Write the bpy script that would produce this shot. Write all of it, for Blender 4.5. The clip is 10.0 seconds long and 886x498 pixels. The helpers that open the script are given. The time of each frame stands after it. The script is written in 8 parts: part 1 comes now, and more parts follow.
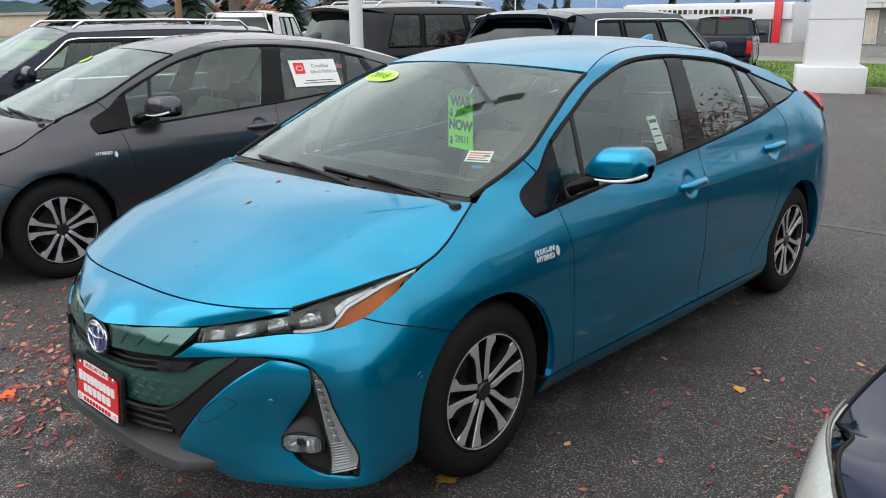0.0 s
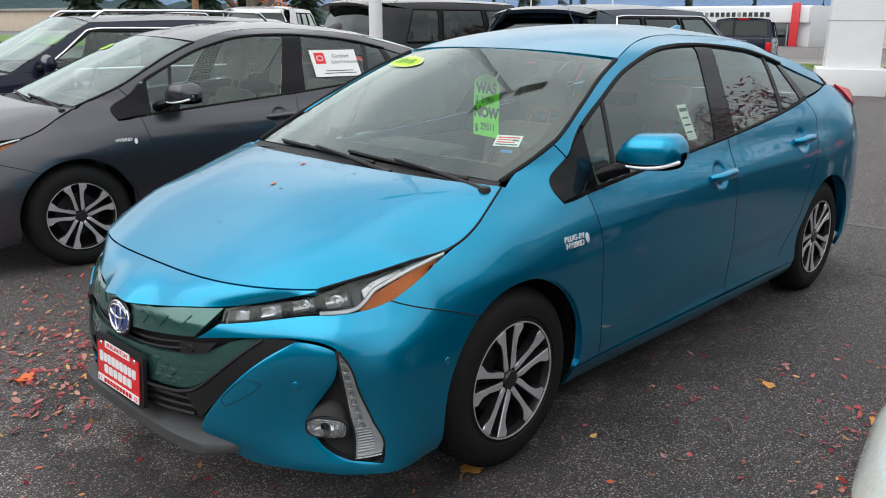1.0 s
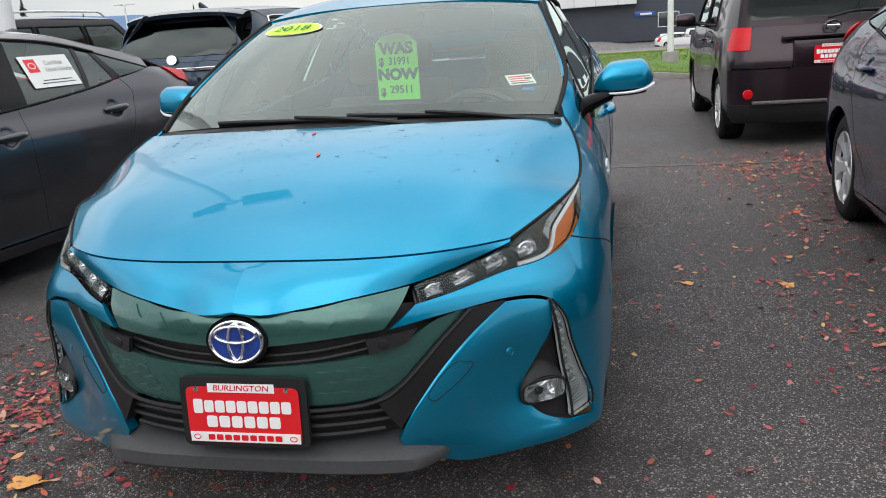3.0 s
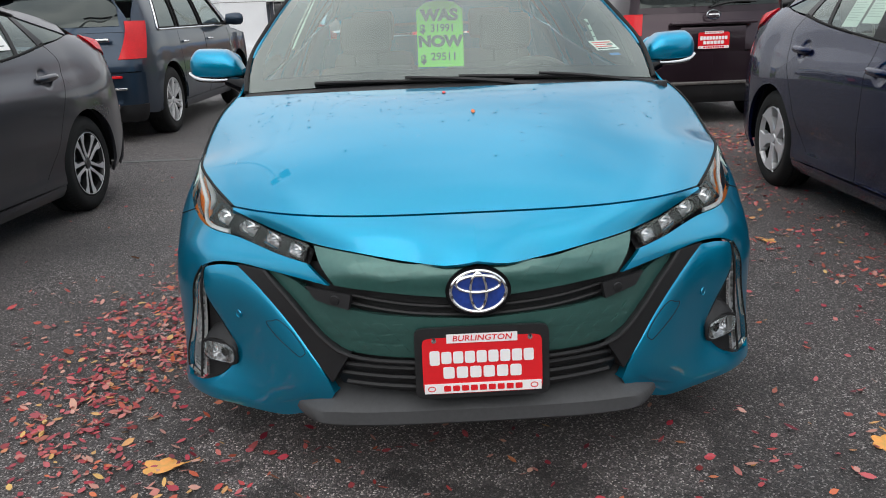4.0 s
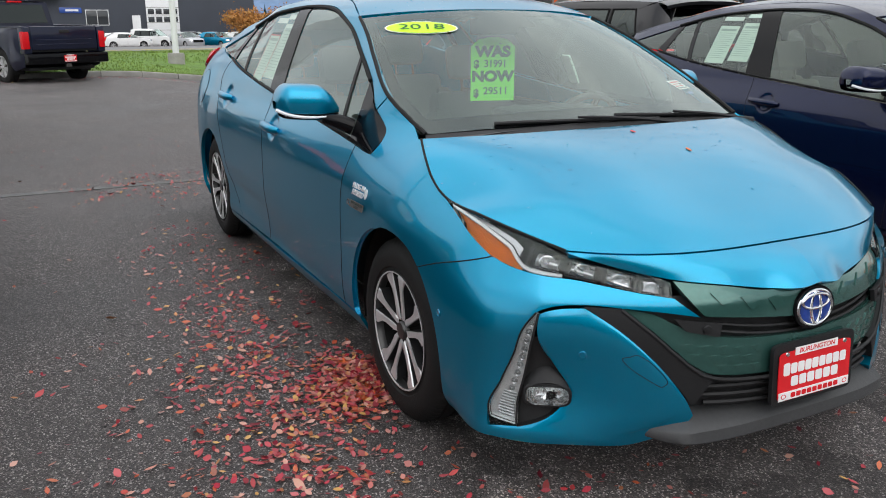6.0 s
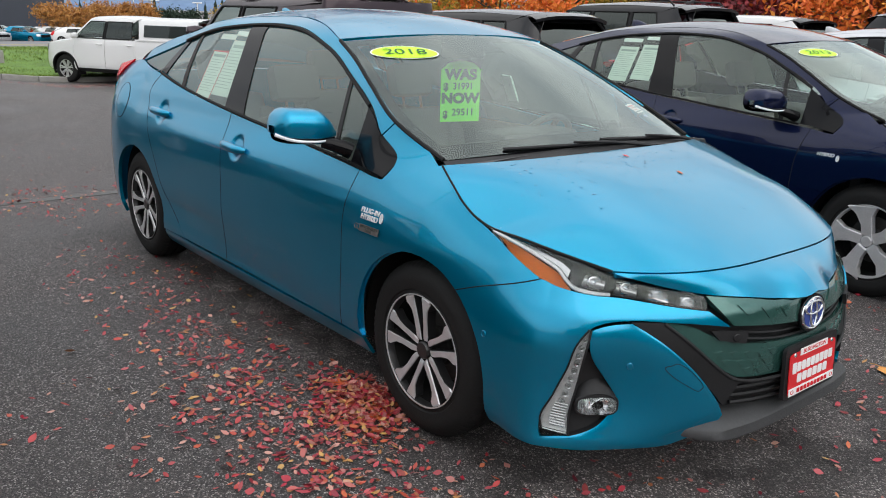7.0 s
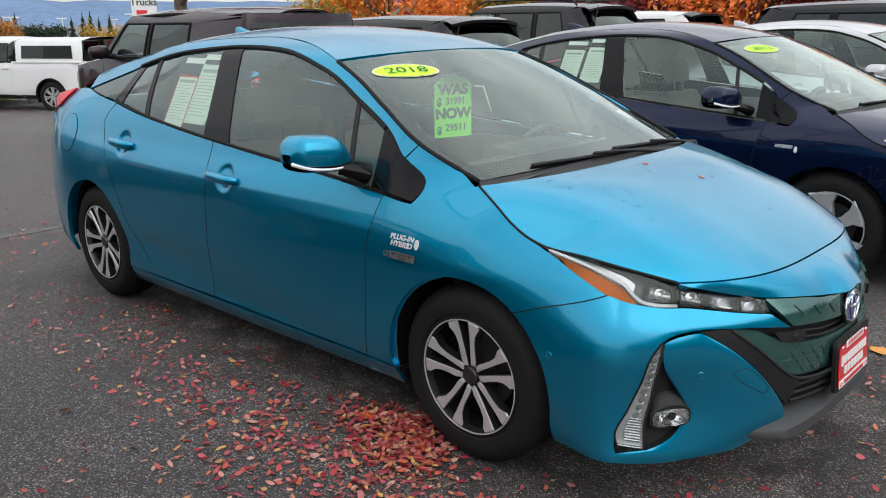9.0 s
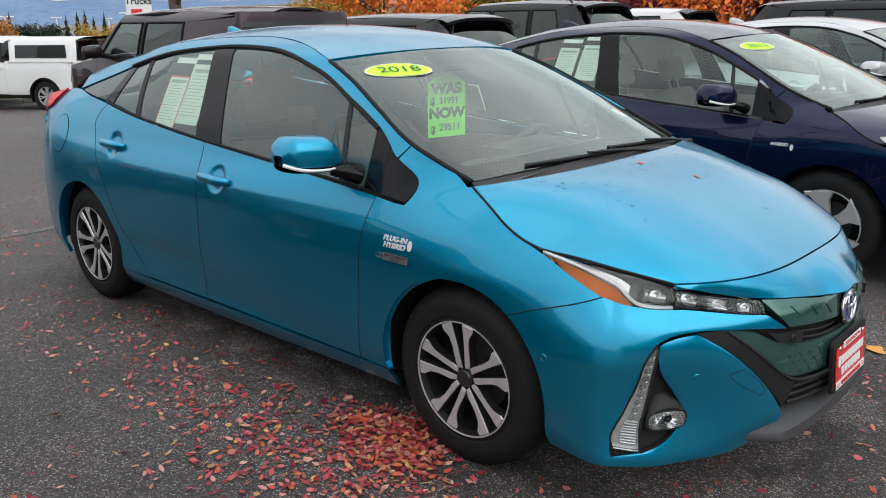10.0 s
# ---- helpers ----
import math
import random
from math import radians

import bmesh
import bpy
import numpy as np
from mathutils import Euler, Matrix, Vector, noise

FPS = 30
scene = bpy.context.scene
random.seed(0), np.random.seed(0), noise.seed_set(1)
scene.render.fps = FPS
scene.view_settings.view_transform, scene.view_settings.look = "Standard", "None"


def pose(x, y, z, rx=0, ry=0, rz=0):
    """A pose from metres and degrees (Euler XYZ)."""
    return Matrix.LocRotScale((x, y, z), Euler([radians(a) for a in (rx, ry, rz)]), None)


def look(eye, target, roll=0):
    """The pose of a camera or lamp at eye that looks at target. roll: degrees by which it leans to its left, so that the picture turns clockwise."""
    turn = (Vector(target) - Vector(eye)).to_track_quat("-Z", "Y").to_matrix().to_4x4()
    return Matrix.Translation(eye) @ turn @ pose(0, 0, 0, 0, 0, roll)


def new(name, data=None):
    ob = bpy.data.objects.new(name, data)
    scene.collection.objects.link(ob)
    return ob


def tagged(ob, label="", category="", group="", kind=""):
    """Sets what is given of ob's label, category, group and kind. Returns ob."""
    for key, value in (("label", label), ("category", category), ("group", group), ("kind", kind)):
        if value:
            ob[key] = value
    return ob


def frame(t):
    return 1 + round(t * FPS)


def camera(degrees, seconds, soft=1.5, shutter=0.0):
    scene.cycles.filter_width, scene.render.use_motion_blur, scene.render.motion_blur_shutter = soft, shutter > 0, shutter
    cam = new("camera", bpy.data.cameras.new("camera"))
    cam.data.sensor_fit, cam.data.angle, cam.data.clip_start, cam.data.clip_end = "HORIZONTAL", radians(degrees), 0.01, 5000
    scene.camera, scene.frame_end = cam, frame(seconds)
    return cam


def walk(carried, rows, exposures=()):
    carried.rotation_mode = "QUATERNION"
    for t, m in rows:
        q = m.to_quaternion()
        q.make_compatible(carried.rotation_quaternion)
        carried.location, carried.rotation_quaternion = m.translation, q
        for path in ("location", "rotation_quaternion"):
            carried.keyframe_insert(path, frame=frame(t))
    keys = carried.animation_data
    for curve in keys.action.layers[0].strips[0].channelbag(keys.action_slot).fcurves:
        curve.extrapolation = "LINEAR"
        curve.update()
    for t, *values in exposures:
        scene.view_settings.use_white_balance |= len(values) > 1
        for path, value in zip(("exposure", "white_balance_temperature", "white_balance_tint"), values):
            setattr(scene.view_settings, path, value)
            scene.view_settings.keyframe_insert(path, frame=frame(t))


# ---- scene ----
cam = camera(56.9, 10.0, soft=1.0)
PATH = [
    (0, (3.336, 2.487, 1.541), (1.926, 1.174, 1.004), -0.3),
    (0.5, (3.335, 2.489, 1.531), (1.931, 1.17, 0.994), 0.1),
    (1, (3.343, 2.42, 1.475), (1.953, 1.087, 0.939), 0.3),
    (1.5, (3.497, 2.161, 1.39), (2.031, 0.901, 0.876), 1.1),
    (2, (3.636, 1.802, 1.317), (2.039, 0.706, 0.821), -0.1),
    (2.2, (3.663, 1.626, 1.279), (2.008, 0.614, 0.792), -1.9),
    (3.3, (4.035, 0.581, 1.228), (2.121, 0.34, 0.702), -3.2),
    (3.5, (4.04, 0.38, 1.208), (2.12, 0.191, 0.679), -2.6),
    (4, (4.12, -0.131, 1.218), (2.202, -0.077, 0.652), -2.2),
    (4.5, (4.073, -0.577, 1.239), (2.201, -0.179, 0.658), -1.7),
    (5, (4.015, -1.078, 1.272), (2.184, -0.5, 0.711), -3.8),
    (5.5, (3.901, -1.518, 1.322), (2.115, -0.82, 0.754), -1.0),
    (6, (3.72, -1.891, 1.351), (2.012, -1.012, 0.796), 0.2),
    (6.2, (3.687, -2.029, 1.349), (2.032, -1.051, 0.799), 1.0),
    (7.3, (3.325, -2.594, 1.461), (1.899, -1.299, 0.924), 1.1),
    (7.5, (3.247, -2.668, 1.455), (1.866, -1.322, 0.925), 0.4),
    (8, (3.087, -2.812, 1.473), (1.754, -1.422, 0.935), -0.6),
    (8.5, (3.046, -2.812, 1.481), (1.723, -1.412, 0.943), -0.5),
    (9, (3.041, -2.778, 1.484), (1.729, -1.367, 0.947), -0.5),
    (9.5, (3.042, -2.76, 1.478), (1.733, -1.343, 0.949), -0.5),
    (10, (3.029, -2.748, 1.488), (1.724, -1.333, 0.946), -0.7),
]
walk(cam, [(t, look(eye, target, roll)) for t, eye, target, roll in PATH])

# ---- daylight: bright overcast sky with broken cloud, faint wide sun ----
world = bpy.data.worlds.new("overcast_sky")
scene.world = world
world.use_nodes = True
wn, wl = world.node_tree.nodes, world.node_tree.links
wn.clear()
w_out = wn.new("ShaderNodeOutputWorld")
w_bg = wn.new("ShaderNodeBackground")
w_sky = wn.new("ShaderNodeTexSky")
w_sky.sky_type, w_sky.sun_disc = "NISHITA", False
SUN_EL, SUN_AZ = 38.0, -12.0
w_sky.sun_elevation, w_sky.sun_rotation = radians(SUN_EL), radians(90.0 - SUN_AZ)
w_geo = wn.new("ShaderNodeTexCoord")
w_map = wn.new("ShaderNodeMapping")
w_map.inputs["Scale"].default_value = (1.0, 1.0, 2.6)
w_noise = wn.new("ShaderNodeTexNoise")
w_noise.inputs["Scale"].default_value, w_noise.inputs["Detail"].default_value = 2.2, 7.0
w_ramp = wn.new("ShaderNodeValToRGB")
w_ramp.color_ramp.elements[0].position, w_ramp.color_ramp.elements[0].color = 0.36, (5.7, 6.0, 6.4, 1)
w_ramp.color_ramp.elements[1].position, w_ramp.color_ramp.elements[1].color = 0.62, (9.8, 9.8, 9.8, 1)
w_sep = wn.new("ShaderNodeSeparateXYZ")
w_hor = wn.new("ShaderNodeMapRange")
w_hor.inputs["From Min"].default_value, w_hor.inputs["From Max"].default_value = 0.0, 0.9
w_hor.inputs["To Min"].default_value, w_hor.inputs["To Max"].default_value = 0.58, 1.28
w_mul = wn.new("ShaderNodeVectorMath")
w_mul.operation = "SCALE"
w_mix = wn.new("ShaderNodeMixRGB")
w_mix.inputs["Fac"].default_value = 0.9
wl.new(w_geo.outputs["Generated"], w_map.inputs["Vector"])
wl.new(w_map.outputs["Vector"], w_noise.inputs["Vector"])
wl.new(w_noise.outputs["Fac"], w_ramp.inputs["Fac"])
wl.new(w_geo.outputs["Generated"], w_sep.inputs["Vector"])
wl.new(w_sep.outputs["Z"], w_hor.inputs["Value"])
w_dot = wn.new("ShaderNodeVectorMath")
w_dot.operation = "DOT_PRODUCT"
w_dot.inputs[1].default_value = (math.cos(radians(SUN_AZ)), math.sin(radians(SUN_AZ)), 0.0)
w_side = wn.new("ShaderNodeMapRange")
w_side.inputs["From Min"].default_value, w_side.inputs["From Max"].default_value = -1.0, 1.0
w_side.inputs["To Min"].default_value, w_side.inputs["To Max"].default_value = 0.84, 1.22
w_gain = wn.new("ShaderNodeMath")
w_gain.operation = "MULTIPLY"
wl.new(w_geo.outputs["Generated"], w_dot.inputs[0])
wl.new(w_dot.outputs["Value"], w_side.inputs["Value"])
wl.new(w_hor.outputs["Result"], w_gain.inputs[0])
wl.new(w_side.outputs["Result"], w_gain.inputs[1])
wl.new(w_ramp.outputs["Color"], w_mul.inputs[0])
wl.new(w_gain.outputs[0], w_mul.inputs["Scale"])
wl.new(w_sky.outputs["Color"], w_mix.inputs["Color1"])
wl.new(w_mul.outputs["Vector"], w_mix.inputs["Color2"])
wl.new(w_mix.outputs["Color"], w_bg.inputs["Color"])
w_bg.inputs["Strength"].default_value = 0.10
wl.new(w_bg.outputs["Background"], w_out.inputs["Surface"])

sun_data = bpy.data.lights.new("sun", "SUN")
sun_data.energy, sun_data.angle, sun_data.color = 0.5, radians(60), (1.0, 0.96, 0.9)
sun = new("sun", sun_data)
_d = Vector((math.cos(radians(SUN_AZ)) * math.cos(radians(SUN_EL)), math.sin(radians(SUN_AZ)) * math.cos(radians(SUN_EL)), math.sin(radians(SUN_EL))))
sun.matrix_world = look(_d * 30, (0, 0, 0))
scene.view_settings.exposure = 0.80

# ---- materials ----
def mat(name, color, rough=0.5, metal=0.0, coat=0.0, var=0.15, scale=6.0, fine=90.0, bump=0.0, bump_scale=60.0,
        spec=0.5, color2=None, rough_var=0.1, emit=0.0, trans=0.0, pick=0.0):
    """Procedural surface: base colour varied at two scales, roughness varied, fine bump."""
    m = bpy.data.materials.new(name)
    m.use_nodes = True
    n, l = m.node_tree.nodes, m.node_tree.links
    b = n["Principled BSDF"]
    tc = n.new("ShaderNodeTexCoord")
    n1, n2 = n.new("ShaderNodeTexNoise"), n.new("ShaderNodeTexNoise")
    n1.inputs["Scale"].default_value, n1.inputs["Detail"].default_value = scale, 5.0
    n2.inputs["Scale"].default_value, n2.inputs["Detail"].default_value = fine, 3.0
    l.new(tc.outputs["Object"], n1.inputs["Vector"])
    l.new(tc.outputs["Object"], n2.inputs["Vector"])
    add = n.new("ShaderNodeMath")
    add.operation = "MULTIPLY_ADD"
    add.inputs[1].default_value = 0.5
    half = n.new("ShaderNodeMath")
    half.operation = "MULTIPLY"
    half.inputs[1].default_value = 0.5
    l.new(n1.outputs["Fac"], half.inputs[0])
    l.new(n2.outputs["Fac"], add.inputs[0])
    l.new(half.outputs[0], add.inputs[2])
    fac = add.outputs[0]
    if pick:
        oi = n.new("ShaderNodeObjectInfo")
        ad2 = n.new("ShaderNodeMath")
        ad2.operation = "MULTIPLY_ADD"
        ad2.inputs[1].default_value = pick
        l.new(oi.outputs["Random"], ad2.inputs[0])
        l.new(fac, ad2.inputs[2])
        fac = ad2.outputs[0]
    ramp = n.new("ShaderNodeValToRGB")
    lo = [c * (1 - var) for c in color]
    hi = [min(1, c * (1 + var)) for c in (color2 or color)]
    ramp.color_ramp.elements[0].position, ramp.color_ramp.elements[0].color = 0.32, (*lo, 1)
    ramp.color_ramp.elements[1].position, ramp.color_ramp.elements[1].color = 0.68, (*hi, 1)
    l.new(fac, ramp.inputs["Fac"])
    l.new(ramp.outputs["Color"], b.inputs["Base Color"])
    rr = n.new("ShaderNodeMapRange")
    rr.inputs["To Min"].default_value = max(0.0, rough * (1 - rough_var))
    rr.inputs["To Max"].default_value = min(1.0, rough * (1 + rough_var))
    l.new(n1.outputs["Fac"], rr.inputs["Value"])
    l.new(rr.outputs["Result"], b.inputs["Roughness"])
    b.inputs["Metallic"].default_value = metal
    b.inputs["Specular IOR Level"].default_value = spec
    b.inputs["Coat Weight"].default_value = coat
    b.inputs["Coat Roughness"].default_value = 0.02
    b.inputs["Coat IOR"].default_value = 1.38
    if trans:
        b.inputs["Transmission Weight"].default_value = trans
    if emit:
        b.inputs["Emission Color"].default_value = (*color, 1)
        b.inputs["Emission Strength"].default_value = emit
    if bump:
        nb = n.new("ShaderNodeTexNoise")
        nb.inputs["Scale"].default_value, nb.inputs["Detail"].default_value = bump_scale, 4.0
        l.new(tc.outputs["Object"], nb.inputs["Vector"])
        bp = n.new("ShaderNodeBump")
        bp.inputs["Strength"].default_value, bp.inputs["Distance"].default_value = bump, 0.01
        l.new(nb.outputs["Fac"], bp.inputs["Height"])
        l.new(bp.outputs["Normal"], b.inputs["Normal"])
    return m


def glass(name, tint, gloss=0.03, ior=1.5, power=1.0):
    """Thin pane: tinted see-through mixed with a mirror reflection by Fresnel."""
    m = bpy.data.materials.new(name)
    m.use_nodes = True
    n, l = m.node_tree.nodes, m.node_tree.links
    n.clear()
    out, mix = n.new("ShaderNodeOutputMaterial"), n.new("ShaderNodeMixShader")
    tr, gl, fr = n.new("ShaderNodeBsdfTransparent"), n.new("ShaderNodeBsdfGlossy"), n.new("ShaderNodeFresnel")
    tr.inputs["Color"].default_value = (*tint, 1)
    gl.inputs["Roughness"].default_value = gloss
    gl.inputs["Color"].default_value = (0.90, 1.0, 0.96, 1)
    fr.inputs["IOR"].default_value = ior
    gain = n.new("ShaderNodeMath")
    gain.operation, gain.use_clamp = "MULTIPLY", True
    gain.inputs[1].default_value = power
    l.new(fr.outputs["Fac"], gain.inputs[0])
    l.new(gain.outputs[0], mix.inputs["Fac"])
    l.new(tr.outputs[0], mix.inputs[1])
    l.new(gl.outputs[0], mix.inputs[2])
    l.new(mix.outputs[0], out.inputs["Surface"])
    return m


def paint(name, color, metal=0.35, rough=0.32, flake=0.1):
    return mat(name, color, rough=rough, metal=metal, coat=0.9, var=flake, scale=1.3, fine=900.0, rough_var=0.08, spec=0.15)


BLUE = paint("teal_blue_metallic_paint", (0.0, 0.265, 0.453), metal=0.82, rough=0.30)
BLUE.node_tree.nodes["Principled BSDF"].inputs["Coat Weight"].default_value = 0.88
BLUE.node_tree.nodes["Principled BSDF"].inputs["Coat IOR"].default_value = 1.5
BLUE.node_tree.nodes["Principled BSDF"].inputs["Specular IOR Level"].default_value = 0.0
GREY_P = paint("grey_metallic_paint", (0.080, 0.080, 0.090), metal=0.80, rough=0.28)
NAVY_P = paint("navy_metallic_paint", (0.003, 0.007, 0.036), metal=0.45, rough=0.26)
SLATE_P = paint("slate_metallic_paint", (0.022, 0.038, 0.062), metal=0.6)
PLUM_P = paint("dark_plum_metallic_paint", (0.032, 0.020, 0.026), metal=0.7)
BLACK_P = paint("black_paint", (0.010, 0.010, 0.012), metal=0.1)
MIDNIGHT_P = paint("midnight_blue_paint", (0.010, 0.013, 0.032), metal=0.3)
WHITE_P = paint("white_paint", (0.72, 0.72, 0.72), metal=0.0, flake=0.03)
SILVER_P = paint("silver_metallic_paint", (0.50, 0.51, 0.53), metal=0.5)
GLOSS_BLACK = mat("gloss_black_trim", (0.004, 0.004, 0.005), rough=0.05, coat=0.0, spec=0.18, var=0.2)
TRIM = mat("black_grained_plastic", (0.011, 0.011, 0.012), rough=0.55, spec=0.35, var=0.25, bump=0.12, bump_scale=500)
LIP_M = mat("grey_grained_plastic", (0.042, 0.043, 0.045), rough=0.6, var=0.18, bump=0.15, bump_scale=420)
SEAL = mat("black_rubber_seal", (0.008, 0.008, 0.008), rough=0.7, spec=0.25, var=0.2)
GREEN_PANEL = mat("dark_green_smoked_panel", (0.040, 0.120, 0.104), rough=0.18, coat=1.0, var=0.12, scale=3, metal=0.5)
RUBBER = mat("tyre_rubber", (0.008, 0.008, 0.008), rough=0.75, spec=0.3, var=0.3, scale=9, fine=140, bump=0.15, bump_scale=160)
ALLOY = mat("machined_alloy", (0.60, 0.60, 0.61), rough=0.32, metal=0.5, var=0.08, scale=20)
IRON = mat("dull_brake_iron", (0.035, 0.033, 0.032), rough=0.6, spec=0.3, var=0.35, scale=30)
# near-black that paints in the shade of the hollow behind the spokes
WHEEL_SHADE = mat("wheel_hollow_shade", (0.006, 0.006, 0.006), rough=0.8, spec=0.2, var=0.2)
ALLOY_DK = mat("dark_wheel_paint", (0.016, 0.016, 0.017), rough=0.35, var=0.2, coat=0.4)
STEEL = mat("brake_steel", (0.20, 0.19, 0.18), rough=0.45, metal=0.9, var=0.35, scale=30)
CHROME = mat("chrome", (0.82, 0.83, 0.84), rough=0.08, metal=1.0, var=0.03)
EMBLEM_BLUE = mat("emblem_blue_enamel", (0.008, 0.035, 0.22), rough=0.12, coat=1.0, var=0.3, scale=20)
LENS = glass("clear_lamp_lens", (0.94, 0.95, 0.95), gloss=0.03, ior=1.45)
WIND = glass("windscreen_glass", (0.84, 0.98, 0.92), gloss=0.0, ior=1.5, power=1.65)
SIDE_GLASS = glass("side_window_glass", (0.80, 0.92, 0.87), gloss=0.0, ior=1.52, power=1.7)
PRIVACY = glass("smoked_privacy_glass", (0.045, 0.045, 0.05), gloss=0.03, ior=1.52, power=1.3)
HOUSING = mat("lamp_housing_black", (0.012, 0.012, 0.013), rough=0.22, var=0.2, coat=0.3)
REFLECTOR = mat("silvered_reflector", (0.72, 0.73, 0.75), rough=0.16, metal=0.9, var=0.06)
AMBER = mat("amber_reflector", (0.66, 0.15, 0.0), rough=0.35, var=0.15, coat=0.0, spec=0.2, bump=0.5, bump_scale=260)
SMOKED_SILVER = mat("smoked_silver_bezel", (0.46, 0.47, 0.48), rough=0.28, metal=0.7, var=0.12, scale=12)
DRL_M = mat("frosted_grey_lamp_lens", (0.60, 0.60, 0.61), rough=0.3, metal=0.35, var=0.15, scale=25)
PALE_LENS = mat("cloudy_pale_lamp_lens", (0.62, 0.62, 0.57), rough=0.18, coat=1.0, var=0.12, scale=5)
LIGHT_BAR = mat("white_light_guide", (0.78, 0.80, 0.82), rough=0.25, var=0.04, coat=0.6)
TAIL_RED = mat("red_tail_lens", (0.58, 0.005, 0.010), rough=0.2, coat=0.15, spec=0.3, var=0.2, bump=0.2, bump_scale=150)
SEAT_M = mat("grey_seat_cloth", (0.17, 0.17, 0.165), rough=0.85, var=0.15, bump=0.3, bump_scale=350)
SEAT_TAN = mat("beige_seat_cloth", (0.36, 0.34, 0.30), rough=0.85, var=0.12, bump=0.3, bump_scale=350)
DASH_M = mat("dark_dashboard_plastic", (0.06, 0.06, 0.062), rough=0.7, var=0.2, bump=0.15, bump_scale=300)
LINER = mat("grey_cabin_lining", (0.42, 0.42, 0.40), rough=0.9, var=0.06)
CARPET = mat("dark_cabin_carpet", (0.03, 0.03, 0.03), rough=0.95, var=0.3)
TAG_GREEN = mat("fluorescent_green_card", (0.22, 1.0, 0.05), rough=0.6, var=0.04)
TAG_YEL = mat("fluorescent_yellow_green_vinyl", (0.50, 0.93, 0.0), rough=0.35, var=0.03)
INK = mat("dark_green_ink", (0.008, 0.10, 0.02), rough=0.6, var=0.1)
INK_DK = mat("dark_ink", (0.02, 0.03, 0.025), rough=0.6, var=0.1)
PAPER = mat("white_paper", (0.80, 0.80, 0.78), rough=0.7, var=0.03)
GREY_PRINT = mat("pale_grey_print", (0.34, 0.38, 0.35), rough=0.7, var=0.1)
PAPER_GN = mat("pale_green_form_paper", (0.69, 0.72, 0.66), rough=0.7, var=0.03)
RED_PRINT = mat("red_print", (0.70, 0.02, 0.02), rough=0.4, var=0.05)
BLUE_STICK = mat("blue_sticker", (0.03, 0.22, 0.55), rough=0.4, var=0.05)
PLATE_RED = mat("glossy_red_plate", (0.68, 0.012, 0.018), rough=0.25, coat=0.5, var=0.04)
PLATE_WHITE = mat("white_plate_print", (0.82, 0.80, 0.80), rough=0.35, var=0.03)
WATER_M = mat("rain_drop_water", (0.9, 0.95, 1.0), rough=0.02, var=0.01, trans=1.0)


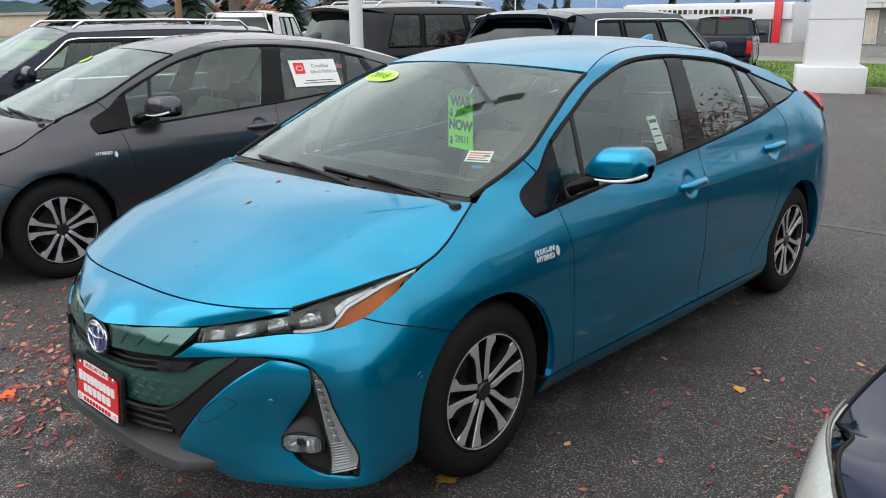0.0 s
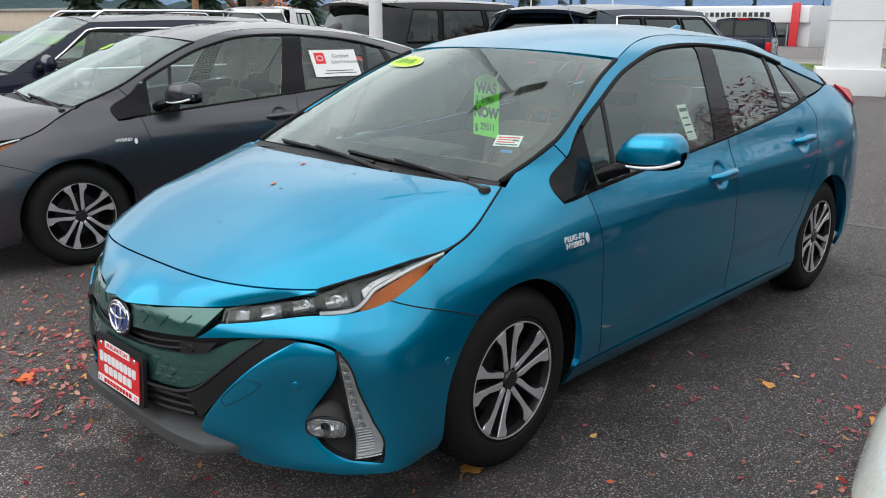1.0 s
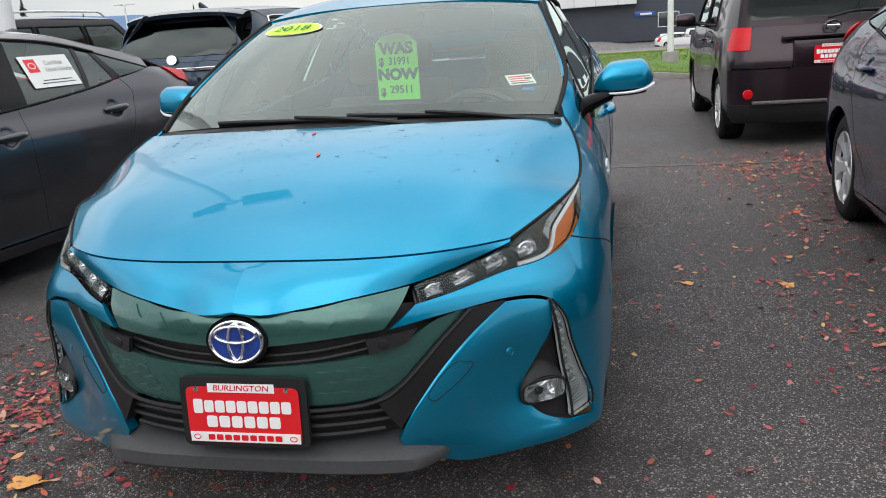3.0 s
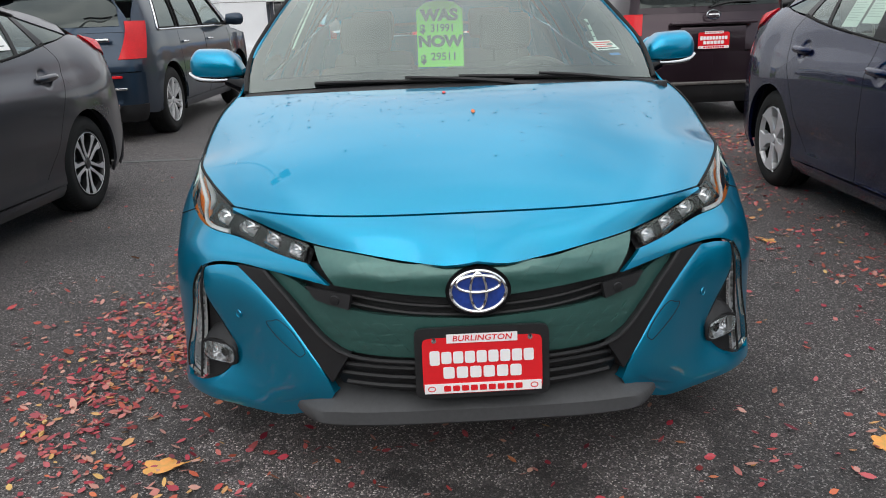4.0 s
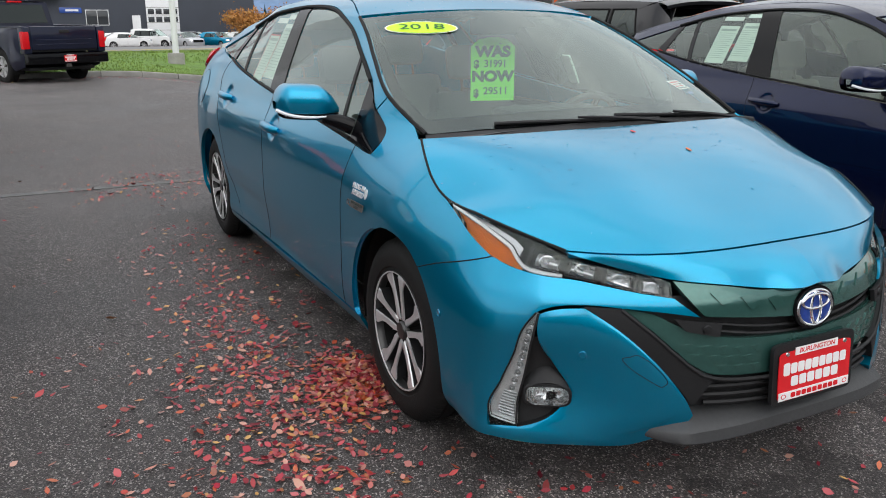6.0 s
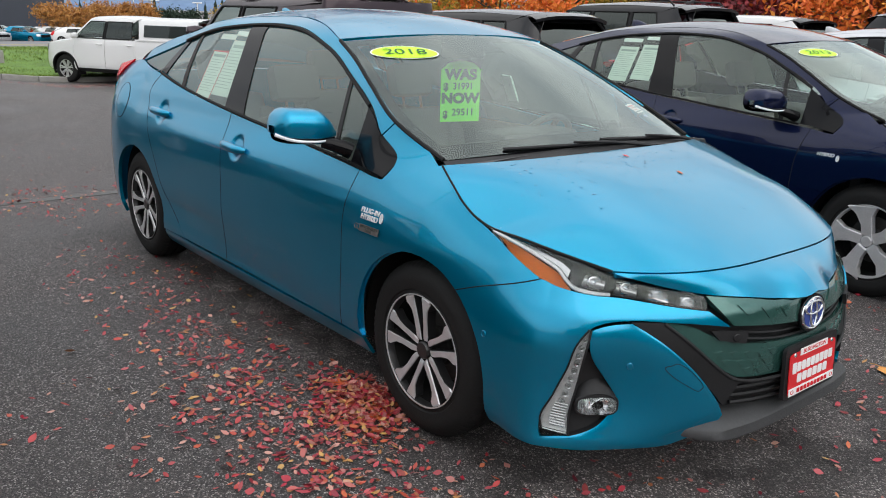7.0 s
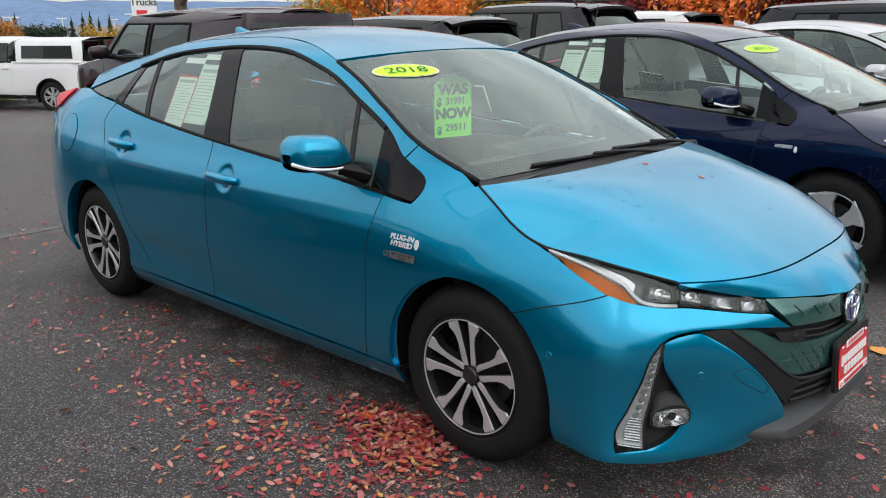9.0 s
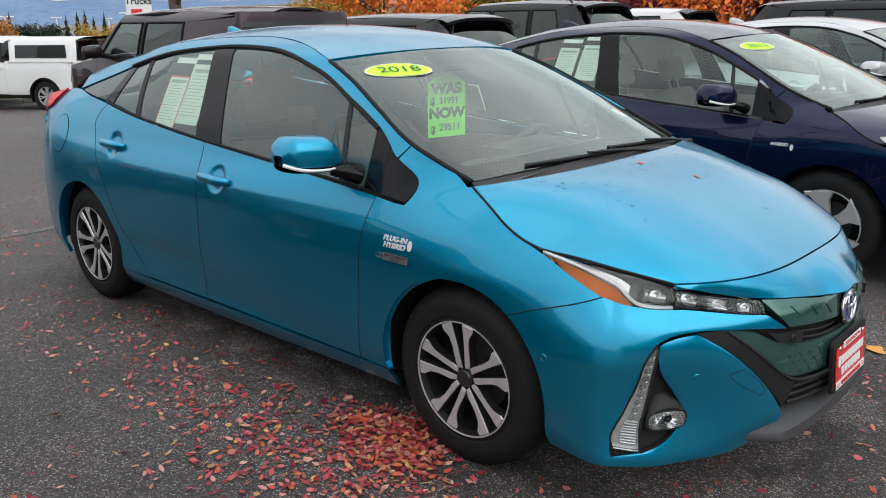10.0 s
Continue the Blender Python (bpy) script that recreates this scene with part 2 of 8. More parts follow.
def asphalt():
    """Coarse damp asphalt: dark binder, pale stone chips, damp patches."""
    m = bpy.data.materials.new("damp_asphalt")
    m.use_nodes = True
    n, l = m.node_tree.nodes, m.node_tree.links
    b = n["Principled BSDF"]
    tc = n.new("ShaderNodeTexCoord")
    vo = n.new("ShaderNodeTexVoronoi")
    vo.inputs["Scale"].default_value = 215.0
    big = n.new("ShaderNodeTexNoise")
    big.inputs["Scale"].default_value, big.inputs["Detail"].default_value = 0.55, 6.0
    mid = n.new("ShaderNodeTexNoise")
    mid.inputs["Scale"].default_value, mid.inputs["Detail"].default_value = 14.0, 6.0
    for q in (vo, big, mid):
        l.new(tc.outputs["Object"], q.inputs["Vector"])
    sep = n.new("ShaderNodeSeparateColor")
    l.new(vo.outputs["Color"], sep.inputs["Color"])
    chips = n.new("ShaderNodeValToRGB")
    e = chips.color_ramp.elements
    e[0].position, e[0].color = 0.0, (0.037, 0.0355, 0.036, 1)
    e[1].position, e[1].color = 1.0, (0.56, 0.52, 0.50, 1)
    for pos, c in ((0.50, 0.062), (0.76, 0.098), (0.90, 0.20)):
        k = e.new(pos)
        k.color = (c * 1.13, c, c * 0.97, 1)
    l.new(sep.outputs[0], chips.inputs["Fac"])
    tone = n.new("ShaderNodeMapRange")
    tone.inputs["From Min"].default_value, tone.inputs["From Max"].default_value = 0.35, 0.68
    tone.inputs["To Min"].default_value, tone.inputs["To Max"].default_value = 0.72, 1.40
    l.new(big.outputs["Fac"], tone.inputs["Value"])
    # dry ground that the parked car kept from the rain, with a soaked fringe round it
    def math_(op, a, c=None):
        q = n.new("ShaderNodeMath")
        q.operation = op
        for k, w in enumerate((a, c)):
            if w is None:
                continue
            if isinstance(w, (int, float)):
                q.inputs[k].default_value = w
            else:
                l.new(w, q.inputs[k])
        return q.outputs[0]

    def ramp_(value, a, c, lo, hi):
        q = n.new("ShaderNodeMapRange")
        q.interpolation_type = "SMOOTHSTEP"
        for nm, w in zip(("From Min", "From Max", "To Min", "To Max"), (a, c, lo, hi)):
            q.inputs[nm].default_value = w
        l.new(value, q.inputs["Value"])
        return q.outputs["Result"]
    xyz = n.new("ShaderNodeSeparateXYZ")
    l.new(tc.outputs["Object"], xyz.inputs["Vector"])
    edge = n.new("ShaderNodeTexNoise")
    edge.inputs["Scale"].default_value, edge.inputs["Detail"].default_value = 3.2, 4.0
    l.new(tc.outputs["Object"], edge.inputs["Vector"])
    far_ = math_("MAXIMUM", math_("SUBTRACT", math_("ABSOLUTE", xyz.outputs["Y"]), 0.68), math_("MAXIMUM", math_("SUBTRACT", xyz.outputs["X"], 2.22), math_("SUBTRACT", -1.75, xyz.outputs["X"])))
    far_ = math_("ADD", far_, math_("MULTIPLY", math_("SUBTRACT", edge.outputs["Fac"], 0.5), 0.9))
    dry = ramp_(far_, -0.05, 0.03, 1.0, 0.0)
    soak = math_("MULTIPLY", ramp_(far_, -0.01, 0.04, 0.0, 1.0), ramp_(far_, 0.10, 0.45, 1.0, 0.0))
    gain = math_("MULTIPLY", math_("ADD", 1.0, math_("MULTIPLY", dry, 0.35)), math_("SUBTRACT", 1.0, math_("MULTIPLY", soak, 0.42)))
    mul = n.new("ShaderNodeVectorMath")
    mul.operation = "SCALE"
    l.new(chips.outputs["Color"], mul.inputs[0])
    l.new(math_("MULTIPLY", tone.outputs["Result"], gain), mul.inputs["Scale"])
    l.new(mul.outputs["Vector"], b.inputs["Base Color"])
    ro = n.new("ShaderNodeMapRange")
    ro.inputs["From Min"].default_value, ro.inputs["From Max"].default_value = 0.36, 0.62
    ro.inputs["To Min"].default_value, ro.inputs["To Max"].default_value = 0.42, 0.72
    l.new(big.outputs["Fac"], ro.inputs["Value"])
    l.new(ro.outputs["Result"], b.inputs["Roughness"])
    hs = n.new("ShaderNodeMath")
    hs.operation = "MULTIPLY_ADD"
    hs.inputs[1].default_value = -1.4
    l.new(vo.outputs["Distance"], hs.inputs[0])
    l.new(mid.outputs["Fac"], hs.inputs[2])
    bp = n.new("ShaderNodeBump")
    bp.inputs["Strength"].default_value, bp.inputs["Distance"].default_value = 1.0, 0.007
    l.new(hs.outputs[0], bp.inputs["Height"])
    l.new(bp.outputs["Normal"], b.inputs["Normal"])
    return m


def island_mix(name, colors, rough=0.6, bump=0.0):
    """Colour picked by each loose piece of a mesh."""
    m = bpy.data.materials.new(name)
    m.use_nodes = True
    n, l = m.node_tree.nodes, m.node_tree.links
    b = n["Principled BSDF"]
    geo, ramp = n.new("ShaderNodeNewGeometry"), n.new("ShaderNodeValToRGB")
    ramp.color_ramp.interpolation = "LINEAR"
    e = ramp.color_ramp.elements
    e[0].position, e[0].color = 0.0, (*colors[0], 1)
    e[1].position, e[1].color = 1.0, (*colors[-1], 1)
    for i, c in enumerate(colors[1:-1]):
        k = e.new((i + 1) / (len(colors) - 1))
        k.color = (*c, 1)
    tc, nz, mx = n.new("ShaderNodeTexCoord"), n.new("ShaderNodeTexNoise"), n.new("ShaderNodeMixRGB")
    nz.inputs["Scale"].default_value = 120.0
    mx.blend_type, mx.inputs["Fac"].default_value = "MULTIPLY", 0.25
    l.new(tc.outputs["Object"], nz.inputs["Vector"])
    l.new(geo.outputs["Random Per Island"], ramp.inputs["Fac"])
    l.new(ramp.outputs["Color"], mx.inputs["Color1"])
    l.new(nz.outputs["Color"], mx.inputs["Color2"])
    l.new(mx.outputs["Color"], b.inputs["Base Color"])
    b.inputs["Roughness"].default_value = rough
    return m


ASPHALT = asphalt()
LITTER = island_mix("fallen_leaf_mix", [(0.14, 0.008, 0.020), (0.40, 0.018, 0.040), (0.52, 0.10, 0.11), (0.22, 0.012, 0.020), (0.56, 0.30, 0.22), (0.46, 0.03, 0.04), (0.62, 0.34, 0.27), (0.30, 0.016, 0.03), (0.58, 0.14, 0.05), (0.42, 0.024, 0.05), (0.66, 0.40, 0.12), (0.24, 0.012, 0.03), (0.52, 0.12, 0.13)], 0.5)
YELLOW_LEAF = mat("yellow_maple_leaf", (0.72, 0.42, 0.10), rough=0.6, var=0.3, scale=30, color2=(0.62, 0.25, 0.06))
ORANGE_LEAF = mat("orange_maple_leaf", (0.75, 0.22, 0.03), rough=0.6, var=0.3, scale=30, color2=(0.62, 0.08, 0.03))
GRASS_M = island_mix("wet_grass_blades", [(0.11, 0.18, 0.022), (0.16, 0.25, 0.03), (0.22, 0.31, 0.05), (0.12, 0.20, 0.025)], 0.7)
TURF = mat("turf_soil", (0.10, 0.19, 0.024), rough=0.9, var=0.5, scale=1.2, fine=30)
CONCRETE = mat("weathered_concrete", (0.30, 0.29, 0.27), rough=0.85, var=0.3, scale=3, fine=60, bump=0.3, bump_scale=90)
ROAD_M = mat("pale_road_asphalt", (0.17, 0.17, 0.175), rough=0.8, var=0.2, scale=0.3, fine=25)
WHITE_WALL = mat("white_metal_cladding", (0.72, 0.73, 0.74), rough=0.45, var=0.06, scale=0.4, fine=8)
DARK_WALL = mat("dark_blue_grey_wall", (0.045, 0.052, 0.068), rough=0.7, var=0.15, scale=0.4, fine=10)
TAN_WALL = mat("tan_block_wall", (0.50, 0.42, 0.33), rough=0.85, var=0.15, scale=0.5, fine=12)
GREY_WALL = mat("grey_block_wall", (0.26, 0.25, 0.24), rough=0.85, var=0.15, scale=0.5, fine=12)
WORN_LINE = mat("worn_white_line_paint", (0.05, 0.05, 0.05), rough=0.7, var=0.4, scale=16, fine=120, color2=(0.10, 0.10, 0.098))
BARK = mat("grey_brown_bark", (0.11, 0.085, 0.065), rough=0.9, var=0.4, scale=8, fine=60, bump=0.6, bump_scale=40)
POLE_WOOD = mat("weathered_wood_pole", (0.24, 0.13, 0.07), rough=0.85, var=0.25, scale=3)
RED_LEAVES = island_mix("dark_red_foliage", [(0.18, 0.015, 0.025), (0.32, 0.03, 0.04), (0.12, 0.012, 0.02), (0.42, 0.05, 0.045)], 0.6)
ORANGE_LEAVES = island_mix("orange_foliage", [(0.72, 0.10, 0.015), (0.88, 0.24, 0.025), (0.80, 0.15, 0.02), (0.90, 0.38, 0.04)], 0.6)
GOLD_LEAVES = island_mix("golden_foliage", [(0.45, 0.28, 0.03), (0.60, 0.36, 0.04), (0.32, 0.24, 0.04), (0.52, 0.26, 0.03)], 0.6)
ORANGE_BROWN = island_mix("russet_foliage", [(0.40, 0.16, 0.03), (0.50, 0.22, 0.04), (0.30, 0.12, 0.03), (0.45, 0.24, 0.05)], 0.7)
FIR_LEAVES = island_mix("dark_fir_needles", [(0.012, 0.030, 0.018), (0.020, 0.045, 0.024), (0.015, 0.036, 0.02), (0.03, 0.055, 0.028)], 0.8)
# air haze of the far slopes is mixed into these colours
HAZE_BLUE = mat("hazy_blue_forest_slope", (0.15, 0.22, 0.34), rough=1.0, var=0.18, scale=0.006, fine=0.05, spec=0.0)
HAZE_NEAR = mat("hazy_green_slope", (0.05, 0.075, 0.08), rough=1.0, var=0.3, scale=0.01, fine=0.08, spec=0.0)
SIGN_BLUE = mat("blue_sign_enamel", (0.02, 0.07, 0.32), rough=0.25, coat=0.5, var=0.05)
SIGN_RED = mat("red_sign_panel", (0.62, 0.02, 0.03), rough=0.35, coat=0.3, var=0.05)
POST_WHITE = mat("white_painted_steel", (0.74, 0.75, 0.76), rough=0.4, var=0.06, scale=2)
POST_GREY = mat("galvanised_steel", (0.30, 0.31, 0.32), rough=0.5, metal=0.6, var=0.15, scale=4)
WINDOW_DK = mat("dark_window_pane", (0.03, 0.035, 0.04), rough=0.08, coat=0.6, var=0.2, scale=0.6)
# warm pane colour paints in the lamplit room; the panes give no light
SHOP_GLOW = mat("painted_lit_interior", (0.55, 0.48, 0.38), rough=0.6, var=0.4, scale=0.8)
SILVER_TRIM = mat("bright_silver_badge", (0.75, 0.76, 0.77), rough=0.3, metal=0.25, var=0.05)

# ---- mesh tools ----
def pchip(xs, ys):
    """Monotone cubic through (xs, ys), held at the ends."""
    x, y = np.asarray(xs, float), np.asarray(ys, float)
    h, d = np.diff(x), np.diff(y) / np.diff(x)
    m = np.zeros(len(x))
    m[0], m[-1] = d[0], d[-1]
    for i in range(1, len(x) - 1):
        if d[i - 1] * d[i] > 0:
            a, b = 2 * h[i] + h[i - 1], h[i] + 2 * h[i - 1]
            m[i] = (a + b) / (a / d[i - 1] + b / d[i])

    def f(q):
        q = np.clip(np.asarray(q, float), x[0], x[-1])
        i = np.clip(np.searchsorted(x, q) - 1, 0, len(h) - 1)
        t = (q - x[i]) / h[i]
        return ((1 + 2 * t) * (1 - t) ** 2 * y[i] + t * (1 - t) ** 2 * h[i] * m[i]
                + t * t * (3 - 2 * t) * y[i + 1] + t * t * (t - 1) * h[i] * m[i + 1])
    return f


def resample(p, n):
    p = np.asarray(p, float)
    t = np.concatenate([[0], np.cumsum(np.linalg.norm(np.diff(p, axis=0), axis=1) + 1e-9)])
    q = np.linspace(0, t[-1], n)
    return np.stack([np.interp(q, t, p[:, k]) for k in range(p.shape[1])], 1)


def curve(pts, n=24, smooth=True):
    """n points at even steps along a smooth (or straight) line through pts."""
    p = np.asarray(pts, float)
    if len(p) < 3 or not smooth:
        return resample(p, n)
    t = np.concatenate([[0], np.cumsum(np.linalg.norm(np.diff(p, axis=0), axis=1) + 1e-9)])
    m = np.zeros_like(p)
    d = np.diff(p, axis=0) / np.diff(t)[:, None]
    w = np.diff(t)
    m[1:-1] = (d[:-1] * w[1:, None] + d[1:] * w[:-1, None]) / (w[:-1] + w[1:])[:, None]
    m[0], m[-1] = 1.5 * d[0] - 0.5 * m[1], 1.5 * d[-1] - 0.5 * m[-2]
    q = np.linspace(0, t[-1], max(200, 6 * n))
    i = np.clip(np.searchsorted(t, q) - 1, 0, len(w) - 1)
    u = ((q - t[i]) / w[i])[:, None]
    wi = w[i][:, None]
    r = ((1 + 2 * u) * (1 - u) ** 2 * p[i] + u * (1 - u) ** 2 * wi * m[i]
         + u * u * (3 - 2 * u) * p[i + 1] + u * u * (u - 1) * wi * m[i + 1])
    return resample(r, n)


def coons(b, t, l, r):
    """Grid from four edge lines: bottom and top run the same way, left and right from bottom to top."""
    n, m = len(b), len(l)
    u, v = np.linspace(0, 1, n)[None, :, None], np.linspace(0, 1, m)[:, None, None]
    ruled = (1 - v) * b[None] + v * t[None] + (1 - u) * l[:, None] + u * r[:, None]
    return ruled - ((1 - u) * (1 - v) * b[0] + u * (1 - v) * b[-1] + (1 - u) * v * t[0] + u * v * t[-1])


class Geo:
    """A mesh under construction."""
    def __init__(self):
        self.v, self.f, self.n = [], [], 0

    def add(self, verts, faces):
        verts = np.asarray(verts, float).reshape(-1, 3)
        self.v.append(verts)
        self.f.extend([tuple(i + self.n for i in f) for f in faces])
        self.n += len(verts)
        return self

    def grid(self, g, flip=False, wrap=False):
        m, n = g.shape[:2]
        fs = []
        for i in range(m - 1):
            for j in range(n - (0 if wrap else 1)):
                k = (j + 1) % n
                q = (i * n + j, i * n + k, (i + 1) * n + k, (i + 1) * n + j)
                fs.append(q[::-1] if flip else q)
        return self.add(g.reshape(-1, 3), fs)

    def box(self, lo, hi, bevel=0.0, m=None):
        """Box with chamfered edges."""
        lo, hi = np.array(lo, float), np.array(hi, float)
        bm = bmesh.new()
        bmesh.ops.create_cube(bm, size=1.0)
        for v in bm.verts:
            v.co = Vector([(lo[k] + hi[k]) / 2 + v.co[k] * (hi[k] - lo[k]) for k in range(3)])
        if bevel > 0:
            bmesh.ops.bevel(bm, geom=list(bm.edges), offset=min(bevel, 0.45 * min(hi - lo)), segments=2, profile=0.6, affect="EDGES")
        return self.bm(bm, m)

    def bm(self, bm, m=None):
        if m is not None:
            bm.transform(m)
        bm.verts.index_update()
        vs = [tuple(v.co) for v in bm.verts]
        fs = [tuple(v.index for v in f.verts) for f in bm.faces]
        bm.free()
        return self.add(vs, fs)

    def lathe(self, prof, seg=48, m=None, axis="y"):
        """Turn a profile of (radius, along) round an axis."""
        a = np.linspace(0, 2 * np.pi, seg, endpoint=False)
        p = np.asarray(prof, float)
        r, h = p[:, 0][:, None], np.repeat(p[:, 1][:, None], seg, 1)
        c, s = r * np.cos(a), r * np.sin(a)
        g = np.stack({"y": (c, h, s), "z": (c, s, h), "x": (h, c, s)}[axis], -1)
        if m is not None:
            g = g @ np.array(m.to_3x3()).T + np.array(m.translation)
        return self.grid(g, wrap=True, flip=axis != "y")

    def tube(self, path, r, seg=8, close=True):
        p = np.asarray(path, float)
        r = np.broadcast_to(np.asarray(r, float), (len(p),))
        t = np.gradient(p, axis=0)
        t /= np.linalg.norm(t, axis=1)[:, None] + 1e-9
        ref = np.array([0, 0, 1.0]) if abs(t[0][2]) < 0.9 else np.array([1.0, 0, 0])
        rows = []
        for k in range(len(p)):
            a = np.cross(t[k], ref)
            a /= np.linalg.norm(a) + 1e-9
            b = np.cross(a, t[k])
            ref = b
            an = np.linspace(0, 2 * np.pi, seg, endpoint=False)[:, None]
            rows.append(p[k] + r[k] * (np.cos(an) * a + np.sin(an) * b))
        start = self.n
        self.grid(np.array(rows), wrap=True, flip=True)
        if close:
            self.f.append(tuple(start + i for i in range(seg)))
            self.f.append(tuple(start + (len(p) - 1) * seg + i for i in reversed(range(seg))))
        return self

    def slab(self, outline, depth, m=None):
        """A flat outline in xy given thickness along z."""
        o = np.asarray(outline, float)
        n = len(o)
        vs = np.concatenate([np.c_[o, np.zeros(n)], np.c_[o, np.full(n, depth)]])
        fs = [tuple(reversed(range(n))), tuple(range(n, 2 * n))] + [(i, (i + 1) % n, n + (i + 1) % n, n + i) for i in range(n)]
        if m is not None:
            vs = vs @ np.array(m.to_3x3()).T + np.array(m.translation)
        return self.add(vs, fs)

    def mirror(self):
        g = Geo()
        for a in self.v:
            g.v.append(a * np.array([1, -1, 1.0]))
        g.f, g.n = [tuple(reversed(f)) for f in self.f], self.n
        return g

    def mesh(self, name, material, sharp=38):
        me = bpy.data.meshes.new(name)
        vs = np.concatenate(self.v) if self.v else np.zeros((0, 3))
        me.from_pydata(vs.tolist(), [], self.f)
        me.polygons.foreach_set("use_smooth", [True] * len(me.polygons))
        me.set_sharp_from_angle(angle=radians(sharp))
        me.materials.append(material)
        me.update()
        return me


def part(name, geo, material, parent=None, label="", sharp=38):
    """One mesh object, under a thing or a part."""
    ob = new(name, geo.mesh(name, material, sharp))
    if parent is not None:
        ob.parent = parent
    if label:
        ob["label"] = label
    return ob


def thing(name, label, category, m=None, group="", kind=""):
    """An Empty at a thing's base."""
    ob = tagged(new(name), label, category, group, kind)
    ob.empty_display_size = 0.1
    if m is not None:
        ob.matrix_world = m
    return ob


def normals(g):
    du, dv = np.gradient(g, axis=1), np.gradient(g, axis=0)
    n = np.cross(du, dv)
    return n / (np.linalg.norm(n, axis=2)[..., None] + 1e-12)


def panel(g, lip=0.012, offset=0.0, out=None):
    """A body panel from a grid of places: outer skin with an edge turned inwards."""
    n = normals(g)
    c = g.reshape(-1, 3).mean(0)
    o = np.array(out, float) if out is not None else c - np.array([np.clip(c[0], -1.3, 1.3), 0, 0.55])
    if (n.reshape(-1, 3) @ o).mean() < 0:
        g, n = g[:, ::-1], -n[:, ::-1]
    g = g + n * offset
    geo = Geo().grid(g)
    if lip:
        rim = np.concatenate([g[0, :-1], g[:-1, -1], g[-1, :0:-1], g[:0:-1, 0]])
        rn = np.concatenate([n[0, :-1], n[:-1, -1], n[-1, :0:-1], n[:0:-1, 0]])
        geo.grid(np.stack([rim, rim - rn * lip]), wrap=True, flip=True)
    return geo


def lettering(text, size, m, material, parent, name="lettering", depth=0.0006, bold=0.0, stretch=1.0, shear=0.0, align="CENTER"):
    """Raised writing in Blender's own font as a mesh, in the xy plane of m."""
    cu = bpy.data.curves.new(name, "FONT")
    cu.body, cu.size, cu.extrude, cu.offset, cu.shear = text, size, depth, bold, shear
    cu.align_x, cu.align_y = align, "CENTER"
    tmp = bpy.data.objects.new(name, cu)
    me = bpy.data.meshes.new_from_object(tmp)
    me.name = name
    bpy.data.objects.remove(tmp)
    me.materials.clear()
    me.materials.append(material)
    me.transform(m @ Matrix.Diagonal((stretch, 1, 1, 1)))
    ob = new(name, me)
    if parent is not None:
        ob.parent = parent
    return ob


def ellipse(a, b, n=40, e=2.0):
    t = np.linspace(0, 2 * np.pi, n, endpoint=False)
    c, s = np.cos(t), np.sin(t)
    return np.c_[a * np.sign(c) * np.abs(c) ** (2 / e), b * np.sign(s) * np.abs(s) ** (2 / e)]


def facing(origin, normal, up=(0, 0, 1)):
    """A pose whose z looks along normal and whose y is as near up as can be."""
    z = Vector(normal).normalized()
    x = Vector(up).cross(z).normalized()
    y = z.cross(x)
    m = Matrix((x, y, z)).transposed().to_4x4()
    m.translation = Vector(origin)
    return m

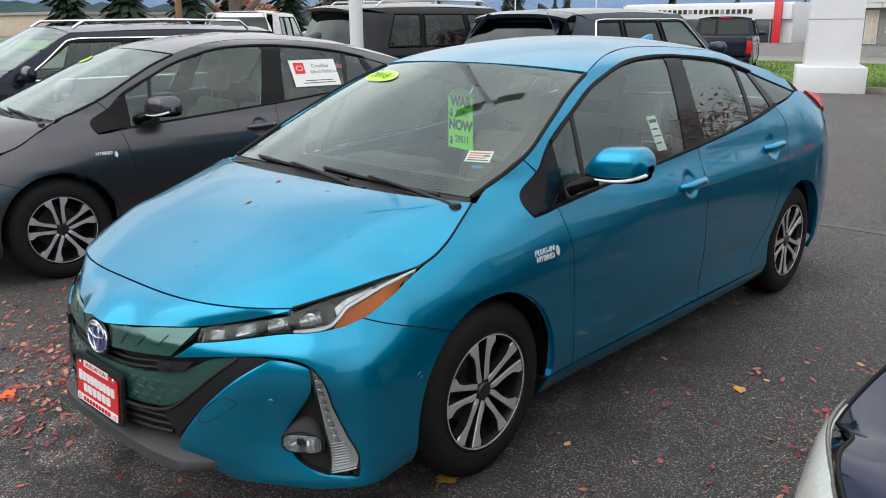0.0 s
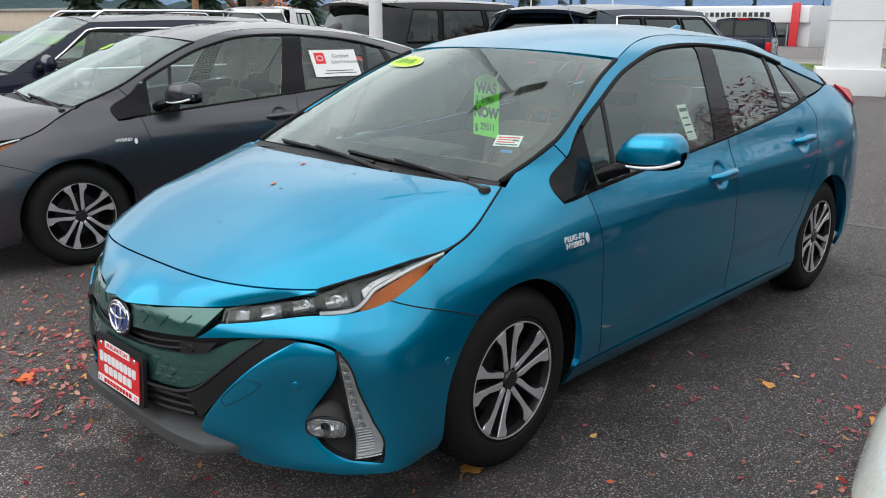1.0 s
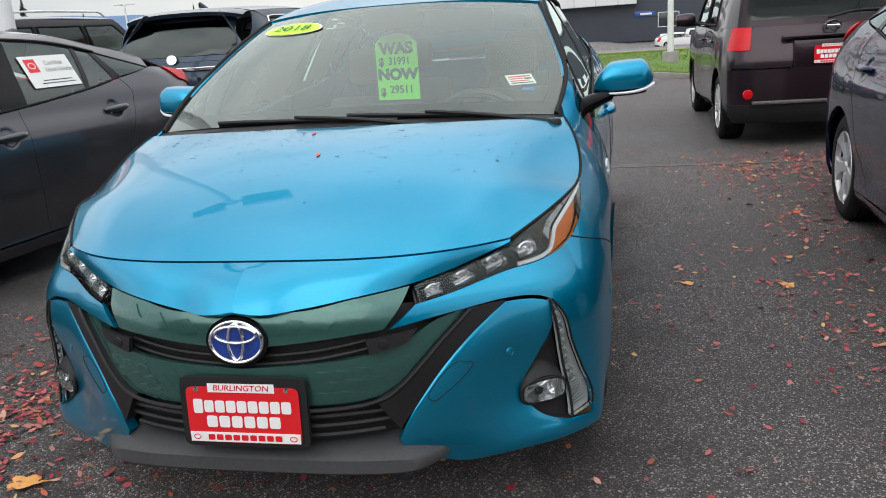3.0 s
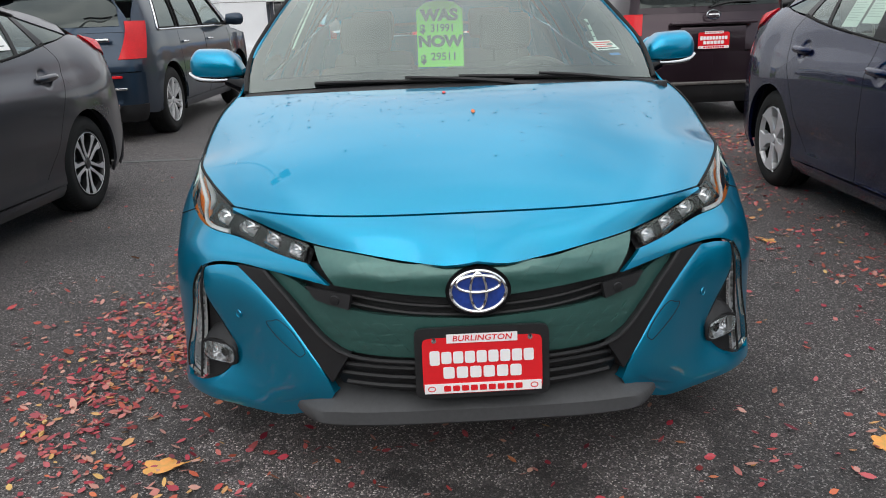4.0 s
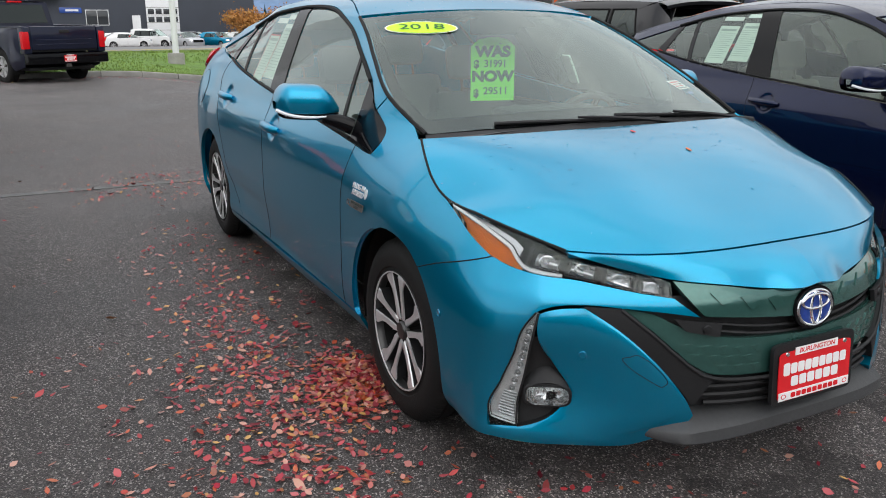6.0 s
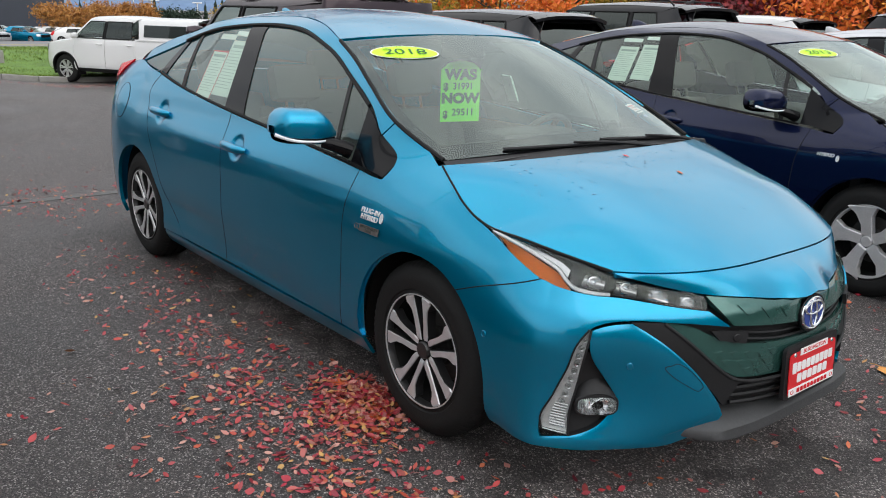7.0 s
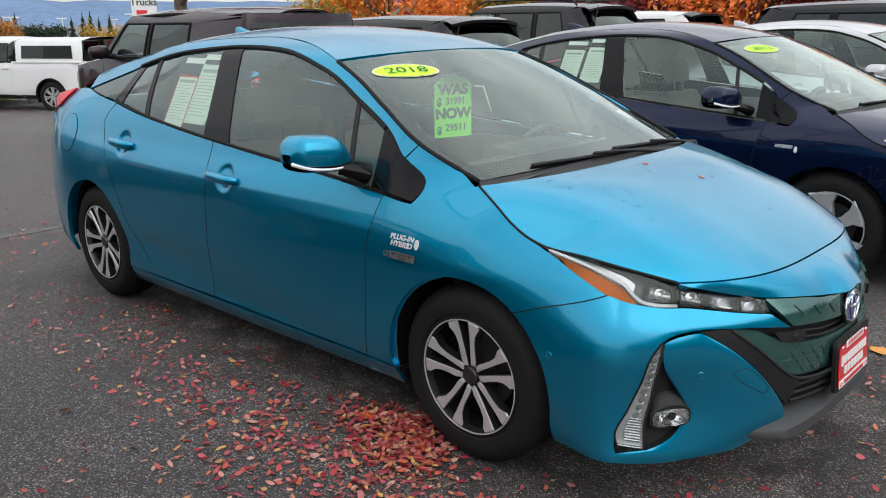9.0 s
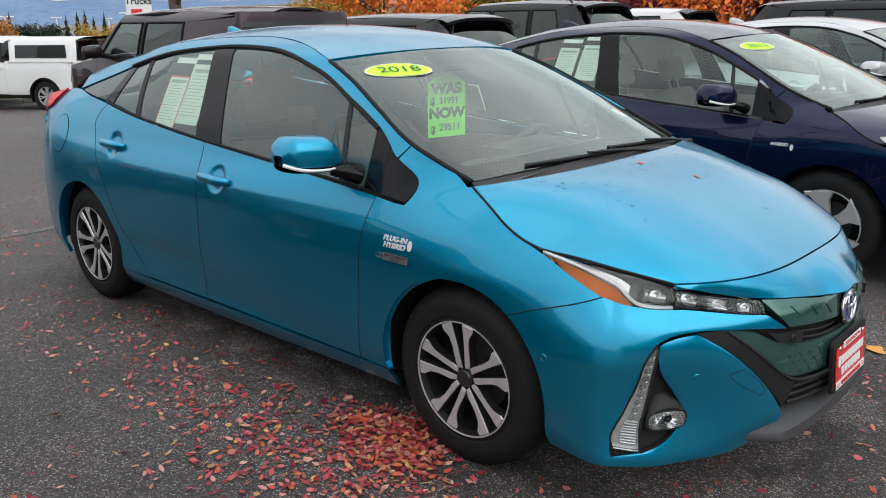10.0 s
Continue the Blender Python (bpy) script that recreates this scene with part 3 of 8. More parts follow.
# ---- passenger cars built from a body shell ----
class Shell:
    """Body side as one smooth surface: a plan line from nose to tail, drawn in by an amount that changes with height."""
    def __init__(self, plan, profiles):
        p = np.asarray(plan, float)
        self.line = curve(p, 1600)
        self.s = np.linspace(0, 1, 1600)
        t = np.gradient(self.line, axis=0)
        t /= np.linalg.norm(t, axis=1)[:, None]
        k = np.ones(61) / 61
        nx, ny = np.convolve(np.pad(-t[:, 1], 30, "edge"), k, "valid"), np.convolve(np.pad(t[:, 0], 30, "edge"), k, "valid")
        nx, ny = -nx, -ny
        nx[0], ny[0] = 1, 0
        self.nrm = np.stack([nx, ny], 1) / np.hypot(nx, ny)[:, None]
        self.at = [self.s[np.argmin(np.linalg.norm(self.line - p[i], axis=1))] for i, _ in profiles]
        self.table = np.stack([pchip(*zip(*pr))(np.arange(1200) / 500.0) for _, pr in profiles])
        self.stations = np.array(self.at)
        self.wide = int(np.argmax(self.line[:, 1] > 0.97 * self.line[:800, 1].max()))

    def inset(self, s, z):
        a = self.stations
        i = np.clip(np.searchsorted(a, s) - 1, 0, len(a) - 2)
        t = np.minimum(np.maximum((s - a[i]) / (a[i + 1] - a[i]), 0), 1)
        t = t * t * (3 - 2 * t) * 0.5 + t * 0.5
        q = np.minimum(np.maximum(z * 500.0, 0), 1198.0)
        k = q.astype(int)
        f = q - k
        lo = self.table[i, k] * (1 - f) + self.table[i, k + 1] * f
        hi = self.table[i + 1, k] * (1 - f) + self.table[i + 1, k + 1] * f
        return lo * (1 - t) + hi * t

    def p(self, s, z):
        s, z = np.broadcast_arrays(np.asarray(s, float), np.asarray(z, float))
        d = self.inset(s, z)
        x, y = (np.interp(s, self.s, self.line[:, k]) for k in (0, 1))
        nx, ny = (np.interp(s, self.s, self.nrm[:, k]) for k in (0, 1))
        return np.stack([x - nx * d, np.maximum(y - ny * d, 0.0), z], -1)

    def solve(self, value, z, k, lo, hi):
        value, z = np.asarray(value, float), np.asarray(z, float)
        lo, hi = np.full(value.shape, lo), np.full(value.shape, hi)
        sign = 1.0 if k == 1 else -1.0
        for _ in range(24):
            mid = (lo + hi) / 2
            low = sign * (self.p(mid, z)[..., k] - value) < 0
            lo, hi = np.where(low, mid, lo), np.where(low, hi, mid)
        return (lo + hi) / 2

    def X(self, *pts):
        """Side places (x, height) as places of the shell."""
        a = np.asarray(pts, float)
        return np.stack([self.solve(a[:, 0], a[:, 1], 0, 0.02, 0.98), a[:, 1]], 1)

    def Y(self, *pts):
        """Nose places (half width, height) as places of the shell."""
        a = np.asarray(pts, float)
        return np.stack([self.solve(a[:, 0], a[:, 1], 1, 0.0, self.s[self.wide]), a[:, 1]], 1)

    def patch(self, bottom, top, left=None, right=None, nu=24, nv=14, gap=0.0, bulge=0.0, smooth=(1, 1, 1, 1)):
        b, t = curve(bottom, nu, smooth[0]), curve(top, nu, smooth[1])
        l = curve(left, nv, smooth[2]) if left is not None else curve([b[0], t[0]], nv)
        r = curve(right, nv, smooth[3]) if right is not None else curve([b[-1], t[-1]], nv)
        g = coons(b, t, l, r)
        if gap:
            c = g.reshape(-1, 2)
            mid, size = (c.max(0) + c.min(0)) / 2, c.max(0) - c.min(0)
            g = mid + (g - mid) * (1 - 2 * np.array([gap / 6.2, gap]) / size)
        w = self.p(g[..., 0], g[..., 1])
        if bulge:
            u, v = np.linspace(0, 1, nu)[None, :], np.linspace(0, 1, nv)[:, None]
            n = normals(w)
            if (n.reshape(-1, 3) @ np.array([0.4, 1, 0])).mean() < 0:
                n = -n
            w = w + n * (bulge * (np.sin(np.pi * u) * np.sin(np.pi * v)) ** 0.6)[..., None]
        return w


def arched(edge, mid, nu=25, power=2.2, lo=-1.0, hi=1.0):
    """A crowned sheet across the car between a left edge line and its mirror, through a centre line."""
    w = np.linspace(lo, hi, nu)[None, :, None]
    b = 1 - np.abs(w) ** power
    e, c = edge[:, None, :], mid[:, None, :]
    g = e + (c - e) * b
    g[..., 1] = (edge[:, 1][:, None] * w[..., 0])
    return g


def both(name, geo, material, parent, label=""):
    return part(name, geo, material, parent, label), part(name, geo.mirror(), material, parent, label)


def two_sides(geo):
    m = geo.mirror()
    return geo.add(np.concatenate(m.v), m.f)


# wheels -----------------------------------------------------------------
def spoke_cover(kind, r):
    """Spokes of a wheel in its plane: outlines of the bright blades."""
    blades = []
    if kind == "pairs":
        for k in range(5):
            c, s = math.cos(radians(72 * k + 90)), math.sin(radians(72 * k + 90))
            for side in (-1, 1):
                p = [(.17, .028), (.45, .062), (.75, .098), (.99, .122), (.985, .18), (.965, .26), (.935, .345), (.86, .335), (.80, .275), (.72, .215), (.55, .172), (.38, .158), (.25, .150), (.17, .120)]
                o = [((c * x - s * y * side) * r, (s * x + c * y * side) * r) for x, y in p]
                blades.append(o if side > 0 else o[::-1])
    elif kind == "five":
        for k in range(5):
            a = radians(72 * k + 90)
            c, s = math.cos(a), math.sin(a)
            p = [(0.16 * r, -0.030), (0.45 * r, -0.034), (0.75 * r, -0.060), (0.99 * r, -0.110), (1.0 * r, 0.0), (0.99 * r, 0.060), (0.7 * r, 0.028), (0.16 * r, 0.030)]
            blades.append([(c * x - s * y, s * x + c * y) for x, y in p])
    else:
        n = 7 if kind == "seven" else 6
        for k in range(n):
            for side in (-1, 1):
                a = 2 * math.pi * k / n + 0.3 + side * 0.13
                c, s = math.cos(a), math.sin(a)
                p = [(0.2 * r, -0.012), (1.0 * r, -0.014), (1.0 * r, 0.014), (0.2 * r, 0.012)]
                blades.append([(c * x - s * y, s * x + c * y) for x, y in p])
    return blades


def wheel_set(parent, places, radius=0.3175, rim=0.205, width=0.20, kind="pairs", bright=None, back=None):
    """Wheels with tyre, rim, spokes, hub cap and brake disc. places: (x, outer face y, side)."""
    bright, back = bright or ALLOY, back or ALLOY_DK
    w = width
    prof = [(rim - 0.012, -w), (rim + 0.01, -w), (rim + 0.45 * (radius - rim), -w - 0.006), (radius - 0.03, -w + 0.004), (radius - 0.006, -w + 0.022)]
    for gy in (0.25, 0.5, 0.75):
        y = -w + w * gy
        prof += [(radius - 0.001, y - 0.007), (radius - 0.010, y - 0.004), (radius - 0.010, y + 0.004), (radius - 0.001, y + 0.007)]
    prof += [(radius - 0.006, -0.022), (radius - 0.018, -0.010), (radius - 0.032, -0.003), (rim + 0.62 * (radius - rim), 0.004), (rim + 0.4 * (radius - rim), 0.006),
             (rim + 0.16 * (radius - rim), 0.002), (rim + 0.014, -0.004), (rim + 0.004, -0.002), (rim, -0.010), (rim - 0.004, -0.03)]
    seg = 144
    a = np.linspace(0, 2 * np.pi, seg, endpoint=False)
    p = np.array(prof)
    r = np.repeat(p[:, 0][:, None], seg, 1)
    notch = (np.arange(seg) % 2 == 0)
    k = len(prof)
    for row in (4, k - 10, k - 9):
        r[row, notch] -= 0.0075
    h = np.repeat(p[:, 1][:, None], seg, 1)
    tyre = Geo().grid(np.stack([r * np.cos(a), h, r * np.sin(a)], -1), wrap=True).mesh("tyre", RUBBER, 30)
    rim_m = Geo().lathe([(rim + 0.003, -0.006), (rim + 0.001, 0.001), (rim - 0.003, 0.001), (rim - 0.006, -0.006), (rim - 0.010, -0.03), (rim - 0.03, -w + 0.02)], 72).mesh("rim", back if kind == "pairs" else bright)
    # backing disc, its colour standing in for the dark hollow of the wheel
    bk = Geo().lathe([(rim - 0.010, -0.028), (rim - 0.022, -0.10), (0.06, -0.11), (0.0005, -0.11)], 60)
    back_m = bk.mesh("wheel", WHEEL_SHADE)
    sp = []
    for o in spoke_cover(kind, rim - 0.004):
        o = np.array(o)
        rad = np.hypot(o[:, 0], o[:, 1])
        zz = -0.018 + 0.014 * (rad / rim) ** 2
        n = len(o)
        c = o.mean(0)
        top = np.c_[o[:, 0], zz, o[:, 1]]
        inner = c + (o - c) * 0.90
        ztop = -0.013 + 0.014 * (np.hypot(inner[:, 0], inner[:, 1]) / rim) ** 2
        crest = np.c_[inner[:, 0], ztop, inner[:, 1]]
        foot = np.c_[o[:, 0], zz - 0.035, o[:, 1]]
        v = np.concatenate([crest, top, foot])
        f = [tuple(range(n))] + [(n + i, n + (i + 1) % n, (i + 1) % n, i) for i in range(n)] + [(2 * n + i, 2 * n + (i + 1) % n, n + (i + 1) % n, n + i) for i in range(n)]
        me = Geo().add(v, [q[::-1] for q in f]).mesh("spoke", bright, 20)
        if kind == "pairs":
            me.materials.append(back)
            me.polygons.foreach_set("material_index", [0] * (1 + n) + [1] * n)
        sp.append(me)
    edge = Geo().lathe([(rim + 0.001, -0.002), (rim + 0.0005, 0.0022), (rim - 0.0035, 0.0022), (rim - 0.0045, -0.004)], 72).mesh("rim_edge", bright)
    cap = Geo().lathe([(0.034, -0.03), (0.031, -0.012), (0.028, -0.008), (0.014, -0.007), (0.0005, -0.007)], 28).mesh("hub_cap", ALLOY_DK if kind == "pairs" else bright)
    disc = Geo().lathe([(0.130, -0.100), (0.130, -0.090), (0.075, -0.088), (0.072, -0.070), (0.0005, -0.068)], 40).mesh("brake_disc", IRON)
    for x, y, side in places:
        m = Matrix.Translation((x, y, radius - 0.004)) @ (Matrix.Identity(4) if side > 0 else Matrix.Rotation(math.pi, 4, "Z"))
        m = m @ Matrix.Rotation(0.12 if x > 0 else 0.45, 4, "Y")
        wh = new("wheel", back_m)
        wh.parent, wh.matrix_local = parent, m
        for nm, me in [("tyre", tyre), ("rim", rim_m), ("hub_cap", cap), ("rim_edge", edge), ("brake_disc", disc)] + [("spoke", q) for q in sp]:
            o = new(nm, me)
            o.parent = wh
        wh["label"] = "road wheel with black tyre and " + ("silver spoked cover" if bright is not ALLOY_DK else "dark rim")


# cabin ------------------------------------------------------------------
def cushion(lo, hi, e=0.04, m=None):
    return Geo().box(lo, hi, e, m)


def seat_parts(parent, x, y, material, h=0.0):
    tilt = Matrix.Translation((x - 0.22, y, 0.40 + h)) @ Matrix.Rotation(radians(-16), 4, "Y")
    part("seat_cushion", cushion((x - 0.26, y - 0.25, 0.26 + h), (x + 0.26, y + 0.25, 0.42 + h), 0.05), material, parent)
    g = cushion((-0.10, -0.25, 0.0), (0.05, 0.25, 0.56), 0.06, tilt)
    g2 = cushion((-0.07, -0.29, 0.08), (0.09, -0.18, 0.46), 0.05, tilt)
    g3 = cushion((-0.07, 0.18, 0.08), (0.09, 0.29, 0.46), 0.05, tilt)
    for q in (g2, g3):
        g.add(np.concatenate(q.v), q.f)
    part("seat_backrest", g, material, parent)
    hd = cushion((-0.05, -0.135, 0.62), (0.055, 0.135, 0.81), 0.05, tilt)
    for s in (-0.06, 0.06):
        q = Geo().tube([tuple(tilt @ Vector((0, s, 0.5))), tuple(tilt @ Vector((0, s, 0.66)))], 0.008)
        hd.add(np.concatenate(q.v), q.f)
    part("headrest", hd, material, parent)


def cabin(parent, seat_m, wheel_side=1, dash_x=1.02, dash_z=0.93, belt_w=0.70, roof_z=1.36, rear_x=-1.0, rows=(0.05, -0.85)):
    """Floor, dash, steering wheel, seats and mirror inside a car."""
    part("cabin_floor", Geo().box((rear_x - 0.7, -0.72, 0.22), (dash_x + 0.25, 0.72, 0.27), 0.01), CARPET, parent)
    d = Geo()
    edge = curve([(dash_x + 0.34, 0.66, dash_z + 0.02), (dash_x + 0.1, 0.69, dash_z + 0.015), (dash_x - 0.12, 0.68, dash_z - 0.02), (dash_x - 0.22, 0.68, dash_z - 0.14), (dash_x - 0.14, 0.68, dash_z - 0.4)], 14)
    mid = edge + np.array([0.02, 0, 0.03])
    d.grid(arched(edge, mid, 21), flip=True)
    part("dashboard", d, DASH_M, parent)
    part("instrument_hood", cushion((dash_x - 0.14, -0.22, dash_z - 0.03), (dash_x + 0.05, 0.22, dash_z + 0.065), 0.03), DASH_M, parent)
    c, r = Vector((dash_x - 0.32, 0.36 * wheel_side, dash_z - 0.09)), 0.185
    tilt = Matrix.Translation(c) @ Matrix.Rotation(radians(-64), 4, "Y")
    ring = [tuple(tilt @ Vector((r * math.cos(a), r * math.sin(a), 0))) for a in np.linspace(0, 2 * math.pi, 41)]
    g = Geo().tube(ring, 0.016, 8, close=False)
    for a in (0.2, math.pi - 0.2, -math.pi / 2):
        q = Geo().tube([tuple(tilt @ Vector((0.04 * math.cos(a), 0.04 * math.sin(a), 0.01))), tuple(tilt @ Vector((r * math.cos(a), r * math.sin(a), 0)))], 0.014, 6)
        g.add(np.concatenate(q.v), q.f)
    q = Geo().lathe([(0.0005, -0.02), (0.06, -0.02), (0.065, 0.0), (0.05, 0.02), (0.0005, 0.025)], 20, tilt, "z")
    g.add(np.concatenate(q.v), q.f)
    part("steering_wheel", g, DASH_M, parent)
    for x in rows[:1]:
        for y in (-0.37, 0.37):
            seat_parts(parent, x, y, seat_m)
    for x in rows[1:]:
        for y in (-0.37, 0.37):
            seat_parts(parent, x, y, seat_m, 0.03)
    part("rear_view_mirror", Geo().box((0.52, -0.12, roof_z - 0.10), (0.545, 0.12, roof_z - 0.03), 0.01), GLOSS_BLACK, parent)
    for s in (-1, 1):
        part("door_lining", Geo().box((-1.1, s * (belt_w + 0.03) - 0.02, 0.3), (0.95, s * (belt_w + 0.03) + 0.02, 0.88), 0.015), LINER if seat_m is SEAT_TAN else DASH_M, parent)


def loft(rows, flip=False):
    return Geo().grid(np.array(rows), flip=flip)

PLAN = [(2.305, 0), (2.293, .2), (2.242, .365), (2.162, .5), (2.073, .625), (2.0, .745), (1.905, .826), (1.72, .864), (1.35, .872), (.92, .864), (0, .866),
        (-.7, .872), (-1.35, .882), (-1.8, .862), (-2.08, .76), (-2.26, .5), (-2.31, 0)]
P_NOSE = [(.15, .05), (.22, .02), (.30, 0), (.45, 0), (.55, .008), (.62, .022), (.66, .05), (.74, .14)]
P_CORNER = [(.15, .02), (.18, -.004), (.205, -.010), (.25, -.002), (.32, .010), (.42, .014), (.52, .008), (.60, .016), (.66, .052), (.74, .10), (.80, .14)]
P_CHEEK = [(.15, .03), (.18, .004), (.205, -.002), (.245, .004), (.31, .012), (.40, .016), (.50, .014), (.56, .022), (.61, .040), (.66, .070), (.74, .118), (.8, .15)]
P_LAMP = [(.15, .06), (.25, .012), (.4, 0), (.5, .002), (.58, .009), (.64, .021), (.7, .042), (.76, .075), (.80, .105), (.86, .15)]
P_FEND = [(.15, .07), (.22, .03), (.3, .006), (.5, 0), (.68, 0), (.76, .02), (.82, .045), (.88, .085), (.95, .148), (1.0, .19)]
P_COWL = [(.15, .08), (.20, .05), (.26, .022), (.34, .010), (.5, .004), (.65, .002), (.75, .006), (.79, .016), (.89, .052), (.96, .085), (1.05, .125), (1.15, .17),
          (1.25, .222), (1.32, .268), (1.36, .30), (1.40, .37), (1.43, .45)]
P_DOOR = [(.15, .07), (.2, .036), (.235, .022), (.275, .030), (.33, .024), (.42, .010), (.55, 0), (.70, -.001), (.805, .006), (.835, .016), (.93, .062), (1.0, .088), (1.1, .135), (1.2, .188),
          (1.3, .245), (1.36, .285), (1.40, .35), (1.43, .44)]
P_DOOR2 = [(.15, .07), (.2, .034), (.235, .018), (.28, .018), (.34, .026), (.40, .026), (.46, .012), (.54, 0)] + P_DOOR[7:]
P_QUART = [(.15, .08), (.22, .03), (.3, .01), (.6, 0), (.75, .006), (.86, .03), (.92, .055), (1.0, .085), (1.1, .14), (1.2, .225), (1.3, .33), (1.36, .42)]
P_HIP = [(.2, .04), (.3, .01), (.6, 0), (.8, .01), (.9, .03), (1.0, .075), (1.08, .13), (1.16, .22), (1.25, .33)]
P_TAIL = [(.2, .05), (.3, .01), (.5, 0), (.7, .01), (.85, .03), (.95, .06), (1.05, .08), (1.15, .15)]
PROFILES = [(0, P_NOSE), (2, P_NOSE), (4, P_CORNER), (6, P_CHEEK), (7, P_LAMP), (8, P_FEND), (9, P_COWL), (10, P_DOOR), (11, P_DOOR2), (12, P_QUART), (13, P_HIP), (14, P_TAIL), (16, P_TAIL)]
P_FEND_B = [(.15, .07), (.22, .03), (.3, .006), (.5, 0), (.68, 0), (.80, .006), (.87, .030), (.93, .080), (1.0, .16)]
P_LAMP_B = [(.15, .06), (.25, .012), (.4, 0), (.6, 0), (.74, .0), (.82, .012), (.87, .040), (.93, .10)]
P_CHEEK_B = [(.15, .06), (.22, .012), (.28, 0), (.45, 0), (.60, .0), (.72, .012), (.80, .04), (.87, .09)]
PROFILES_B = [(i, P_LAMP_B if i == 7 else P_FEND_B if i == 8 else P_CHEEK_B if i in (4, 6) else q) for i, q in PROFILES]
WHEEL_Z, ARCH_R = 0.315, 0.356


def arch(cx, a0, a1, n=24, r=ARCH_R):
    return [(cx + r * math.cos(radians(a)), WHEEL_Z + r * math.sin(radians(a))) for a in np.linspace(a0, a1, n)]


hero_grids = {}


def hybrid_hatchback(label, coat, m, seat_m, profiles=PROFILES, badge_words=("HYBRID",), spoke="pairs", lift=0.0):
    """A low five-door hybrid hatchback, whole: body panels, glass, lamps, wheels, cabin."""
    car = thing("hybrid_hatchback", label, "car")
    S = Shell(PLAN, profiles)
    X, Y, st = S.X, S.Y, np.vstack
    belt = pchip([-1.2, -1.13, -.84, -.28, -.09, .4, .9, 1.06], [1.098, 1.088, 1.045, .99, .975, .938, .90, .882])
    bl = lambda x, dz=0: (x, float(belt(x)) + dz)
    dtop = pchip([-1.12, -.95, -.6, -.25, .05, .36, .66, .86], [1.262, 1.305, 1.352, 1.372, 1.362, 1.30, 1.185, 1.092])
    dt = lambda x, dz=0: (x, float(dtop(x)) + dz)

    # doors
    f_edge = [(.835, .25), (.862, .5), (.88, .715), bl(.925, -.012)]
    r_edge = [(-.72, .25), (-.80, .315), (-.89, .40), (-1.04, .65), (-1.19, .90), (-1.235, 1.0), (-1.175, 1.083)]
    b_edge = [(-.226, .25), (-.222, .33), (-.196, .79), bl(-.215, -.012)]
    g = S.patch(X((-.226, .25), (.2, .248), (.835, .25)), X(*[bl(x, -.012) for x in (-.215, .1, .5, .925)]), X(*b_edge), X(*f_edge), 120, 84, gap=.002)
    scoop(g, -.05, .832)
    for side in (1, -1):
        d = panel(g)
        door = part("front_door", d if side > 0 else d.mirror(), coat, car)
        handle(door, S, -.06, .836, side, coat)
    g = S.patch(X((-.72, .25), (-.226, .25)), X(*[bl(x, -.012) for x in (-1.175, -.84, -.5, -.215)]), X(*r_edge), X(*b_edge), 110, 90, gap=.002)
    scoop(g, -.99, .896)
    for side in (1, -1):
        d = panel(g)
        door = part("rear_door", d if side > 0 else d.mirror(), coat, car)
        handle(door, S, -1.0, .90, side, coat)
    # sill
    g = S.patch(X((-1.0, .17), (0, .165), (1.0, .17)), X((-.985, .245), (0, .238), (.985, .24)), None, None, 30, 6)
    both("sill", panel(g), coat, car)
    # front wing
    lampline = [(1.606, .806), (1.682, .775), (1.758, .739), (1.80, .716), (1.834, .697)]
    ftop = [bl(.928, -.012), (1.06, .872), (1.18, .90), (1.305, .953), (1.41, .905), (1.479, .864), (1.546, .830)] + lampline
    g = S.patch(X((.84, .25), (.95, .249), *arch(1.35, 191, 54)), X(*ftop), X(*f_edge), X((1.559, .603), (1.68, .647), (1.775, .675), (1.834, .697)), 60, 18, gap=.002)
    fw = panel(g)
    g2 = S.patch(X((1.055, .862), (1.18, .885), (1.305, .938)), X((.975, 1.012), (1.0, 1.04), (1.025, 1.066)), X((1.055, .862), (1.082, .955), (.975, 1.012)), X((1.305, .938), (1.16, 1.012), (1.025, 1.066)), 14, 12)
    p2 = panel(g2, lip=.006, offset=-.0012)
    fw.add(np.concatenate(p2.v), p2.f)
    for side in (1, -1):
        q = part("front_wing", fw if side > 0 else fw.mirror(), coat, car)
        badge(q, S, 1.06, .745, side, badge_words)
    for line, r_ in (([(1.559, .603), (1.68, .647), (1.775, .675), (1.834, .697)], .0024), (b_edge, .0020), (r_edge[1:], .0020), (f_edge, .0020)):
        both("panel_gap", Geo().tube(S.p(*curve(X(*line), 40).T) - np.array([0, .0006, 0]), r_, 5, False), SEAL, car)
    # pillar and roof rail, body colour
    rail = X((1.022, 1.07), (.80, 1.180), (.60, 1.275), (.43, 1.336), (.2, 1.392), (-.1, 1.418), (-.5, 1.41), (-.9, 1.372), (-1.3, 1.292), (-1.62, 1.205))
    low = X((.968, 1.014), (.86, 1.106), (.66, 1.200), (.36, 1.314), (.05, 1.377), (-.25, 1.387), (-.6, 1.366), (-.95, 1.32), (-1.14, 1.268), (-1.58, 1.14))
    both("roof_rail", panel(S.patch(low, rail, None, None, 60, 8), lip=.02), coat, car)
    # quarter panel with the rear arch
    top_a, cor, rear = (-1.35, WHEEL_Z + ARCH_R), (-1.19, .90), (-2.02, .62)
    fr = S.patch(X((-1.0, .25), (-.72, .25)), X(top_a, cor), X(*arch(-1.35, -11, 90, 24)), X(*r_edge[:5]), 14, 40, smooth=(1, 0, 1, 1))
    rr = S.patch(X((-1.70, .20), (-1.70, .247)), X(rear, top_a), X((-1.70, .20), (-1.82, .3), (-2.0, .5), rear), X(*arch(-1.35, 191, 90, 24)), 14, 30)
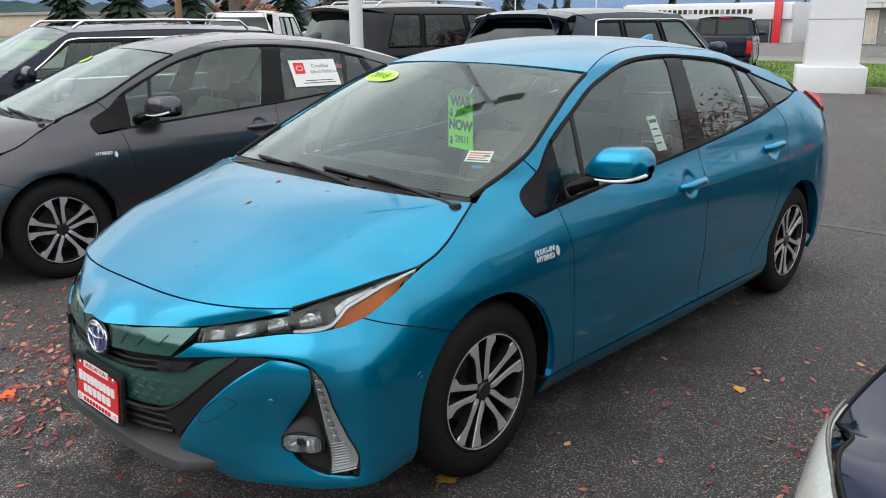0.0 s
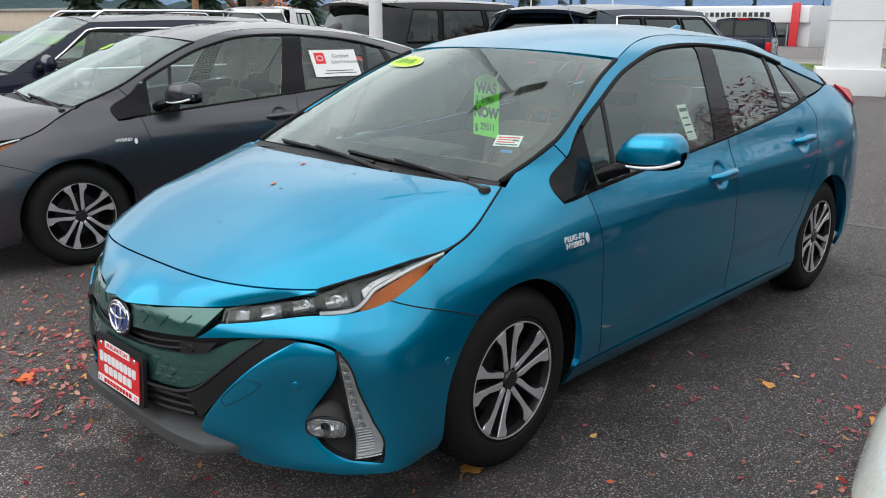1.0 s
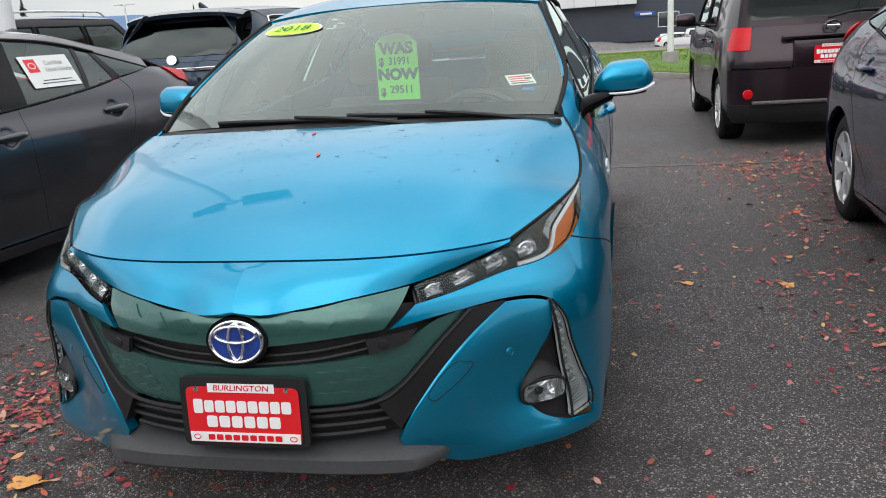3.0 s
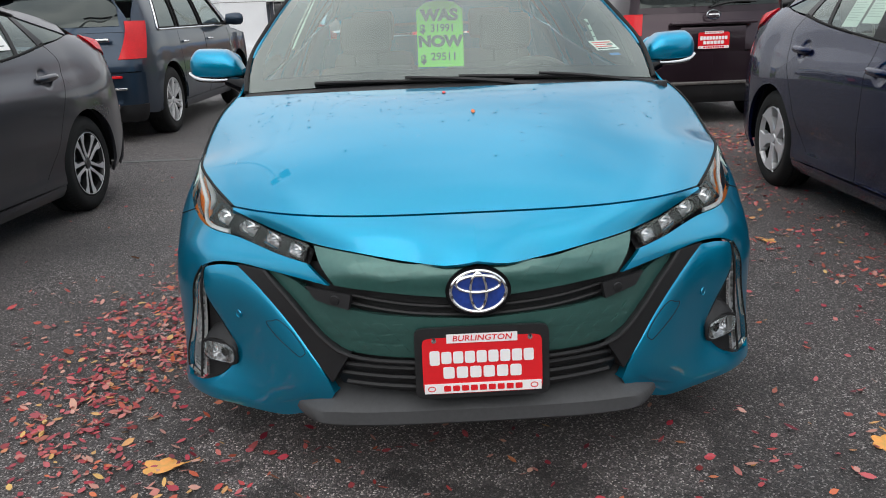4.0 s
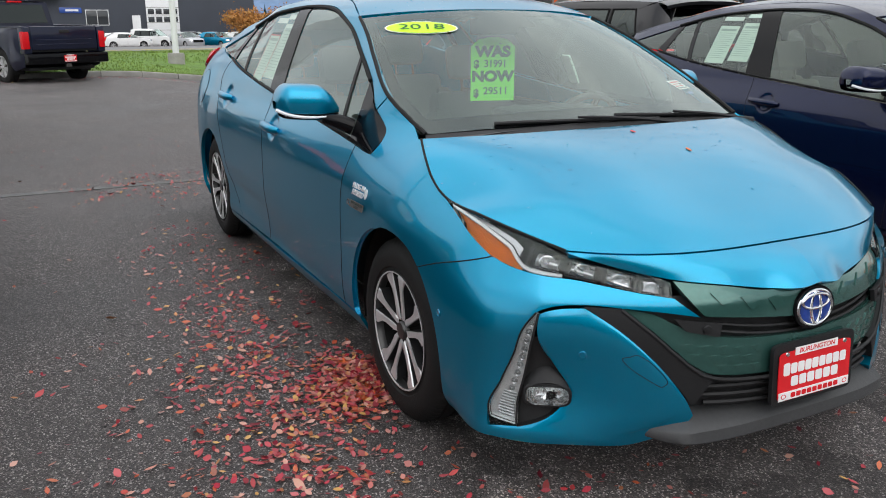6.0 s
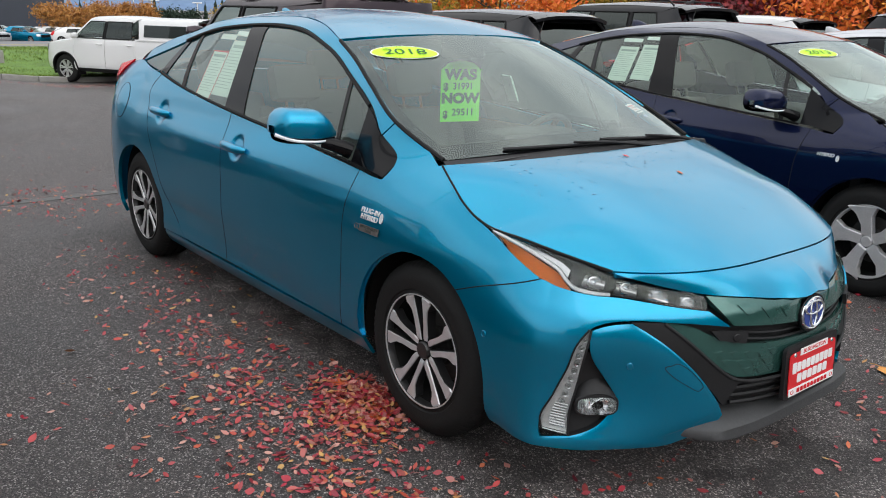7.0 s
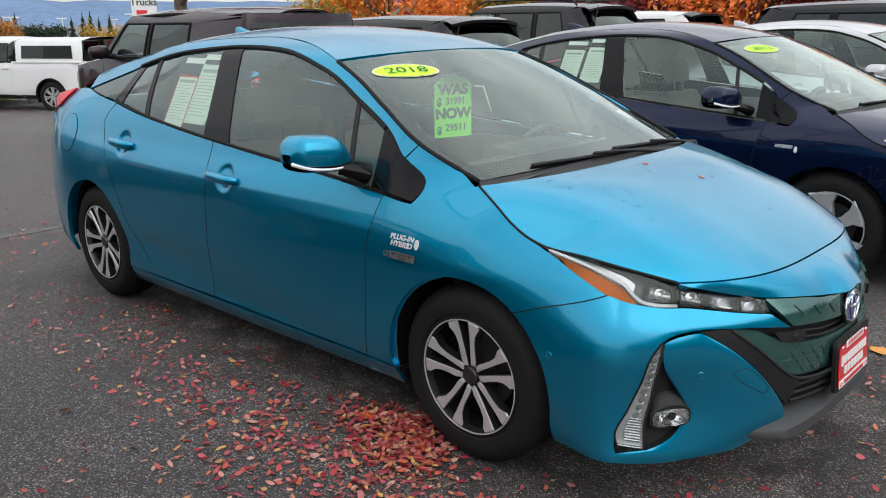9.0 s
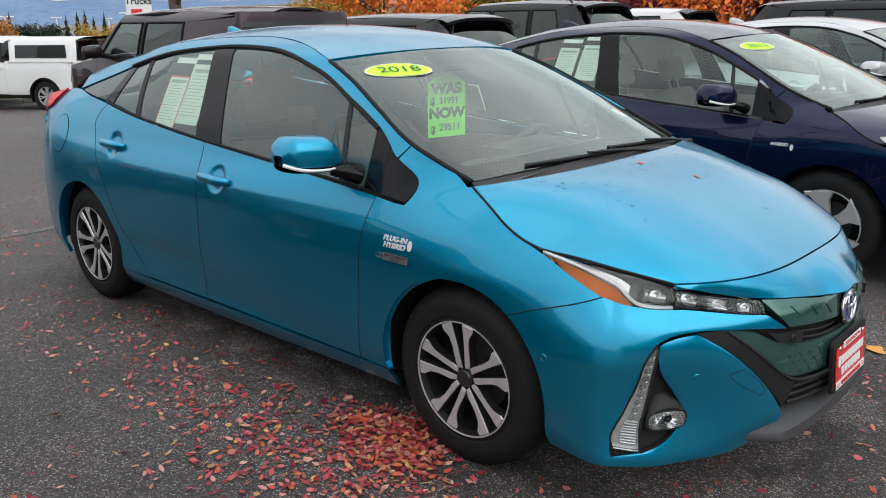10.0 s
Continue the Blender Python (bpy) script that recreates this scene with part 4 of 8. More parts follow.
    ur = S.patch(X(rear, top_a, cor), X((-1.99, .95), (-1.88, 1.10), (-1.6, 1.138), (-1.40, 1.11), (-1.175, 1.084)), X(rear, (-1.99, .95)), X(*r_edge[4:]), 50, 16, smooth=(0, 1, 1, 1))
    rear_quarter = panel(ur, lip=.008)
    for k in (fr, rr):
        k = panel(k, lip=.02)
        rear_quarter.add(np.concatenate(k.v), k.f)
    for side in (1, -1):
        q = rear_quarter
        quarter = part("quarter_panel", q if side > 0 else q.mirror(), coat, car)
        if side < 0 and len(badge_words) > 1:
            fl = S.patch(X(*[(-1.60 + .085 * math.cos(a), .905 + .10 * math.sin(a)) for a in np.linspace(math.pi * 1.25, math.pi * 1.75, 10)]), X(*[(-1.60 + .085 * math.cos(a), .905 + .10 * math.sin(a)) for a in np.linspace(math.pi * .75, math.pi * .25, 10)]),
                         X(*[(-1.60 + .085 * math.cos(a), .905 + .10 * math.sin(a)) for a in np.linspace(math.pi * 1.25, math.pi * .75, 10)]), X(*[(-1.60 + .085 * math.cos(a), .905 + .10 * math.sin(a)) for a in np.linspace(-math.pi * .25, math.pi * .25, 10)]), 10, 10)
            flap = part("charge_flap", panel(fl, lip=.003, offset=.0018).mirror(), coat, quarter)
            rim = np.concatenate([fl[0, :-1], fl[:-1, -1], fl[-1, :0:-1], fl[:0:-1, 0], fl[:1, 0]])
            part("flap_seam", Geo().tube(rim, .0026, 5, False).mirror(), SEAL, flap)
    # rear bumper and tail
    sv = np.linspace(S.solve(np.array(-1.98), np.array(.5), 0, .5, .98), 1.0, 30)
    zz = np.array([.2, .26, .4, .6, .66])
    tail = S.p(sv[None, :], zz[:, None])
    tail_geo = panel(tail, lip=.01)
    part("rear_bumper", two_sides(tail_geo), coat, car)
    sv2 = np.linspace(S.solve(np.array(-1.97), np.array(.8), 0, .5, .98), 1.0, 26)
    up = S.p(sv2[None, :], np.array([.665, .75, .85, .95, 1.03])[:, None])
    part("tailgate", two_sides(panel(up, lip=.01)), coat, car)
    # tail lamps
    tl = S.patch(X((-1.86, 1.03), (-1.98, 1.0), (-2.08, .955)), X((-1.76, 1.125), (-1.9, 1.098), (-2.06, 1.07)), X((-1.86, 1.03), (-1.76, 1.125)), None, 16, 8)
    both("tail_lamp", panel(tl, lip=.01, offset=.012), TAIL_RED, car, "glossy red tail lamp lens")
    # bonnet
    he = S.p(*X((1.305, .953), (1.41, .905), (1.479, .865), (1.546, .832), (1.604, .813)).T)
    he = np.vstack([he, [(1.74, .753 + .5 * lift, .797 + .6 * lift), (1.84, .707 + .9 * lift, .773 + lift), (1.985, .622 + .9 * lift, .735 + .9 * lift)]])
    he = curve(he, 40)
    hm = curve([(1.455, 0, .972), (1.58, 0, .955), (1.75, 0, .915 + .4 * lift), (1.95, 0, .842 + .7 * lift), (2.08, 0, .783 + .8 * lift), (2.165, 0, .734 + .85 * lift)], 40)
    g = arched(he, hm, 41, 3.4)
    u = np.linspace(-1, 1, 41)[None, :]
    v = np.linspace(0, 1, 40)[:, None]
    ridge = np.exp(-((np.abs(u) - (.80 - .10 * v)) / .10) ** 2) * .004 * np.sin(np.pi * np.clip(v, 0, 1)) ** .5
    g[..., 2] += ridge
    hero_grids.setdefault("bonnet", g)
    part("bonnet", panel(g, lip=.014, out=(.2, 0, 1)), coat, car)
    both("bonnet_gap", Geo().tube(he + np.array([0, .003, -.001]), .0042, 6), SEAL, car)
    # nose top between bonnet and grille
    fe = he[-1]
    hfront = arched(np.array([fe]), np.array([hm[-1]]), 41, 3.4)[0]
    hfront = hfront[hfront[:, 1] >= -1e-6][::1] + np.array([.004, 0, -.004])
    hfront = hfront[np.argsort(hfront[:, 1])]
    gtop = curve(np.vstack([[(2.302, 0, .648), (2.301, .07, .640)], S.p(*Y((.14, .640), (.274, .657), (.395, .669)).T), [(2.0, .622 + .9 * lift, .728 + .9 * lift)]]), 30)
    g = coons(curve(hfront, 30), gtop, curve([hfront[0], (2.245, 0, .700), gtop[0]], 10), curve([hfront[-1], gtop[-1]], 10))
    part("nose_panel", two_sides(panel(g, lip=.012, out=(1, 0, .6))), coat, car)
    nose(car, S, coat)
    headlamps(car, S, lift)
    # windscreen
    we = curve(np.vstack([[(1.275, .702, .962)], S.p(*X((1.16, 1.008), (1.02, 1.066), (.80, 1.176), (.60, 1.271), (.44, 1.330)).T)]), 30)
    we[:, 1] -= .012
    wm = curve([(1.375, 0, .985), (1.12, 0, 1.10), (.82, 0, 1.24), (.535, 0, 1.362)], 30)
    ws_grid = arched(we, wm, 31, 2.4)
    g = ws_grid
    ws = part("windscreen", Geo().grid(g), WIND, car, "sloping windscreen with rain drops and reflections of cloud")
    ws.visible_shadow = False
    frit = Geo()
    n = normals(g)
    n *= np.sign(n[..., 2:3])
    inner = g - n * .004
    frit.grid(inner[:4])
    frit.grid(inner[-3:, :])
    frit.grid(inner[:, :2])
    frit.grid(inner[:, -2:])
    frit.grid(inner[-6:, 12:19] - n[-6:, 12:19] * .002)
    part("windscreen_border", frit, GLOSS_BLACK, car)
    both("windscreen_seal", Geo().tube(we + np.array([0, .010, .002]), .008, 6), SEAL, car)

    # scuttle and wipers
    cw = curve([(1.30, .71, .948), (1.275, .70, .960)], 4)
    cm = curve([(1.45, 0, .962), (1.385, 0, .980)], 4)
    part("scuttle", panel(arched(cw, cm, 25, 2.3), lip=.02, out=(0, 0, 1)), TRIM, car)
    for y0, y1, h, x0, x1 in ((.20, -.46, .0, 1.375, 1.335), (.60, .02, .0, 1.255, 1.385)):
        new_wiper(car, g, y0, y1)
    # roof
    re_ = S.p(*X((.43, 1.338), (.2, 1.394), (-.1, 1.420), (-.5, 1.412), (-.9, 1.374), (-1.0, 1.358)).T)
    rm = [(.53, 0, 1.366), (.25, 0, 1.425), (-.1, 0, 1.462), (-.5, 0, 1.462), (-.9, 0, 1.425), (-1.08, 0, 1.402)]
    rg = arched(curve(re_, 34), curve(rm, 34), 31, 2.6)
    hero_grids.setdefault("roof", rg)
    roof = part("roof", panel(rg, lip=.012, out=(0, 0, 1)), coat, car)
    part("headlining", Geo().grid(arched(curve(re_, 16), curve(rm, 16), 15, 2.6) - np.array([0, 0, .03])), LINER, car)
    fin = Geo()
    rows = []
    for k, w in ((-.11, .006), (-.07, .016), (0, .026), (.06, .02), (.10, .004)):
        h = {(-.11): .055, (-.07): .06, 0: .042, .06: .018, .10: .004}[k]
        rows.append([(-1.05 + k, w * math.cos(a), 1.404 + h * math.sin(a)) for a in np.linspace(0, math.pi, 9)])
    part("antenna_fin", loft(rows), coat, roof)
    # rear glass over the hatch
    ge = S.p(*X((-1.01, 1.354), (-1.3, 1.288), (-1.62, 1.20)).T)
    ge = np.vstack([ge, [(-1.98, .60, 1.085), (-2.08, .58, 1.05)]])
    gm = [(-1.09, 0, 1.398), (-1.4, 0, 1.335), (-1.7, 0, 1.25), (-2.06, 0, 1.125), (-2.16, 0, 1.085)]
    rg = part("rear_glass", panel(arched(curve(ge, 20), curve(gm, 20), 21, 2.6), lip=.01, out=(0, 0, 1)), PRIVACY, car)
    rows = []
    for w in np.linspace(-1, 1, 17):
        x = -2.04 + .08 * abs(w) ** 2
        rows.append([(x + .10, .68 * w, 1.105 - .03 * abs(w) ** 2), (x - .02, .68 * w, 1.125 - .04 * abs(w) ** 2), (x - .10, .67 * w, 1.105 - .04 * abs(w) ** 2), (x - .06, .67 * w, 1.06 - .03 * abs(w))])
    part("tail_spoiler", loft(rows), coat, car)
    side_glass(car, S, bl, dt, coat)
    mirrors(car, coat)
    underside(car, S)
    wheel_set(car, [(1.35, .842, 1), (1.35, -.842, -1), (-1.35, .845, 1), (-1.35, -.845, -1)], kind=spoke)
    cabin(car, seat_m)
    car.matrix_world = m
    return car, S, ws_grid


def scoop(g, x, z):
    """Press the finger hollow behind a door handle into a door skin."""
    d = np.hypot((g[..., 0] - x) / .062, (g[..., 2] - z) / .056)
    k = np.clip((1.12 - d) / .40, 0, 1)
    g[..., 1] -= .011 * k * k * (3 - 2 * k)


def handle(door, S, x, z, side, coat):
    a = S.p(*S.X(*[(x + k, z + .035 * -k) for k in (-.115, -.08, 0, .08, .115)]).T)
    a[:, 1] += np.array([.002, .020, .026, .020, .002])
    path = curve(a, 18)
    r = .010 + .012 * np.sin(np.linspace(0, np.pi, 18)) ** .4
    g = Geo().tube(path, r, 10)
    bar = part("handle", g if side > 0 else g.mirror(), coat, door)
    if side > 0:
        part("key_lock", Geo().lathe([(.0005, .003), (.006, .002), (.007, 0)], 12, facing(a[1] + np.array([0, .018, 0]), (0, 1, 0)), "z"), CHROME, bar)


def badge(parent, S, x, z, side, words):
    pt = S.p(*S.X((x, z), (x + .1, z), (x, z + .04)).T)
    ux, uz = Vector(pt[1] - pt[0]).normalized(), Vector(pt[2] - pt[0]).normalized()
    o = Vector(pt[0])
    if side < 0:
        o.y, ux.y, uz.y = -o.y, -ux.y, -uz.y
        xa = ux
    else:
        xa = -ux
    n = xa.cross(uz).normalized()
    mm = Matrix((xa, n.cross(xa).normalized(), n)).transposed().to_4x4()
    mm.translation = o + n * .002
    for k, tx in enumerate(words):
        lettering(tx, .027, mm @ Matrix.Translation((0, .012 - .024 * k, 0)), SILVER_TRIM, parent, "badge_lettering", .0015, .0005, 1.12, .18)
    leaf = Geo().slab(ellipse(.010, .018, 20), .003, mm @ Matrix.Translation((.075, 0, 0)))
    part("badge_drop", leaf, SILVER_TRIM, parent)
    if side < 0 and len(words) > 1:
        bar = Geo()
        bar.slab(np.array([(-.045, -.066), (.075, -.066), (.075, -.040), (-.045, -.040)]), .002, mm)
        bb = part("badge_bar", bar, STEEL, parent)
        for tx, dy, sz in (("IMPROBABILITY", -.0475, .0135), ("DRIVE", -.0595, .0135)):
            lettering(tx, sz, mm @ Matrix.Translation((.015, dy, .0024)), INK_DK, bb, "badge_lettering", .0003, .0002, 1.15)
        ring = Geo()
        for sx in (-.068, -.052):
            c = mm @ Vector((sx, -.053, .001))
            pts = [tuple(mm @ Vector((sx + .009 * math.cos(a), -.053 + .009 * math.sin(a), .001))) for a in np.linspace(0, 2 * np.pi, 17)]
            ring.tube(pts, .0018, 5, close=False)
        part("badge_rings", ring, STEEL, parent)


def new_wiper(car, g, y0, y1):
    """Wiper lying along the foot of the screen between two places across the car."""
    ys = np.linspace(y0, y1, 14)
    row = g[2]
    o = np.argsort(row[:, 1])
    row = row[o]
    px = np.stack([np.interp(ys, row[:, 1], row[:, k]) for k in range(3)], 1)
    rise = np.linspace(0.0, 1.0, 14)[:, None]
    up = g[5][o]
    pu = np.stack([np.interp(ys, up[:, 1], up[:, k]) for k in range(3)], 1)
    path = px + (pu - px) * (rise * .45 - .85) + np.array([.006, 0, .004])
    blade = Geo().tube(path, .0065, 6)
    arm0 = np.array([path[0] + np.array([.03, .10 * np.sign(y0 - y1), -.02]), path[3] + np.array([.02, 0, .006]), path[7] + np.array([.006, 0, .012])])
    w = part("wiper", blade, TRIM, car)
    part("wiper_arm", Geo().tube(curve(arm0, 12), np.linspace(.009, .005, 12), 6), TRIM, w)
    part("wiper_pivot", Geo().lathe([(.0005, .012), (.018, .010), (.022, 0), (.022, -.02)], 14, Matrix.Translation(Vector(arm0[0])), "z"), TRIM, w)
    return w


def nose(car, S, coat):
    """Front bumper, wings, grille panels, lamps low down, plate and lip."""
    X, Y, st = S.X, S.Y, np.vstack
    # body-colour band under the headlamp, and the cheek from it round to the wheel arch
    split = Y((.722, .574), (.700, .622), (.668, .664))
    bot = Y((.360, .581), (.444, .591), (.528, .597), (.610, .601), (.671, .596), (.706, .585), (.722, .574))
    top = Y((.414, .627), (.493, .637), (.561, .649), (.623, .660), (.668, .664))
    band = panel(S.patch(bot, top, None, split, 50, 12), lip=.012)
    edge = [(1.35 + ARCH_R * math.cos(radians(a)), WHEEL_Z + ARCH_R * math.sin(radians(a))) for a in np.linspace(-4, 54, 14)]
    cheek_l = st([Y((.806, .198), (.818, .235), (.815, .272), (.790, .367), (.768, .450), (.746, .538)), split])
    cheek_t = st([split[-1:], X((1.931, .672), (1.871, .684), (1.834, .696), (1.775, .674), (1.68, .646), (1.559, .602))])
    ck = panel(S.patch(st([Y((.806, .198)), X((1.85, .194), (1.712, .200))]), cheek_t, cheek_l, X((1.712, .200), (1.706, .24), *edge), 60, 50), lip=.012)
    wing_in = Y((.364, .300), (.379, .335), (.408, .384), (.472, .468), (.544, .540), (.612, .592))
    wing_out = Y((.806, .198), (.814, .230), (.764, .240), (.709, .264), (.664, .300), (.639, .342), (.643, .366), (.673, .422), (.716, .495), (.717, .570))
    wing_g = S.patch(Y((.364, .300), (.376, .278), (.410, .247), (.464, .214), (.520, .198), (.601, .196), (.70, .197), (.806, .198)), Y((.612, .592), (.665, .588), (.700, .579), (.717, .570)), wing_in, wing_out, 40, 40, bulge=.012)
    wing = panel(wing_g, lip=.03)
    for q in (ck, wing):
        band.add(np.concatenate(q.v), q.f)
    bumper, bumper_r = both("front_bumper", band, coat, car)
    ring = []
    for u, v in curve([(3.0, 17.0), (3.2, 21.5), (5.0, 24.0), (9.5, 24.6), (15.0, 24.2), (15.6, 22.5), (13.0, 17.5), (11.0, 15.6), (7.5, 15.0), (4.0, 15.2), (3.0, 17.0)], 60):
        i, j = int(v), int(u)
        fv, fu = v - i, u - j
        q = (wing_g[i, j] * (1 - fu) + wing_g[i, j + 1] * fu) * (1 - fv) + (wing_g[i + 1, j] * (1 - fu) + wing_g[i + 1, j + 1] * fu) * fv
        ring.append(q + np.array([.0003, .0003, 0]))
    both("tow_cover_seam", Geo().tube(ring, .0011, 5, False), SEAL, bumper)
    for side in (1, -1):
        sp = S.p(*Y((.612, .463)).T)[0] * np.array([1, side, 1])
        o = facing(sp + np.array([.008, .007 * side, 0]), (.75, .62 * side, 0))
        part("parking_sensor", Geo().lathe([(.0005, .0012), (.0078, .0012), (.0088, -.0006), (.0100, .0012), (.0112, 0)], 18, o, "z"), coat, bumper if side > 0 else bumper_r)
        sp = S.p(*X((1.70, .50)).T)[0] * np.array([1, side, 1])
        o = facing(sp + np.array([0, .001 * side, 0]), (.05, side, 0))
        part("parking_sensor", Geo().lathe([(.0005, .0012), (.0078, .0012), (.0088, -.0006), (.0100, .0012), (.0112, 0)], 18, o, "z"), coat, bumper if side > 0 else bumper_r)
    # black pocket, light blade and fog lamp on either side
    drl_in = Y((.763, .246), (.757, .309), (.743, .389), (.731, .503), (.716, .573))
    drl_out = Y((.812, .256), (.813, .276), (.788, .367), (.766, .450), (.745, .538), (.720, .576))
    pocket = panel(S.patch(Y((.700, .262), (.763, .244)), Y((.714, .498), (.734, .500)), Y((.700, .262), (.655, .300), (.632, .342), (.637, .368), (.668, .425), (.714, .498)), Y((.763, .244), (.757, .309), (.743, .389), (.734, .500)), 12, 24), lip=.0, offset=-.022)
    pl, pr = both("lamp_pocket", pocket, TRIM, car)
    wall = Geo()
    rim_o = S.p(*curve(Y((.763, .240), (.709, .264), (.664, .300), (.639, .342), (.643, .366), (.673, .422), (.716, .498)), 40).T)
    wall.grid(np.stack([rim_o + np.array([.002, .002, 0]), rim_o - np.array([.034, .024, 0])]))
    for side in (1, -1):
        part("pocket_wall", wall if side > 0 else wall.mirror(), TRIM, pl if side > 0 else pr)
    c0, c1 = curve(drl_in, 40), curve(drl_out, 40)
    grid_ = np.stack([c0 + (c1 - c0) * k for k in (0, .25, .5, .75, 1)], 1)
    surf = S.p(grid_[..., 0], grid_[..., 1])
    blade = panel(surf, lip=.012, offset=.0035, out=(.7, .7, 0))
    back = panel(surf, lip=.0, offset=-.014, out=(.7, .7, 0))
    inner_edge = Geo().tube(surf[:, 0] + np.array([.001, .001, 0]), .0035, 6)
    out_edge = Geo().tube(surf[:, -1] + np.array([.001, .002, 0]), .0028, 6)
    nn = np.array([.7, .7, 0])
    for side in (1, -1):
        fl_ = (lambda q: q) if side > 0 else (lambda q: q.mirror())
        lens = part("light_blade", fl_(back), DRL_M, car, "tall daytime running light blade with clear ribbed lens")
        o = part("lens", fl_(blade), LENS, lens)
        o.visible_shadow = False
        part("blade_edge", fl_(inner_edge), TRIM, lens)
        part("blade_edge", fl_(out_edge), SEAL, lens)
        for k in range(9):
            q = surf[11 + 3 * k]
            c_ = q[0] + (q[-1] - q[0]) * .40 - nn * .010
            w_ = min(.0095, .34 * float(np.linalg.norm(q[-1] - q[0])))
            led = Geo().lathe([(w_, -.002), (w_ * .9, .004), (w_ * .55, .002), (.0005, .007)], 14, facing(c_, (.75, .66, 0)), "z")
            part("led_cup", fl_(led), SMOKED_SILVER, lens)
        for k in range(9):
            q = surf[2 + k]
            rb = Geo().tube([q[0] + (q[-1] - q[0]) * .10 - nn * .009, q[0] + (q[-1] - q[0]) * .66 - nn * .009], .0034, 5)
            part("rib", fl_(rb), SMOKED_SILVER, lens)
        fp = S.p(*Y((.692, .338)).T)[0] * np.array([1, side, 1])
        nrm = Vector((.82, .55 * side, 0))
        o = facing(fp - np.array(nrm) * .003, nrm)
        lid = ellipse(.058, .027, 40, 3.4)
        dish = [[tuple(o @ Vector((x * k, y * k, d + .0015 * math.sin(9 * x / .058)))) for x, y in lid] for k, d in ((1.02, .012), (1.0, .008), (.86, -.004), (.55, -.014), (.02, -.017))]
        fog = part("fog_lamp", Geo().grid(np.array(dish), wrap=True), REFLECTOR, car, "wide fog lamp with chrome reflector in a black pocket")
        part("bulb_cup", Geo().lathe([(.013, .004), (.011, -.002), (.006, -.003), (.0005, .002)], 18, o @ Matrix.Translation((-.010 * side, -.002, -.004)), "z"), HOUSING, fog)
        part("bulb_cup", Geo().lathe([(.008, .004), (.006, 0), (.0005, -.002)], 14, o @ Matrix.Translation((.022 * side, .002, -.004)), "z"), CHROME, fog)
        for k in range(4):
            part("reflector_rib", Geo().box((-.0012, -.021, -.002), (.0012, .021, .004), .0006, o @ Matrix.Translation(((.037 + .0055 * k) * side, 0, .002))), SMOKED_SILVER, fog)
        shell_ = [[tuple(o @ Vector((x * k, y * k, d))) for x, y in lid] for k, d in ((1.0, .012), (.8, .0165), (.4, .019), (.02, .0195))]
        ln = part("lens", Geo().grid(np.array(shell_), wrap=True), LENS, fog)
        ln.visible_shadow = False
        part("bezel", Geo().tube([tuple(o @ Vector((x * 1.09, y * 1.14, .006))) for x, y in np.vstack([lid, lid[:1]])], .0045, 8, False), TRIM, fog)
        rows = []
        for a in np.linspace(.15, math.pi - .15, 20):
            c_, s_ = math.cos(a), math.sin(a)
            rows.append([tuple(o @ Vector((.060 * c_, .030 * s_ + .003, .006))), tuple(o @ Vector((.062 * c_, .036 * s_ + .004, .012))), tuple(o @ Vector((.064 * c_, .060 * s_ + .004, -.004))), tuple(o @ Vector((.066 * c_, .072 * s_ + .004, -.020)))])
        part("brow", loft(rows), TRIM, fog)
    # grille: dark backing, smoked green panels, slot, frame
    def mid(pts, dx=0.0):
        return Y(*pts)
    back = S.patch(Y((0, .30), (.2, .30), (.36, .31)), Y((0, .655), (.25, .655), (.61, .603)), None, Y((.36, .31), (.50, .48), (.61, .603)), 30, 16)
    grille = part("grille", two_sides(panel(back, lip=0, offset=-.045)), TRIM, car, "black grille with smoked dark green panels")
    ug = S.patch(Y((0, .554), (.084, .560), (.198, .570), (.347, .582)), Y((0, .648), (.07, .639), (.14, .638), (.274, .655), (.398, .667)), None, Y((.347, .582), (.398, .667)), 34, 10)
    part("upper_grille_panel", two_sides(panel(ug, lip=.02, offset=-.004)), GREEN_PANEL, grille, "smoked dark green upper grille panel")
    lgp = S.patch(Y((0, .402), (.18, .406), (.25, .408), (.312, .414), (.358, .434), (.412, .480), (.472, .541), (.524, .588)), Y((0, .502), (.144, .510), (.251, .516), (.358, .532), (.42, .558), (.47, .584), (.530, .595)), None, Y((.524, .588), (.530, .595)), 44, 12)
    part("lower_grille_panel", two_sides(panel(lgp, lip=.02, offset=-.012)), GREEN_PANEL, grille, "smoked dark green lower grille panel")
    chips = []
    for (y, z, w, h) in ((.135, .604, .030, .020), (.215, .614, .030, .020), (.295, .628, .028, .018)):
        chips.append((y, z, w, h, -.0035))
    for j, z in enumerate((.428, .455, .482)):
        for i in range(5):
            y = .19 + .048 * i + .024 * (j % 2)
            if y < .33 + .045 * j:
                chips.append((y, z + .02 * max(0, (y - .24)) * 4, .021, .011, -.0115))
    for (y, z, w, h, off) in chips:
        q = S.patch(Y((y - w, z - h * .6), (y + w * .2, z - h)), Y((y - w * .2, z + h), (y + w, z + h * .7)), None, None, 4, 4)
        cg = panel(q, lip=.003, offset=off + .0030)
        both("facet", cg, GREEN_PANEL, grille)
    slotg = Geo()
    for k in range(2):
        z0 = .505 + .020 * k
        pth = S.p(*curve(Y((0, z0), (.16, z0 + .010), (.31, z0 + .030)), 20).T) - np.array([.026, 0, 0])
        slotg.tube(pth, .005, 6)
    part("slot_bar", two_sides(slotg), TRIM, grille)
    rb = panel(S.patch(Y((.312, .526), (.395, .543)), Y((.304, .563), (.418, .573)), None, None, 8, 6), lip=.012, offset=.003)
